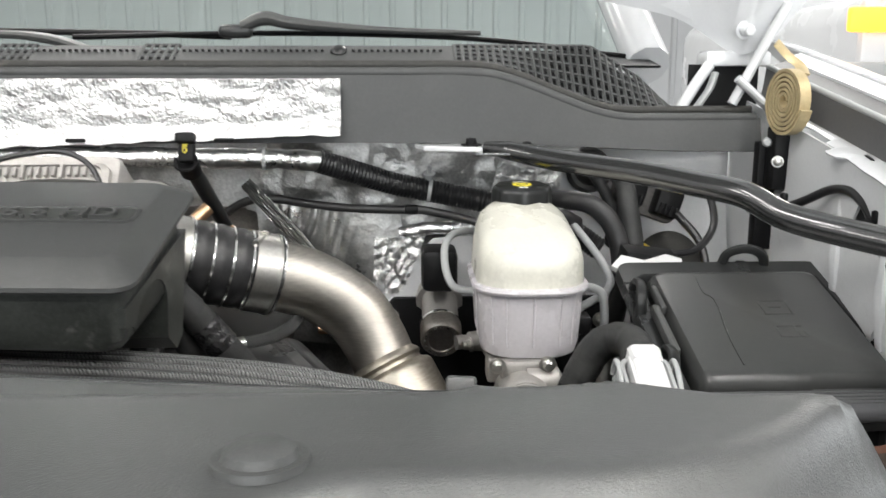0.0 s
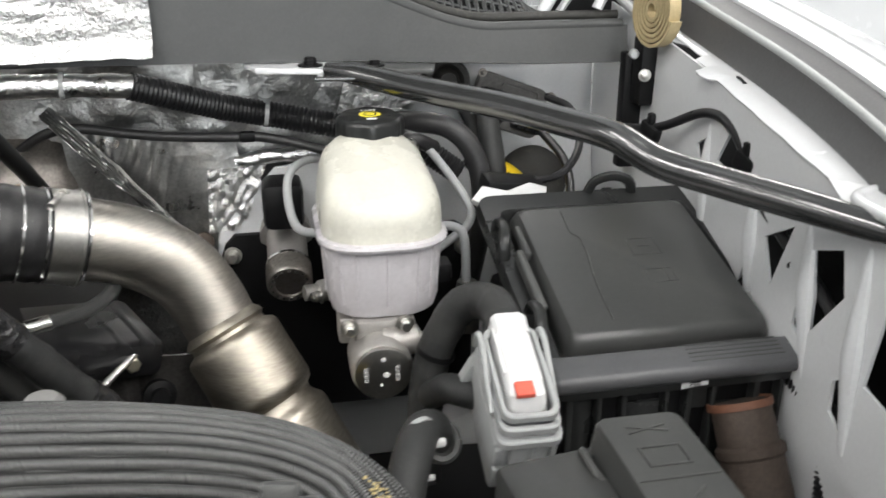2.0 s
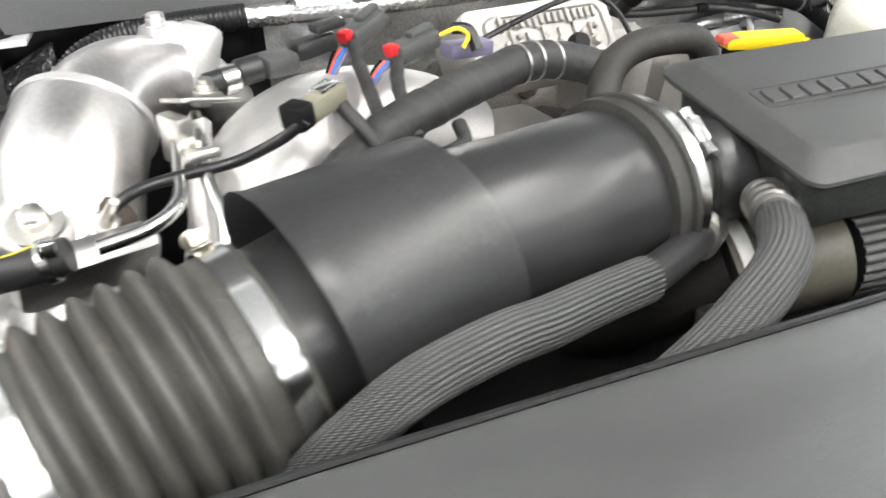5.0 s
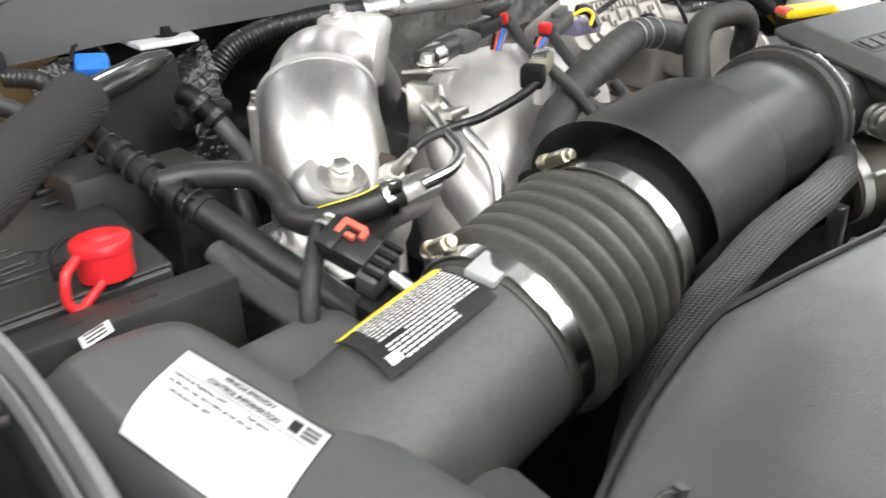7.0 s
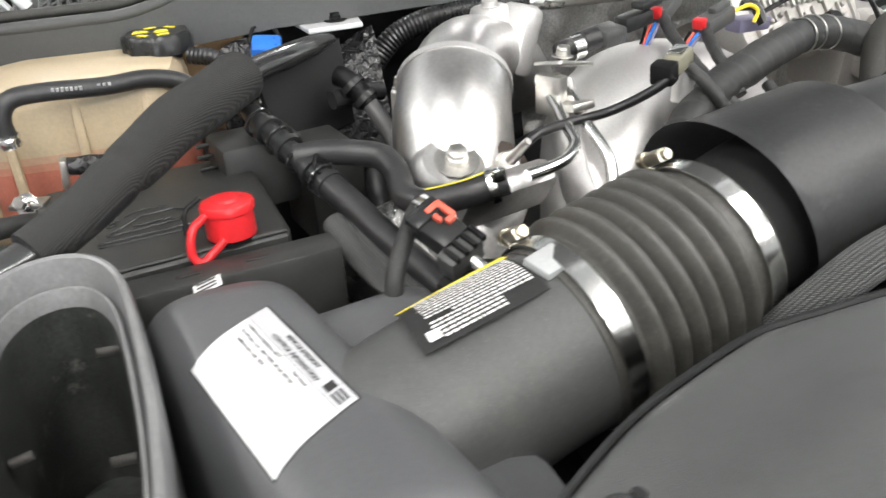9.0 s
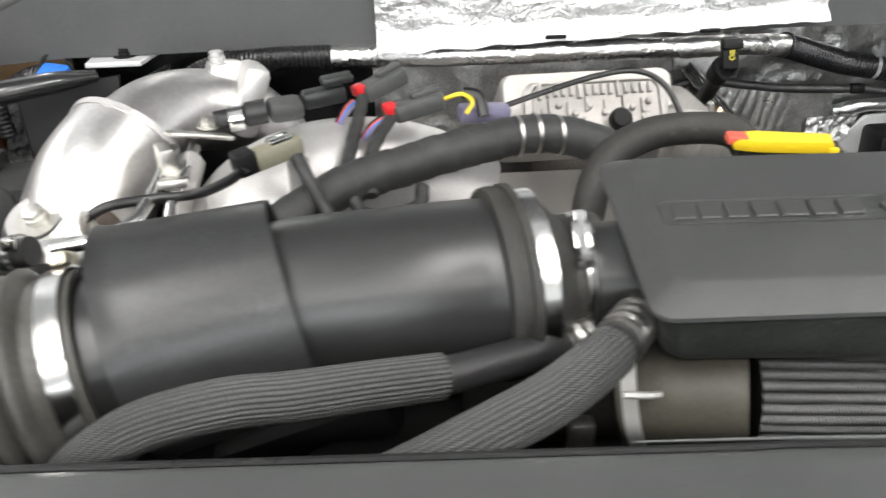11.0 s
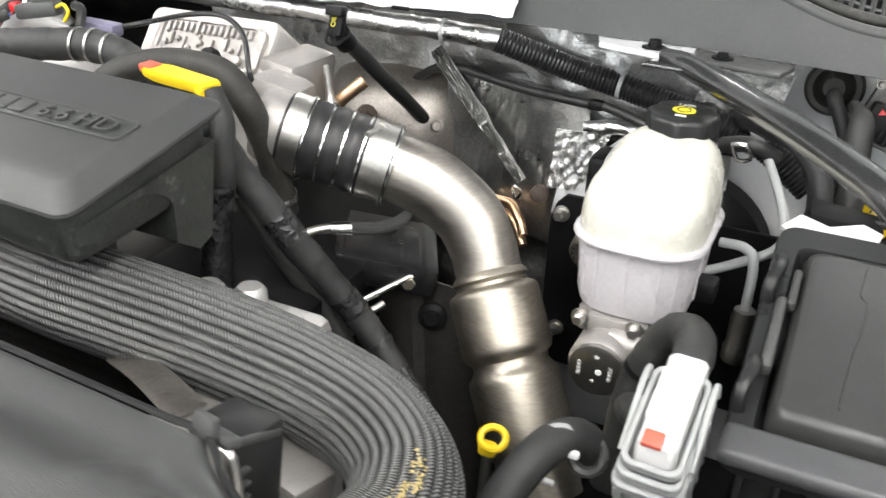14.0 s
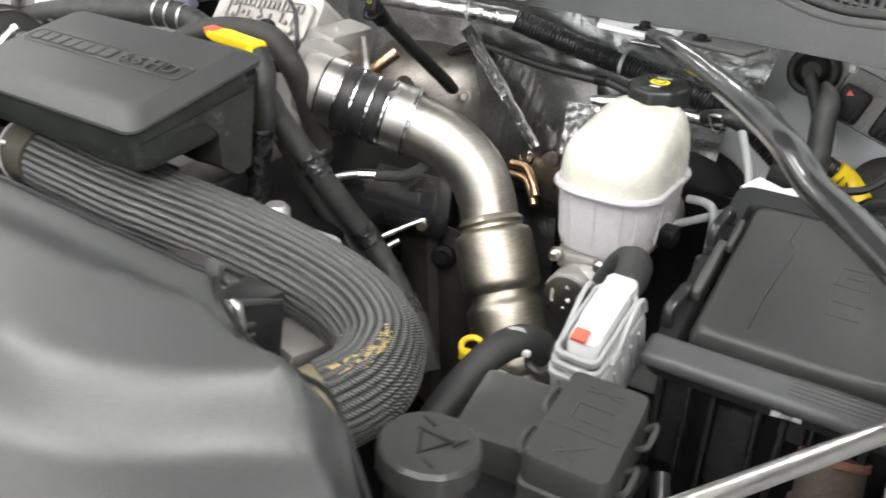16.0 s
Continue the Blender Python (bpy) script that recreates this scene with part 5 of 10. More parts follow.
def intake_tube():
    t = thing("air_intake_tube", (-0.3, -0.55, 1.18), "black rubber air intake tube with bellows", "intake tube")
    c1, c2 = V(-0.511, -0.562, 1.186), V(-0.388, -0.540, 1.209)
    ax = (c2 - c1).normalized()
    L = (c2 - c1).length
    bm = bmesh.new()
    prof = []
    for i in range(180):
        s = i / 179
        r = 0.0680
        if 0.17 < s < 0.80:
            r += 0.0105 * (0.5 - 0.5 * math.cos(2 * math.pi * (s - 0.17) / 0.63 * 6)) ** 0.55
        prof.append((-0.012 + s * (L + 0.024), r))
    lathe(bm, c1, ax, prof, 56)
    part("bellows", bm, "bellows", t, "dusty grey-black rubber bellows")
    for c, screw in ((c1, V(-0.520, -0.519, 1.252)), (c2, V(-0.393, -0.505, 1.274))):
        bm = bmesh.new()
        band(bm, c, ax, 0.0700, 0.0145, 0.0016, 56)
        cl = part("hose_clamp", bm, "clamp", t, "bright steel worm-drive clamp")
        bm = bmesh.new()
        away = (screw - c)
        away -= ax * away.dot(ax)
        away.normalize()
        tan = ax.cross(away)
        p = c + away * 0.0775
        rbox(bm, p, (0.013, 0.020, 0.010), 0.003, facing(away, tan))
        lathe(bm, p - tan * 0.012, tan, [(-0.008, 0.0055), (-0.006, 0.0065), (0.0, 0.0065), (0.0, 0.004), (0.026, 0.004)], 12)
        part("clamp_screw", bm, "brass", cl, "yellow zinc clamp screw")
    # Glossy sleeve round the tube, longer on the near side.
    e = V(-0.247, -0.514, 1.238)
    d = (e - c2).normalized()
    bm = bmesh.new()
    seg = 56
    q = d.to_track_quat("Z", "Y").to_matrix()
    rings = []
    for i in range(15):
        s = i / 14
        base = V(-0.360, -0.526, 1.219).lerp(e, s)
        ring = []
        for k in range(seg):
            a = 2 * math.pi * k / seg
            n = q @ V(math.cos(a), math.sin(a), 0)
            r = 0.0835 + 0.0015 * math.sin(3 * a) + (0.002 if i == 0 else 0) - 0.0085 * s
            slant = d * 0.0
            ring.append(bm.verts.new(base + n * r + slant))
        rings.append(ring)
    skin(bm, rings, False)
    bmesh.ops.solidify(bm, geom=bm.faces[:], thickness=0.002)
    part("heat_sleeve", bm, "shield", t, "glossy black wrapped heat sleeve")
    bm = bmesh.new()
    tube(bm, [c2 - ax * 0.005, e - d * 0.02, V(-0.180, -0.507, 1.237), V(-0.130, -0.494, 1.233), V(-0.103, -0.489, 1.230)], [0.060, 0.0605, 0.061, 0.0625, 0.064], 48, n=8)
    part("smooth_tube", bm, "tube_black", t, "smooth satin black tube")
    f = V(-0.099, -0.488, 1.230)
    fx = V(1, 0.16, 0.0).normalized()
    bm = bmesh.new()
    lathe(bm, f, fx, [(-0.014, 0.066), (-0.013, 0.0715), (-0.006, 0.0725), (-0.005, 0.0705), (0.0, 0.0705), (0.001, 0.0735), (0.006, 0.0735), (0.008, 0.069), (0.022, 0.066), (0.032, 0.054), (0.040, 0.046), (0.07, 0.045)], 52)
    part("reducer", bm, "rubber", t, "stepped rubber reducer")
    bm = bmesh.new()
    band(bm, f + fx * 0.0145, fx, 0.0675, 0.0115, 0.0015, 52)
    part("hose_clamp", bm, "clamp", t)
    bm = bmesh.new()
    band(bm, f + fx * 0.054, fx, 0.0452, 0.012, 0.0015, 44)
    rbox(bm, f + fx * 0.054 + V(-0.002, -0.024, 0.041), (0.014, 0.024, 0.016), 0.003, rot(35, 0, 0))
    lathe(bm, f + fx * 0.054 + V(-0.002, -0.022, 0.046), (0, -0.8, -0.5), [(-0.014, 0.006), (0.02, 0.005), (0.028, 0.0065)], 10)
    part("small_clamp", bm, "clamp", t)
    # Duct that joins the bellows to the air box.
    bm = bmesh.new()
    tube(bm, [c1 + ax * 0.006, V(-0.57, -0.571, 1.1735), V(-0.63, -0.586, 1.165), V(-0.70, -0.605, 1.155)], [0.0675, 0.067, 0.066, 0.060], 44, n=6)
    part("duct", bm, "plastic", t, "grained black plastic duct")
    bm = bmesh.new()
    rbox(bm, (-0.530, -0.572, 1.252), (0.026, 0.022, 0.006), 0.001, rot(10, -4, 20))
    part("clamp_tab", bm, "grey_plastic", t)
    # Warning label: a yellow strip over a dark panel of small print.
    lab = thing("warning_label", (-0.59, -0.57, 1.235), "dark warning label with a yellow strip on the duct", "label")

    def on_duct(u, v, lift):
        # u along the duct from its clamp, v round it from the strip to the near edge
        foot, way = V(-0.511, -0.560, 1.184), V(-0.189, -0.045, -0.029).normalized()
        top = (V(0, 0, 1) - way * way.z).normalized()
        side = way.cross(top)
        along = (0.0215 + 0.0805 * u) * (1 - v) + (0.026 + 0.092 * u) * v
        a = radians((26 + 14 * u) * (1 - v) + (-20 + 4 * u) * v)
        return foot + way * along + (top * math.cos(a) + side * math.sin(a)) * (0.0688 + lift)

    bm = bmesh.new()
    grid(bm, lambda u, v: on_duct(u, v, 0.0008), 10, 10, 0.0004)
    part("panel", bm, "ink", lab)
    bm = bmesh.new()
    grid(bm, lambda u, v: on_duct(u, v * 0.13, 0.0016), 10, 2, 0.0004)
    part("strip", bm, "yellow_ink", lab, "yellow strip")
    bm = bmesh.new()
    rnd = random.Random(4)
    for k in range(15):
        v0 = 0.17 + 0.053 * k
        end = 0.9 - (0.25 * rnd.random() if k % 5 == 4 else 0.04 * rnd.random())
        u = 0.04 + (0.28 if k > 11 else 0)
        while u < end:
            w = 0.02 + 0.05 * rnd.random()
            grid(bm, lambda a, b, u=u, w=w, v0=v0: on_duct(min(end, u + w * a), v0 + 0.028 * b, 0.0020), 1, 2)
            u += w + 0.012
    grid(bm, lambda a, b: on_duct(0.83 + 0.1 * a, 0.80 + 0.12 * b, 0.0020), 1, 1)
    part("small_print", bm, "white_ink", lab)


intake_tube()


def box_x(y):
    return -0.717 + 0.2 * (-0.5 - y)


def box_top(a):
    return 1.165 + 0.058 * max(0.0, 1 - abs(a) ** 3.2) ** 0.5


def air_box():
    box = thing("air_filter_box", (-0.74, -0.57, 1.05), "black plastic air filter box with an open inlet", "air box")
    bm = bmesh.new()
    # Ridge-topped body lying along the truck.
    rings = []
    for i in range(25):
        s = i / 24
        y = -0.405 - 0.335 * s
        k = math.sin(min(1, s * 7) * 1.57) * math.sin(min(1, (1 - s) * 9) * 1.57)
        ring = []
        for j in range(21):
            a = -1 + 2 * j / 20
            ring.append(bm.verts.new(V(box_x(y) - 0.064 * a * (0.85 + 0.15 * k), y, 1.10 + (box_top(a) - 1.10) * (0.5 + 0.5 * k))))
        ring.append(bm.verts.new(V(box_x(y) - 0.066, y, 0.98)))
        ring.append(bm.verts.new(V(box_x(y) + 0.066, y, 0.98)))
        rings.append(ring)
    skin(bm, rings)
    part("body", bm, "box_grey", box, "satin grey-black box body", 50)
    bm = bmesh.new()
    rbox(bm, (-0.615, -0.675, 1.08), (0.10, 0.11, 0.19), 0.03)
    part("side_pocket", bm, "box_grey", box)
    bm = bmesh.new()
    rbox(bm, (-0.622, -0.478, 1.125), (0.11, 0.07, 0.13), 0.02, rot(0, 0, 8))
    part("rear_pocket", bm, "box_grey", box)
    # The open inlet: a rolled rubber rim over a deep chamber.
    def inlet(k):
        pts = [(-0.891, -0.45), (-0.885, -0.413), (-0.866, -0.384), (-0.838, -0.373), (-0.811, -0.382), (-0.794, -0.408), (-0.785, -0.45), (-0.779, -0.54), (-0.778, -0.62), (-0.784, -0.70), (-0.81, -0.735), (-0.86, -0.735), (-0.888, -0.70), (-0.896, -0.62), (-0.896, -0.52)]
        cx, cy = -0.838, -0.55
        return [V(cx + (x - cx) * k, cy + (y - cy) * (1 - (1 - k) * 0.4), 0) for x, y in pts]

    def loop(k, z):
        pts = [p + V(0, 0, z - 0.03 * (-0.4 - p.y) * 0.4) for p in inlet(k)]
        line = curve_points(pts + [pts[0]], 8)[:-1]
        for _ in range(3):
            line = [(line[i - 1] + line[i] * 2 + line[(i + 1) % len(line)]) / 4 for i in range(len(line))]
        return line

    bm = bmesh.new()
    prof = [(1.0, 1.195), (1.025, 1.208), (1.035, 1.222), (1.02, 1.234), (0.985, 1.2395), (0.94, 1.2405), (0.905, 1.239), (0.888, 1.233), (0.882, 1.225), (0.876, 1.216), (0.862, 1.2125), (0.84, 1.216), (0.81, 1.219), (0.78, 1.2185), (0.757, 1.213), (0.742, 1.204)]
    rings = [[bm.verts.new(p) for p in loop(k, z)] for k, z in prof]
    skin(bm, rings, False)
    part("inlet_rim", bm, "rim", box, "rolled grey rubber inlet rim")
    bm = bmesh.new()
    rings = [[bm.verts.new(p) for p in loop(k, z)] for k, z in ((1.02, 1.205), (1.02, 1.0), (0.75, 1.0), (0.75, 1.206))]
    skin(bm, rings, False)
    bm.faces.new([bm.verts.new(p) for p in loop(0.76, 1.04)])
    part("inlet_chamber", bm, "dusty", box, "dusty black chamber walls")
    bm = bmesh.new()
    prism(bm, [(-0.045, -0.11), (0.022, -0.13), (0.022, 0.06), (0.002, 0.085), (-0.03, 0.06)], -0.06, 0.03, 0.004, Matrix.Translation((-0.835, -0.56, 1.09)) @ rot(-14, 6, 0).to_4x4())
    part("ramp", bm, "dusty", box, "dusty black ramp inside the chamber")
    for p in ((-0.807, -0.452, 1.195), (-0.804, -0.56, 1.183), (-0.868, -0.60, 1.15), (-0.872, -0.50, 1.16)):
        bm = bmesh.new()
        d = V(-1, 0, 0.1) if p[0] > -0.85 else V(1, 0, 0.2)
        prof = []
        for i in range(16):
            prof.append((i * 0.0010, 0.0028 + (0.0009 if i % 2 else 0)))
        lathe(bm, V(*p) - d * 0.006, d, prof, 12)
        part("threaded_stud", bm, "dullplate", box, "grey threaded stud")
    # Emission label.
    lab = thing("emission_label", (-0.71, -0.56, 1.222), "white printed emission control label on the air box", "label")

    def on_box(u, v, lift):
        x = -0.7015 + 0.028 * u - 0.056 * v
        y = -0.4934 - 0.123 * u - 0.036 * v
        return V(x, y, box_top((box_x(y) - x) / 0.064) + lift)

    bm = bmesh.new()
    grid(bm, lambda u, v: on_box(u, v, 0.0008), 14, 10, 0.0004)
    part("paper", bm, "paper", lab)
    bm = bmesh.new()
    grid(bm, lambda u, v: on_box(u * 1.02 - 0.012, v * 1.05 - 0.035, 0.0003), 14, 10, 0.0003)
    part("clear_film", bm, "plastic_smooth", lab)

    bm = bmesh.new()
    grid(bm, lambda a, b: on_box(0.006 + 0.988 * a, 0.012 + 0.233 * b, 0.0011), 14, 4)
    part("header_band", bm, "header_tint", lab, "pale grey header band")

    def line_of(text, u, v, size):
        p = on_box(u, v, 0.0016)
        du = on_box(u + 0.05, v, 0.0016) - on_box(u - 0.05, v, 0.0016)
        dv = on_box(u, v + 0.05, 0.0016) - on_box(u, v - 0.05, 0.0016)
        x = du.normalized()
        z = x.cross(-dv).normalized()
        y = z.cross(x)
        return letters(text, size, Matrix.Translation(p) @ Matrix((x, y, z)).transposed().to_4x4(), 0.0001)

    for text, u, v, size in (("VEHICLE EMISSION", 0.50, 0.07, 0.0052), ("CONTROL INFORMATION", 0.50, 0.18, 0.0052), ("Conforms to Regulations: 2017", 0.25, 0.30, 0.0038),
                             ("Fuel: Diesel", 0.66, 0.30, 0.0038), ("U.S. EPA class / stds:  HDV / TIER3, 40 CFR 1037.104", 0.36, 0.39, 0.0034), ("California class / stds:  MDV", 0.26, 0.48, 0.0034)):
        part("printed_line", line_of(text, u, v, size), "ink", lab)
    bm = bmesh.new()
    rnd = random.Random(9)
    for k, v in enumerate((0.57, 0.66, 0.75)):
        u = 0.07 + 0.02 * k
        while u < 0.75:
            w = 0.02 + 0.05 * rnd.random()
            grid(bm, lambda a, b, u=u, w=w, v=v: on_box(u + w * a, v + 0.018 * b, 0.0013), 1, 1)
            u += w + 0.014
    part("faint_print", bm, "grey_ink", lab)
    bm = bmesh.new()
    grid(bm, lambda a, b: on_box(0.80 + 0.06 * a, 0.06 + 0.13 * b, 0.0013), 1, 1)
    grid(bm, lambda a, b: on_box(0.02 + 0.96 * a, 0.245 + 0.006 * b, 0.0013), 6, 1)
    for k in range(3):
        grid(bm, lambda a, b, k=k: on_box(0.88 + 0.09 * a, 0.06 + 0.05 * k + 0.03 * b, 0.0013), 1, 1)
    part("maker_mark", bm, "ink", lab)


air_box()


# ---- engine bay, driver's side ----
def brake_cylinder():
    mc = thing("brake_master_cylinder", (0.58, -0.15, 1.0), "brake master cylinder with a milky fluid reservoir", "brake cylinder")
    cx, cy = 0.5845, -0.158
    base = rounded(0.122, 0.168, 0.045, 7)

    def lev(k, z, tilt=0.0, dy=0.0):
        o = [(cx + x * k, cy + y * k + dy) for x, y in base]
        return o, [z + tilt * (y - cy) for _, y in o]

    bm = bmesh.new()
    layers(bm, [lev(0.62, 1.074), lev(0.78, 1.074), lev(0.88, 1.079), lev(0.925, 1.09), lev(0.955, 1.12), lev(0.985, 1.150), lev(0.985, 1.157)])
    tank = part("reservoir_lower", bm, "tank_low", mc, "milky white lower reservoir")
    for k in range(9):
        # moulded ribs round the near side of the lower half
        a = radians(180 + 20 * k + 10)
        hx, hy = 0.061, 0.084
        sx = math.copysign(abs(math.cos(a)) ** 0.62, math.cos(a)) * hx
        sy = math.copysign(abs(math.sin(a)) ** 0.62, math.sin(a)) * hy
        bm = bmesh.new()
        tube(bm, [(cx + sx * 0.945, cy + sy * 0.945, 1.092), (cx + sx * 0.965, cy + sy * 0.965, 1.12), (cx + sx * 0.99, cy + sy * 0.99, 1.150)], 0.0013, 8, n=3)
        part("moulded_rib", bm, "tank_low", mc)
    bm = bmesh.new()
    layers(bm, [lev(0.99, 1.151), lev(1.06, 1.152), lev(1.075, 1.155), lev(1.06, 1.158), lev(0.99, 1.159)])
    part("seam_flange", bm, "tank_low", mc)
    bm = bmesh.new()
    layers(bm, [lev(0.99, 1.158), lev(0.985, 1.175, 0.0), lev(0.965, 1.190, 0.03), lev(0.92, 1.203, 0.10, 0.002), lev(0.83, 1.213, 0.18, 0.006), lev(0.68, 1.219, 0.24, 0.010), lev(0.4, 1.224, 0.25, 0.016)])
    part("reservoir_upper", bm, "tank_top", mc, "cream yellowed upper reservoir")
    bm = bmesh.new()
    lathe(bm, (0.588, -0.086, 1.215), (0, 0, 1), [(0, 0.031), (0.016, 0.031)], 32)
    part("filler_neck", bm, "tank_top", mc)
    bm = bmesh.new()
    lathe(bm, (0.588, -0.086, 1.228), (0, -0.08, 1), [(0, 0.0345), (0.002, 0.0365), (0.019, 0.0360), (0.0225, 0.0345), (0.0240, 0.032), (0.0240, 0.006)], 64, lobes=8, depth=0.035)
    cap = part("cap", bm, "plastic_smooth", mc, "black lobed screw cap")
    top = Matrix.Translation((0.588, -0.088, 1.2525)) @ rot(4.6, 0, 0).to_4x4()
    bm = bmesh.new()
    prism(bm, [(0.0125 * math.cos(radians(22.5 + 45 * k)), 0.0105 * math.sin(radians(22.5 + 45 * k))) for k in range(8)], 0, 0.0008, 0.0002, top)
    part("symbol", bm, "yellow_ink", cap, "yellow octagon symbol")
    bm = bmesh.new()
    band(bm, top @ V(0, 0, 0.0008), (0, -0.08, 1), 0.0062, 0.0008, 0.0012, 24)
    part("symbol_ring", bm, "ink", cap)
    part("writing", letters("DOT 3", 0.0062, top @ Matrix.Translation((0, 0.0165, 0.0004)) @ rot(0, 0, 180).to_4x4(), 0.0002), "white_ink", cap)
    bm = bmesh.new()
    rbox(bm, top @ V(0, -0.017, 0.0004), (0.011, 0.005, 0.0006), 0)
    part("book_symbol", bm, "white_ink", cap)
    bm = bmesh.new()
    rbox(bm, (0.650, -0.165, 1.098), (0.022, 0.028, 0.022), 0.004)
    part("level_sensor", bm, "plastic_dark", mc, "black level sensor plug")
    # Alloy cylinder.
    bm = bmesh.new()
    lathe(bm, (0.574, -0.262, 1.034), (0.01, 1, 0.04), [(0, 0.0285), (0.004, 0.031), (0.045, 0.031), (0.052, 0.026), (0.13, 0.025), (0.14, 0.029), (0.20, 0.029), (0.21, 0.036), (0.30, 0.036)], 36)
    cyl = part("cylinder", bm, "alu_matt", mc, "grey cast alloy cylinder")
    bm = bmesh.new()
    lathe(bm, (0.574, -0.2665, 1.0338), (0.0, -1, -0.03), [(-0.006, 0.0285), (0.0005, 0.0280), (0.0012, 0.0265), (0.0012, 0.002)], 40)
    face = part("end_plug", bm, "zinc", cyl, "stamped grey steel end plug")
    bm = bmesh.new()
    for dx, dz, r in ((0.0, 0.016, 0.0026), (0.003, -0.001, 0.0034), (-0.002, -0.012, 0.0018)):
        lathe(bm, (0.574 + dx, -0.2678, 1.034 + dz), (0, -1, 0), [(0, r), (0.0006, r * 0.8)], 12)
    part("punch_mark", bm, "white_ink" , face)
    for dx in (-0.017, 0.014):
        for k in range(4):
            bm = bmesh.new()
            rbox(bm, (0.574 + dx, -0.2681, 1.0405 - 0.0042 * k), (0.004, 0.0006, 0.003), 0)
            part("stamped_bar", bm, "grey_ink", face)
    bm = bmesh.new()
    rbox(bm, (0.581, -0.175, 1.062), (0.062, 0.125, 0.030), 0.006)
    rbox(bm, (0.545, -0.200, 1.058), (0.018, 0.03, 0.03), 0.004)
    part("mounting_pad", bm, "alu_matt", cyl)
    bm = bmesh.new()
    lathe(bm, (0.578, -0.236, 1.052), (1, 0, 0.06), [(0, 0.017), (0.035, 0.015), (0.037, 0.012)], 20)
    part("outlet_boss", bm, "alu_matt", cyl)
    for at, ax in (((0.615, -0.236, 1.054), (1, 0, 0.06)), ((0.545, -0.238, 1.072), (0, -1, 0)), ((0.600, -0.240, 1.074), (0, -1, 0)), ((0.524, -0.125, 1.060), (-1, -0.3, 0))):
        part("bolt", bolt_bm(at, ax, 0.0062, 0.007), "zinc", cyl)
    bm = bmesh.new()
    lathe(bm, (0.55, -0.10, 1.058), (-1, -0.25, 0), [(0, 0.014), (0.028, 0.012), (0.03, 0.009), (0.045, 0.009)], 18)
    part("side_port", bm, "alu_matt", cyl)
    # Metal brake lines.
    first = None
    for pts in ([(0.56, 0.10, 1.15), (0.535, 0.06, 1.168), (0.510, 0.027, 1.170), (0.497, 0.004, 1.157), (0.497, -0.03, 1.132), (0.507, -0.06, 1.116), (0.535, -0.07, 1.113), (0.57, -0.075, 1.110)],
                [(0.640, 0.05, 1.215), (0.672, 0.01, 1.185), (0.704, -0.045, 1.140), (0.704, -0.075, 1.118), (0.665, -0.10, 1.10), (0.630, -0.11, 1.085)],
                [(0.650, -0.105, 1.125), (0.675, -0.112, 1.127), (0.687, -0.12, 1.115), (0.689, -0.125, 1.06)]):
        bm = bmesh.new()
        tube(bm, pts, 0.0052, 12, n=8)
        part("brake_line", bm, "grey_plastic", mc, "thin grey coated brake line")
    bm = bmesh.new()
    lathe(bm, (0.689, -0.127, 1.065), (0, 0, -1), [(0, 0.011), (0.012, 0.013), (0.04, 0.013), (0.044, 0.015), (0.06, 0.015)], 16)
    part("line_fitting", bm, "zinc", mc)
    # Electric pump beside the cylinder.
    pump = thing("brake_pump_motor", (0.49, 0.05, 1.0), "grey steel brake pump motor with a ribbed end cap", "pump motor")
    bm = bmesh.new()
    d = V(0, -1, -0.32).normalized()
    o = V(0.4915, 0.085, 1.064)
    lathe(bm, o, d, [(-0.03, 0.03), (0.0, 0.034), (0.01, 0.034), (0.012, 0.026), (0.075, 0.0255)], 32)
    part("body", bm, "alu_matt", pump)
    bm = bmesh.new()
    lathe(bm, o + d * 0.075, d, [(0, 0.0255), (0.002, 0.0285), (0.030, 0.0285), (0.034, 0.026), (0.034, 0.019), (0.031, 0.018)], 36)
    part("end_cap", bm, "dullmetal", pump)
    bm = bmesh.new()
    band(bm, o + d * 0.077, d, 0.0275, 0.004, 0.002, 36)
    part("bright_rim", bm, "clamp", pump)
    bm = bmesh.new()
    q = d.to_track_quat("Z", "Y").to_matrix()
    for k in range(14):
        a = 2 * math.pi * k / 16
        rbox(bm, o + d * 0.1095 + q @ V(math.cos(a) * 0.0225, math.sin(a) * 0.0225, 0), (0.002, 0.004, 0.0008), 0, q @ rot(0, 0, math.degrees(a)))
    part("stamped_ring", bm, "clamp", pump)
    bm = bmesh.new()
    rbox(bm, (0.49, 0.04, 1.12), (0.05, 0.06, 0.06), 0.01)
    part("bracket", bm, "plastic_dark", pump)
    plate = thing("brake_booster", (0.55, 0.15, 0.95), "black brake booster plate with studs on the firewall", "brake booster")
    bm = bmesh.new()
    prism(bm, [(0.405, 0.80), (0.745, 0.80), (0.745, 1.05), (0.72, 1.066), (0.425, 1.066), (0.412, 1.052), (0.405, 1.03)], -0.005, 0.005, 0.002, Matrix(((1, 0, 0, 0), (0, 0, -1, 0.083), (0, 1, 0, 0), (0, 0, 0, 1))))
    lathe(bm, (0.575, 0.16, 0.99), (0, -1, 0), [(0, 0.12), (0.03, 0.115), (0.05, 0.09), (0.055, 0.04)], 36)
    part("shell", bm, "plastic_dark", plate)
    for x, z in ((0.421, 1.038), (0.73, 1.03), (0.43, 0.86)):
        part("stud", bolt_bm((x, 0.078, z), (0, -1, 0.1), 0.008, 0.012), "zinc", plate)


brake_cylinder()


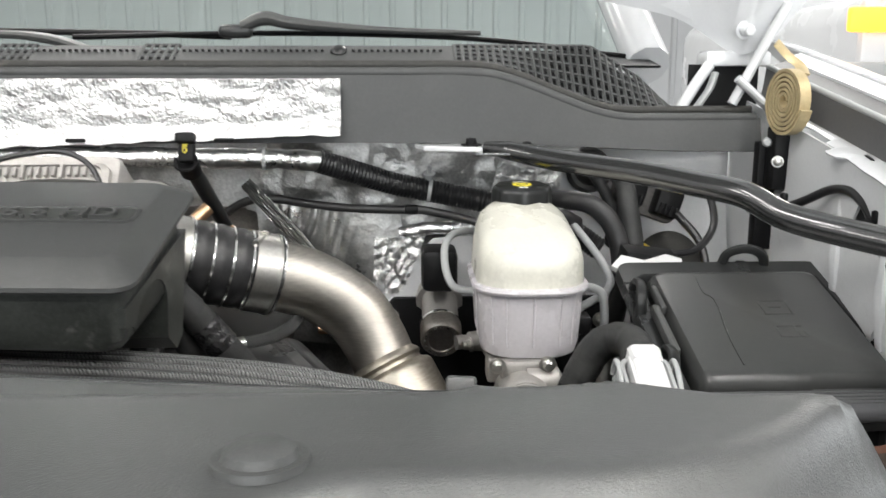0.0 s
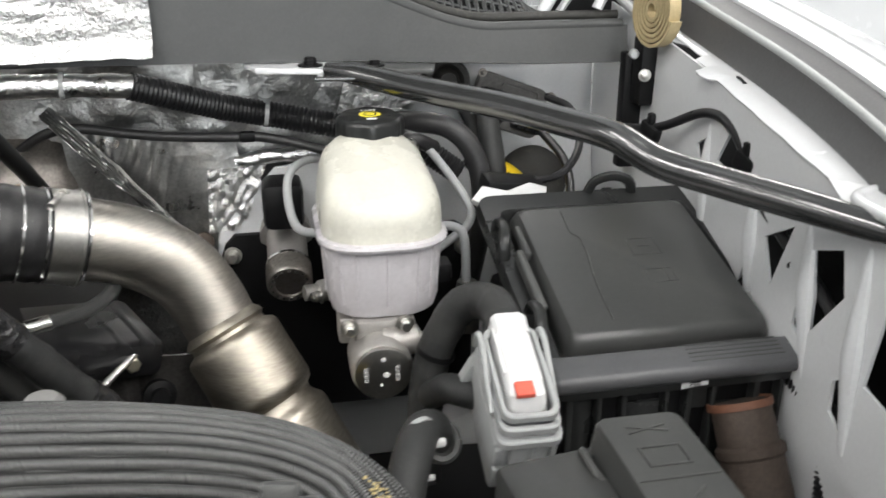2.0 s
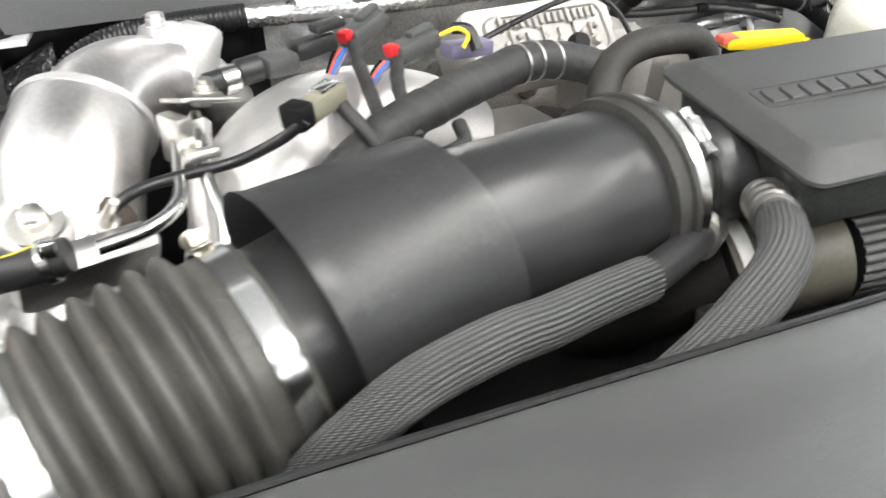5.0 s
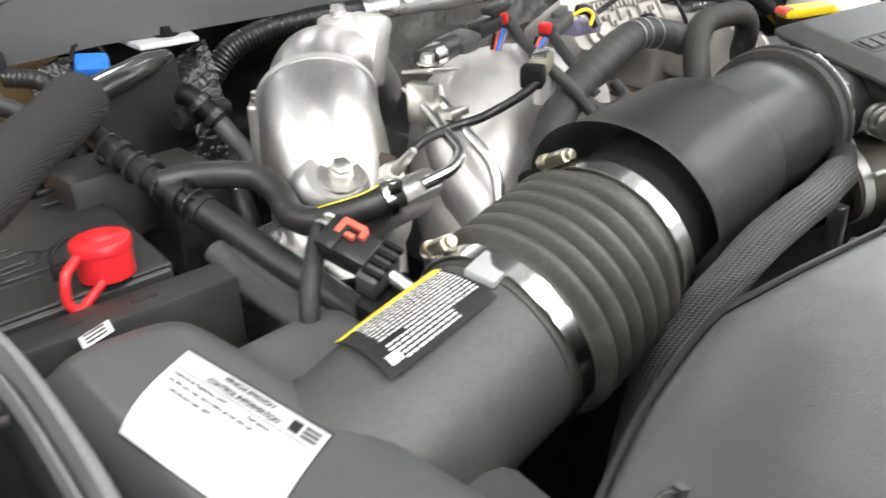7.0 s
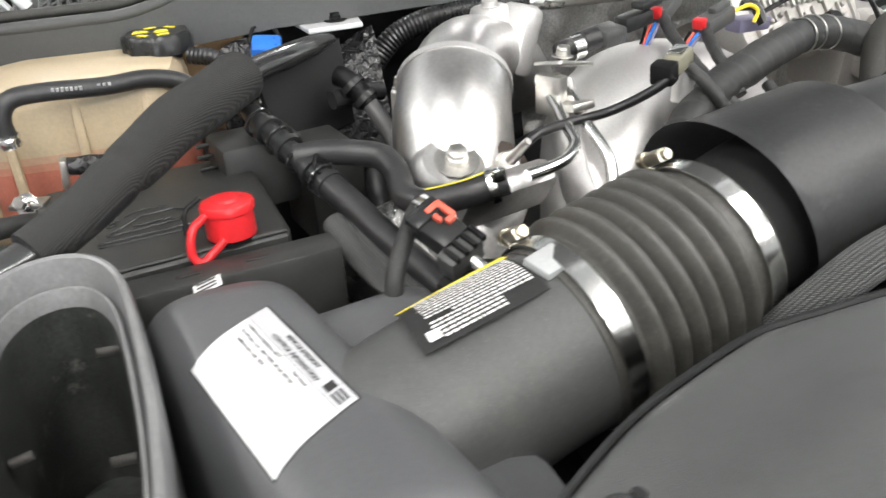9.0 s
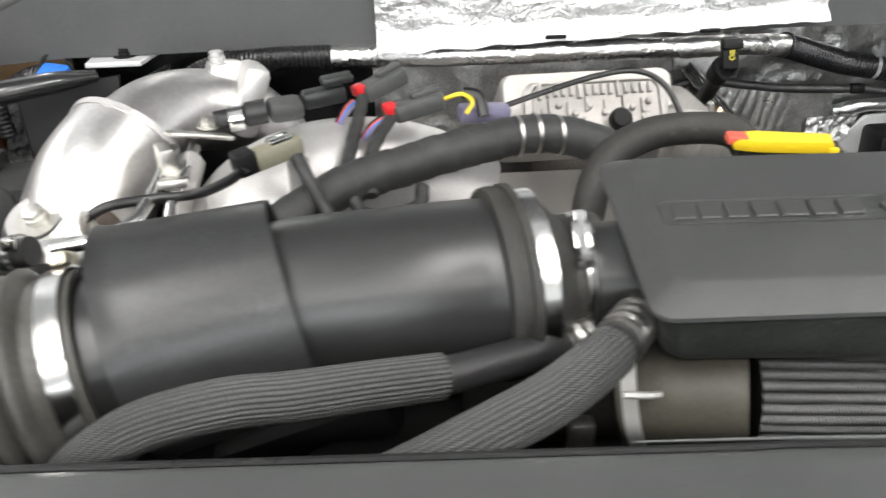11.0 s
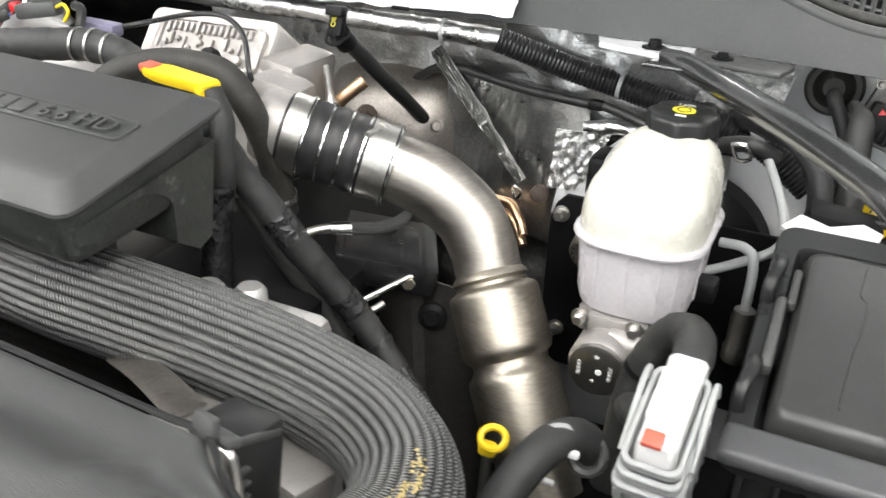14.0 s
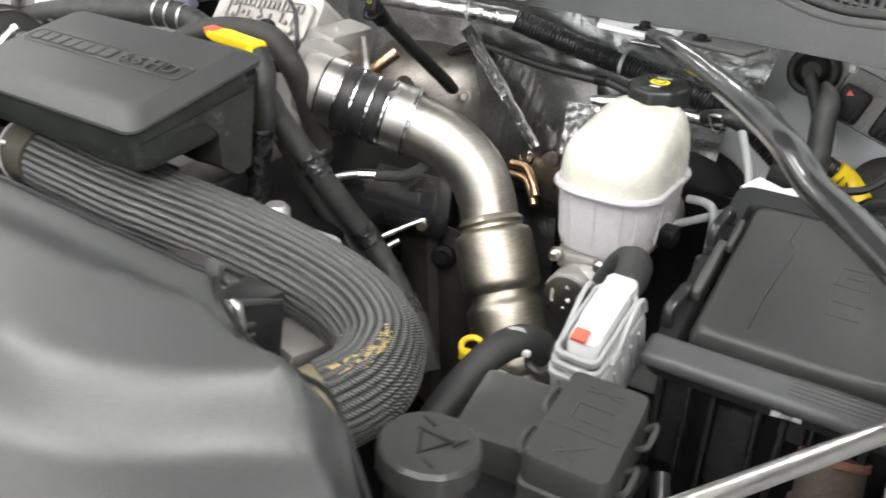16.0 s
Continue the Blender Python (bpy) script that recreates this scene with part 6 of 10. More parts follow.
def fuse_box():
    fb = thing("fuse_box", (0.835, -0.25, 0.9), "black plastic fuse box with a moulded lid", "fuse box")
    m = Matrix.Translation((0.8345, -0.243, 1.1165)) @ rot(16.6, 0, 0).to_4x4()
    bm = bmesh.new()
    o = rounded(0.200, 0.216, 0.012, 4)
    layers(bm, [(scaled(o, 1.03), -0.030), (scaled(o, 1.02), -0.006), (scaled(o, 0.985), 0.004), (scaled(o, 0.95), 0.0085), (scaled(o, 0.90), 0.0095)], m)
    lid = part("lid", bm, "lid", fb, "satin black lid")
    bm = bmesh.new()
    for pts in ([(-0.048, 0.092, 0.0096), (-0.050, 0.055, 0.0096), (-0.043, 0.043, 0.0096), (-0.043, 0.02, 0.0096)], [(-0.043, 0.02, 0.0096), (-0.050, -0.03, 0.0096), (-0.052, -0.085, 0.0096)]):
        tube(bm, [m @ V(*p) for p in pts], 0.0009, 6, n=3)
    part("lid_ridge", bm, "lid", lid)
    bm = bmesh.new()
    for x, y, w, h in ((0.02, 0.035, 0.03, 0.0014), (0.02, 0.008, 0.034, 0.0014), (0.005, 0.022, 0.0014, 0.026), (0.035, 0.022, 0.0014, 0.026), (0.02, 0.022, 0.014, 0.0014), (0.02, -0.016, 0.03, 0.0014), (0.02, -0.036, 0.03, 0.0014),
                       (0.006, -0.026, 0.0014, 0.02), (0.026, -0.026, 0.0014, 0.02), (0.034, -0.03, 0.0014, 0.012)):
        rbox(bm, m @ V(x, y, 0.0096), (w, h, 0.0009), 0.0003, m.to_3x3())
    part("moulded_symbol", bm, "lid", lid)
    # Rim: a thick frame with a proud front handle.
    bm = bmesh.new()
    r = rounded(0.262, 0.305, 0.018, 4)
    i = rounded(0.214, 0.236, 0.012, 4)
    rings = []
    for outline, z in ((scaled(r, 0.985), -0.022), (r, -0.020), (r, -0.012), (scaled(r, 0.985), -0.004), (scaled(i, 1.03), -0.004), (i, -0.010), (i, -0.05)):
        rings.append([bm.verts.new(m @ V(x, y, z)) for x, y in outline])
    skin(bm, rings, False)
    part("rim", bm, "plastic_smooth", fb)
    bm = bmesh.new()
    rbox(bm, m @ V(0, -0.140, 0.000), (0.262, 0.036, 0.018), 0.007, m.to_3x3(), 3)
    hand = part("front_rail", bm, "box_grey", fb, "rounded black front rail")
    bm = bmesh.new()
    for k in range(5):
        rbox(bm, m @ V(0.045, -0.146 + 0.005 * k, 0.0092), (0.09, 0.0012, 0.0006), 0, m.to_3x3())
    part("grip_relief", bm, "plastic", hand)
    for x, y, turn in ((-0.121, 0.06, 0), (-0.121, -0.075, 0), (0.121, 0.03, 180), (0.121, -0.08, 180), (0.03, 0.147, 90)):
        bm = bmesh.new()
        pts = [V(0, -0.024, -0.035), V(-0.004, -0.026, -0.005), V(-0.004, -0.018, 0.012), V(0, 0, 0.016), V(0, 0.02, 0.010), V(0, 0.026, -0.004)]
        tube(bm, [m @ (V(x, y, 0) + rot(0, 0, turn) @ p) for p in pts], 0.0045, 8, flat=1.4)
        for k in range(2):
            rbox(bm, m @ V(x, y - 0.006 + 0.012 * k, -0.012), (0.012, 0.006, 0.014), 0.001, m.to_3x3())
        part("latch", bm, "plastic_smooth", fb)
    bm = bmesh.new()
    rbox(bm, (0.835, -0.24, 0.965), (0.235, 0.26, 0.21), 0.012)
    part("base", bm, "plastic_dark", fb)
    # Recessed pockets and tall ribs below the rail.
    for k, (x, w, z0, z1) in enumerate(((0.724, 0.006, 0.95, 1.072), (0.752, 0.004, 0.95, 1.058), (0.775, 0.005, 0.93, 1.066), (0.816, 0.004, 0.93, 1.06), (0.838, 0.005, 0.95, 1.07), (0.862, 0.004, 0.96, 1.055), (0.905, 0.006, 0.95, 1.07), (0.93, 0.004, 0.95, 1.06))):
        bm = bmesh.new()
        rbox(bm, (x, -0.374, (z0 + z1) / 2), (w, 0.016, z1 - z0), 0.001)
        part("base_rib", bm, "plastic_smooth", fb)
    for x, w, z0, z1, dy in ((0.796, 0.034, 0.95, 1.04, 0.0), (0.738, 0.022, 0.95, 1.05, 0.004), (0.885, 0.036, 0.94, 1.03, 0.002), (0.849, 0.016, 1.03, 1.068, -0.004)):
        bm = bmesh.new()
        rbox(bm, (x, -0.372 + dy, (z0 + z1) / 2), (w, 0.006, z1 - z0), 0.002)
        part("pocket_wall", bm, "plastic_smooth", fb)
    bm = bmesh.new()
    rbox(bm, m @ V(-0.112, -0.015, 0.004), (0.010, 0.09, 0.014), 0.004, m.to_3x3())
    rbox(bm, m @ V(-0.104, 0.045, 0.006), (0.008, 0.05, 0.012), 0.004, m.to_3x3())
    part("side_bar", bm, "plastic", fb)
    tag = thing("wiring_tag", (0.84, -0.395, 1.06), "small white paper tag on the wiring", "tag")
    bm = bmesh.new()
    grid(bm, lambda u, v: V(0.826 + 0.026 * u, -0.3865 + 0.001 * math.sin(3 * u), 1.056 + 0.008 * v + 0.002 * u), 6, 2, 0.0006)
    part("paper", bm, "paper", tag)
    part("print", letters("CNS", 0.0055, Matrix.Translation((0.839, -0.3875, 1.0595)) @ rot(90, -6, 0).to_4x4(), 0.0002), "ink", tag)
    can = thing("brown_canister", (0.87, -0.40, 0.95), "dusty brown-black canister under the fuse box", "canister")
    bm = bmesh.new()
    lathe(bm, (0.885, -0.39, 1.035), (0.1, -0.55, -1), [(-0.004, 0.012), (-0.004, 0.024), (0.004, 0.027), (0.034, 0.0275), (0.037, 0.031), (0.044, 0.031), (0.047, 0.0285), (0.16, 0.029)], 28)
    part("body", bm, "iron", can)
    bm = bmesh.new()
    band(bm, (0.885, -0.388, 1.036), (0.1, -0.55, -1), 0.0275, 0.007, 0.0022, 28)
    part("seal_ring", bm, "rust", can, "faded orange seal")
    con = thing("corrugated_conduit", (0.93, -0.43, 0.95), "black corrugated cable conduit beside the fuse box", "conduit")
    bm = bmesh.new()
    tube(bm, [(0.945, -0.36, 1.06), (0.95, -0.42, 1.03), (0.945, -0.45, 0.97), (0.93, -0.46, 0.90)], 0.013, 14, step=0.0009, shape=corrugated(0.0054, 0.10))
    part("tube", bm, "conduit", con)


fuse_box()


def right_connectors():
    c = thing("harness_connector", (0.664, -0.41, 1.03), "white and grey wiring connector with a red lock tab", "connector")
    m = Matrix.Translation((0.6635, -0.402, 1.108)) @ rot(20, 0, -2).to_4x4()
    ow = rounded(0.031, 0.092, 0.006, 4)
    bm = bmesh.new()
    layers(bm, [(scaled(ow, 1.05), -0.014), (scaled(ow, 1.0), 0.002), (scaled(ow, 0.92), 0.010), (scaled(ow, 0.72), 0.0135), (scaled(ow, 0.4), 0.0145)], m @ Matrix.Translation((0.003, -0.001, 0)))
    part("cover", bm, "white_plastic", c, "white plastic cover")
    bm = bmesh.new()
    prism(bm, [(-0.0145, 0.026), (0.0145, 0.026), (0.0155, 0.044), (0.012, 0.048), (-0.012, 0.048), (-0.0155, 0.044)], -0.004, 0.0150, 0.003, m @ Matrix.Translation((0.004, -0.003, 0)))
    part("rear_hood", bm, "white_plastic", c)
    for x, y in ((-0.011, 0.006), (0.0165, -0.004)):
        bm = bmesh.new()
        rbox(bm, m @ V(x, y, 0.008), (0.003, 0.05, 0.007), 0.001, m.to_3x3())
        part("cover_rib", bm, "white_plastic", c)
    bm = bmesh.new()
    rbox(bm, m @ V(0.0, -0.039, 0.0135), (0.015, 0.014, 0.005), 0.001, m.to_3x3())
    part("lock_tab", bm, "red_pale", c, "faded red lock tab")
    # Stepped grey collars, each an open ring round the cover.
    for k in range(3):
        w, h = 0.046 + 0.004 * k, 0.096 + 0.006 * k
        o1, o0 = rounded(w, h, 0.010, 4), rounded(w - 0.008, h - 0.010, 0.008, 4)
        z = 0.006 - 0.011 * k
        bm = bmesh.new()
        mk = m @ Matrix.Translation((0.003, -0.012 - 0.001 * k, 0))
        rings = [[bm.verts.new(mk @ V(x, y, zz)) for x, y in oo] for oo, zz in ((o0, z - 0.007), (o1, z - 0.007), (o1, z - 0.001), (scaled(o1, 0.98), z), (scaled(o0, 1.03), z), (o0, z - 0.001))]
        rings.append(rings[0])
        skin(bm, rings, False)
        part("collar", bm, "grey_plastic", c)
    bm = bmesh.new()
    rbox(bm, m @ V(0.002, -0.008, -0.058), (0.052, 0.100, 0.060), 0.003, m.to_3x3())
    part("socket", bm, "grey_plastic", c, "light grey socket")
    for x, w in ((-0.019, 0.008), (-0.004, 0.014), (0.014, 0.010), (0.025, 0.005)):
        for z in (-0.042, -0.066):
            bm = bmesh.new()
            rbox(bm, m @ V(x, -0.0585, z), (w, 0.006, 0.019), 0.001, m.to_3x3())
            part("socket_key", bm, "grey_plastic", c)
    for k in range(5):
        bm = bmesh.new()
        rbox(bm, m @ V(0.0285, -0.046 + 0.018 * k, -0.054), (0.003, 0.004, 0.046), 0.0008, m.to_3x3() @ rot(12, 0, 0))
        part("socket_rib", bm, "grey_plastic", c)
    for e in (-1, 1):
        bm = bmesh.new()
        x = 0.003 + e * 0.0265
        tube(bm, [m @ V(x, -0.040, -0.012), m @ V(x, -0.012, 0.0), m @ V(x, 0.014, 0.010), m @ V(x, 0.030, 0.006), m @ V(x, 0.034, -0.012)], 0.0026, 8)
        lathe(bm, m @ V(x - e * 0.002, -0.010, -0.010), m.to_3x3() @ V(e, 0, 0), [(0, 0.009), (0.003, 0.009), (0.004, 0.007), (0.004, 0.003)], 18)
        part("lever", bm, "grey_plastic", c)
    bm = bmesh.new()
    rbox(bm, (0.672, -0.435, 1.025), (0.04, 0.04, 0.03), 0.004)
    part("foot", bm, "grey_plastic", c)
    con = thing("harness_conduit", (0.62, -0.37, 1.0), "black taped harness arching into the connector", "harness")
    bm = bmesh.new()
    tube(bm, [(0.667, -0.362, 1.116), (0.668, -0.336, 1.127), (0.660, -0.310, 1.124), (0.642, -0.293, 1.110), (0.628, -0.286, 1.08), (0.617, -0.283, 1.045), (0.612, -0.285, 1.0), (0.608, -0.30, 0.93)], 0.0168, 18, step=0.0025, shape=lambda q, t: 1 + 0.025 * math.sin(q * 95 + t) + 0.05 * ((q * 46 + t / 6.2832) % 1))
    part("tube", bm, "tape", con)
    bm = bmesh.new()
    tube(bm, [(0.616, -0.292, 1.02), (0.622, -0.325, 1.045), (0.634, -0.348, 1.055), (0.655, -0.356, 1.05)], 0.014, 16, step=0.003, shape=lambda q, t: 1 + 0.03 * math.sin(q * 120 + t))
    part("branch", bm, "tape", con)
    bm = bmesh.new()
    band(bm, (0.6225, -0.2845, 1.062), (-0.3, 0.05, -0.95), 0.0175, 0.005, 0.0014, 24)
    part("cable_tie", bm, "plastic_dark", con)
    bm = bmesh.new()
    rbox(bm, (0.636, -0.348, 1.068), (0.008, 0.014, 0.044), 0.002, rot(18, 22, 0))
    part("tie_strip", bm, "grey_plastic", con, "pale grey tie strip")
    # Small relay housing with moulded symbols.
    r = thing("relay_box", (0.70, -0.57, 1.03), "small black relay box with moulded symbols on its lid", "relay box")
    m = Matrix.Translation((0.723, -0.566, 1.100)) @ rot(7, 3, 4).to_4x4()
    bm = bmesh.new()
    o = rounded(0.066, 0.108, 0.008, 4)
    layers(bm, [(scaled(o, 1.04), -0.05), (scaled(o, 1.04), -0.012), (scaled(o, 1.0), -0.010), (scaled(o, 0.99), 0.012), (scaled(o, 0.95), 0.016)], m)
    lid = part("lid", bm, "lid", r)
    for x, y, w, h, a in ((0, 0.036, 0.030, 0.0016, 12), (0, 0.036, 0.030, 0.0016, -14), (0, 0.0, 0.030, 0.0016, 0), (0, 0.018, 0.030, 0.0016, 0), (-0.0148, 0.009, 0.0016, 0.02, 0), (0.0148, 0.009, 0.0016, 0.02, 0),
                       (0, -0.012, 0.058, 0.0016, 0), (0, -0.03, 0.03, 0.002, 35), (-0.004, -0.036, 0.018, 0.002, -40)):
        bm = bmesh.new()
        rbox(bm, m @ V(x, y, 0.0163), (w, h, 0.0014), 0.0003, m.to_3x3() @ rot(0, 0, a))
        part("moulded_line", bm, "lid", lid)
    for s in (-1, 1):
        for y in (-0.02, 0.03):
            bm = bmesh.new()
            tube(bm, [m @ V(s * 0.034, y - 0.012, -0.01), m @ V(s * 0.042, y - 0.012, -0.002), m @ V(s * 0.042, y + 0.012, -0.002), m @ V(s * 0.034, y + 0.012, -0.01)], 0.0025, 6)
            part("latch", bm, "plastic", r)
    bm = bmesh.new()
    rbox(bm, (0.655, -0.562, 1.075), (0.07, 0.085, 0.05), 0.008, rot(6, 0, 8))
    part("side_housing", bm, "lid", r)
    bm = bmesh.new()
    rbox(bm, (0.70, -0.575, 1.03), (0.13, 0.12, 0.06), 0.008)
    part("base", bm, "plastic_dark", r)
    w = thing("washer_filler_cap", (0.672, -0.712, 1.13), "round black fluid filler cap with a moulded triangle", "filler cap")
    bm = bmesh.new()
    c0 = V(0.674, -0.716, 1.155)
    lathe(bm, c0, (0.05, 0.05, 1), [(-0.05, 0.024), (0, 0.026), (0.001, 0.0325), (0.016, 0.0325), (0.019, 0.030), (0.019, 0.004)], 48, lobes=16, depth=0.012)
    lid = part("cap", bm, "lid", w)
    bm = bmesh.new()
    for k in range(3):
        a = radians(90 + 120 * k)
        rbox(bm, c0 + V(0.001 + 0.0065 * math.cos(a), 0.001 + 0.0065 * math.sin(a), 0.0195), (0.026, 0.0018, 0.0016), 0.0004, rot(0, 0, 120 * k))
    for k in range(4):
        a = radians(90 * k + 30)
        rbox(bm, c0 + V(0.020 * math.cos(a), 0.020 * math.sin(a), 0.0193), (0.012, 0.0018, 0.0016), 0.0004, rot(0, 0, 90 * k + 70))
    part("moulded_triangle", bm, "plastic_smooth", lid)
    # Coolant hose elbow with a spring clip, and the oil dipstick's yellow loop.
    h = thing("coolant_hose", (0.56, -0.45, 1.0), "black rubber coolant hose with a pale clip", "hose")
    bm = bmesh.new()
    tube(bm, [(0.606, -0.378, 1.025), (0.599, -0.390, 1.046), (0.586, -0.410, 1.056), (0.572, -0.442, 1.050), (0.557, -0.485, 1.022), (0.546, -0.56, 0.975)], 0.0162, 20)
    part("tube", bm, "tape", h)
    bm = bmesh.new()
    band(bm, (0.584, -0.414, 1.0555), (0.45, -0.85, -0.1), 0.0166, 0.005, 0.0012, 24)
    part("clip", bm, "grey_plastic", h, "pale plastic clip")
    bm = bmesh.new()
    ring = [V(0.606 + 0.013 * math.cos(a), -0.392 + 0.008 * math.sin(a), 1.034 + 0.012 * math.sin(a)) for a in np.linspace(0, 2 * math.pi, 21)]
    tube(bm, ring, 0.0048, 8, n=2, caps=False, flat=1.8)
    part("bracket_ring", bm, "plastic", h, "flat black hose bracket")
    bm = bmesh.new()
    rbox(bm, (0.600, -0.420, 1.052), (0.010, 0.006, 0.007), 0.002)
    rbox(bm, (0.586, -0.440, 1.034), (0.012, 0.005, 0.004), 0.0015)
    part("pale_tab", bm, "white_plastic", h, "pale plastic tab")
    y = thing("dipstick_handle", (0.512, -0.37, 0.98), "yellow plastic dipstick loop deep in the bay", "dipstick")
    bm = bmesh.new()
    ring = [V(0.512 + 0.012 * math.cos(a), -0.37 + 0.009 * math.sin(a), 1.0 + 0.006 * math.sin(a)) for a in np.linspace(0, 2 * math.pi, 17)]
    tube(bm, ring, 0.0036, 8, n=2, caps=False)
    rbox(bm, (0.508, -0.372, 0.988), (0.018, 0.012, 0.014), 0.004)
    part("loop", bm, "yellow", y)
    bm = bmesh.new()
    tube(bm, [(0.508, -0.372, 0.985), (0.50, -0.36, 0.9), (0.48, -0.33, 0.8)], 0.005, 8)
    part("tube", bm, "zinc", y)
    rod = thing("chrome_brace_rod", (0.87, -0.56, 1.1), "polished steel brace rod", "rod")
    bm = bmesh.new()
    tube(bm, [(0.80, -0.735, 1.188), (0.8305, -0.686, 1.188), (0.908, -0.560, 1.188), (0.935, -0.516, 1.186)], 0.0068, 14)
    part("bar", bm, "zinc", rod)
    v = thing("vacuum_line", (0.78, -0.57, 1.02), "black braided line with a steel ferrule", "hose")
    bm = bmesh.new()
    tube(bm, [(0.775, -0.535, 1.07), (0.79, -0.57, 1.045), (0.81, -0.62, 1.02)], 0.008, 12)
    part("tube", bm, "conduit", v)
    bm = bmesh.new()
    tube(bm, [(0.795, -0.585, 1.038), (0.815, -0.635, 1.01)], 0.0095, 14)
    part("ferrule", bm, "clamp", v)


right_connectors()

BAR_LEFT = [(-0.530, -0.030, 1.284), (-0.56, -0.062, 1.287), (-0.60, -0.100, 1.288), (-0.652, -0.146, 1.287), (-0.72, -0.229, 1.280), (-0.772, -0.293, 1.266), (-0.806, -0.325, 1.252), (-0.852, -0.355, 1.236), (-0.895, -0.374, 1.228), (-0.96, -0.395, 1.215)]
BAR = [(0.548, -0.030, 1.294), (0.575, -0.050, 1.291), (0.625, -0.095, 1.284), (0.70, -0.190, 1.279), (0.745, -0.250, 1.274), (0.78, -0.302, 1.269), (0.81, -0.333, 1.252), (0.85, -0.374, 1.243), (0.895, -0.437, 1.237), (0.945, -0.506, 1.229)]


def braces():
    for s in (1, -1):
        b = thing("brace_bar", (s * 0.74, -0.2, 1.25), "black painted tubular brace from cowl to wing" if s > 0 else "black brace bar wrapped in a knitted foam sleeve", "brace bar", "cowl braces")
        bm = bmesh.new()
        tube(bm, BAR if s > 0 else BAR_LEFT, [0.008, 0.0135, 0.015, 0.015, 0.015, 0.015, 0.015, 0.015, 0.0145, 0.011], 20, n=8, flat=0.9)
        part("bar", bm, "bar_black", b)
        bm = bmesh.new()
        prism(bm, [(-0.03, -0.02), (0.03, -0.025), (0.045, 0.0), (0.02, 0.03), (-0.02, 0.028)], -0.002, 0.002, 0.001, Matrix.Translation((s * 0.562, -0.044, 1.2875)))
        if s > 0:
            part("flattened_end", bm, "bar_black", b)
        if s < 0:
            bm = bmesh.new()
            pts = BAR_LEFT[3:8]
            tube(bm, pts, [0.0262, 0.0255, 0.0225, 0.0200, 0.0188], 24, n=8, shape=lambda q, a: 1 + 0.03 * math.sin(q * 60 + a) - 0.14 * math.exp(-((q - 0.20) / 0.006) ** 2))
            part("foam_sleeve", bm, "knit", b, "charcoal knitted foam sleeve")
        p = thing("cowl_mount_plate", (s * 0.523, 0.0, 1.29), "white painted mounting plate with a dark bolt", "mounting plate", "cowl mount plates")
        bm = bmesh.new()
        prism(bm, [(-0.075, 0.03), (-0.062, -0.012), (0.012, -0.034), (0.036, -0.034), (0.042, 0.0), (0.040, 0.03)] if s > 0 else [(0.045, 0.03), (0.036, -0.034), (-0.030, -0.034), (-0.036, 0.03)],
              -0.003, 0.003, 0.001, Matrix.Translation((s * 0.531, 0.003, 1.2905)) if s > 0 else Matrix.Translation((-0.518, 0.028, 1.2905)))
        part("plate", bm, "white", p)
        part("bolt", bolt_bm((0.531, -0.004, 1.294) if s > 0 else (-0.508, 0.023, 1.294), (0, 0, 1), 0.0075, 0.006, 1.9), "plastic_dark", p)
        if s < 0:
            continue
        bm = bmesh.new()
        rbox(bm, (s * 0.625, -0.002, 1.288), (0.10, 0.05, 0.006), 0.002, rot(0, 0, -s * 12))
        part("dark_tongue", bm, "plastic", p)
        part("bolt", bolt_bm((s * 0.605, -0.003, 1.292), (0, 0, 1), 0.0065, 0.004, 1.8), "plastic_dark", p)


braces()


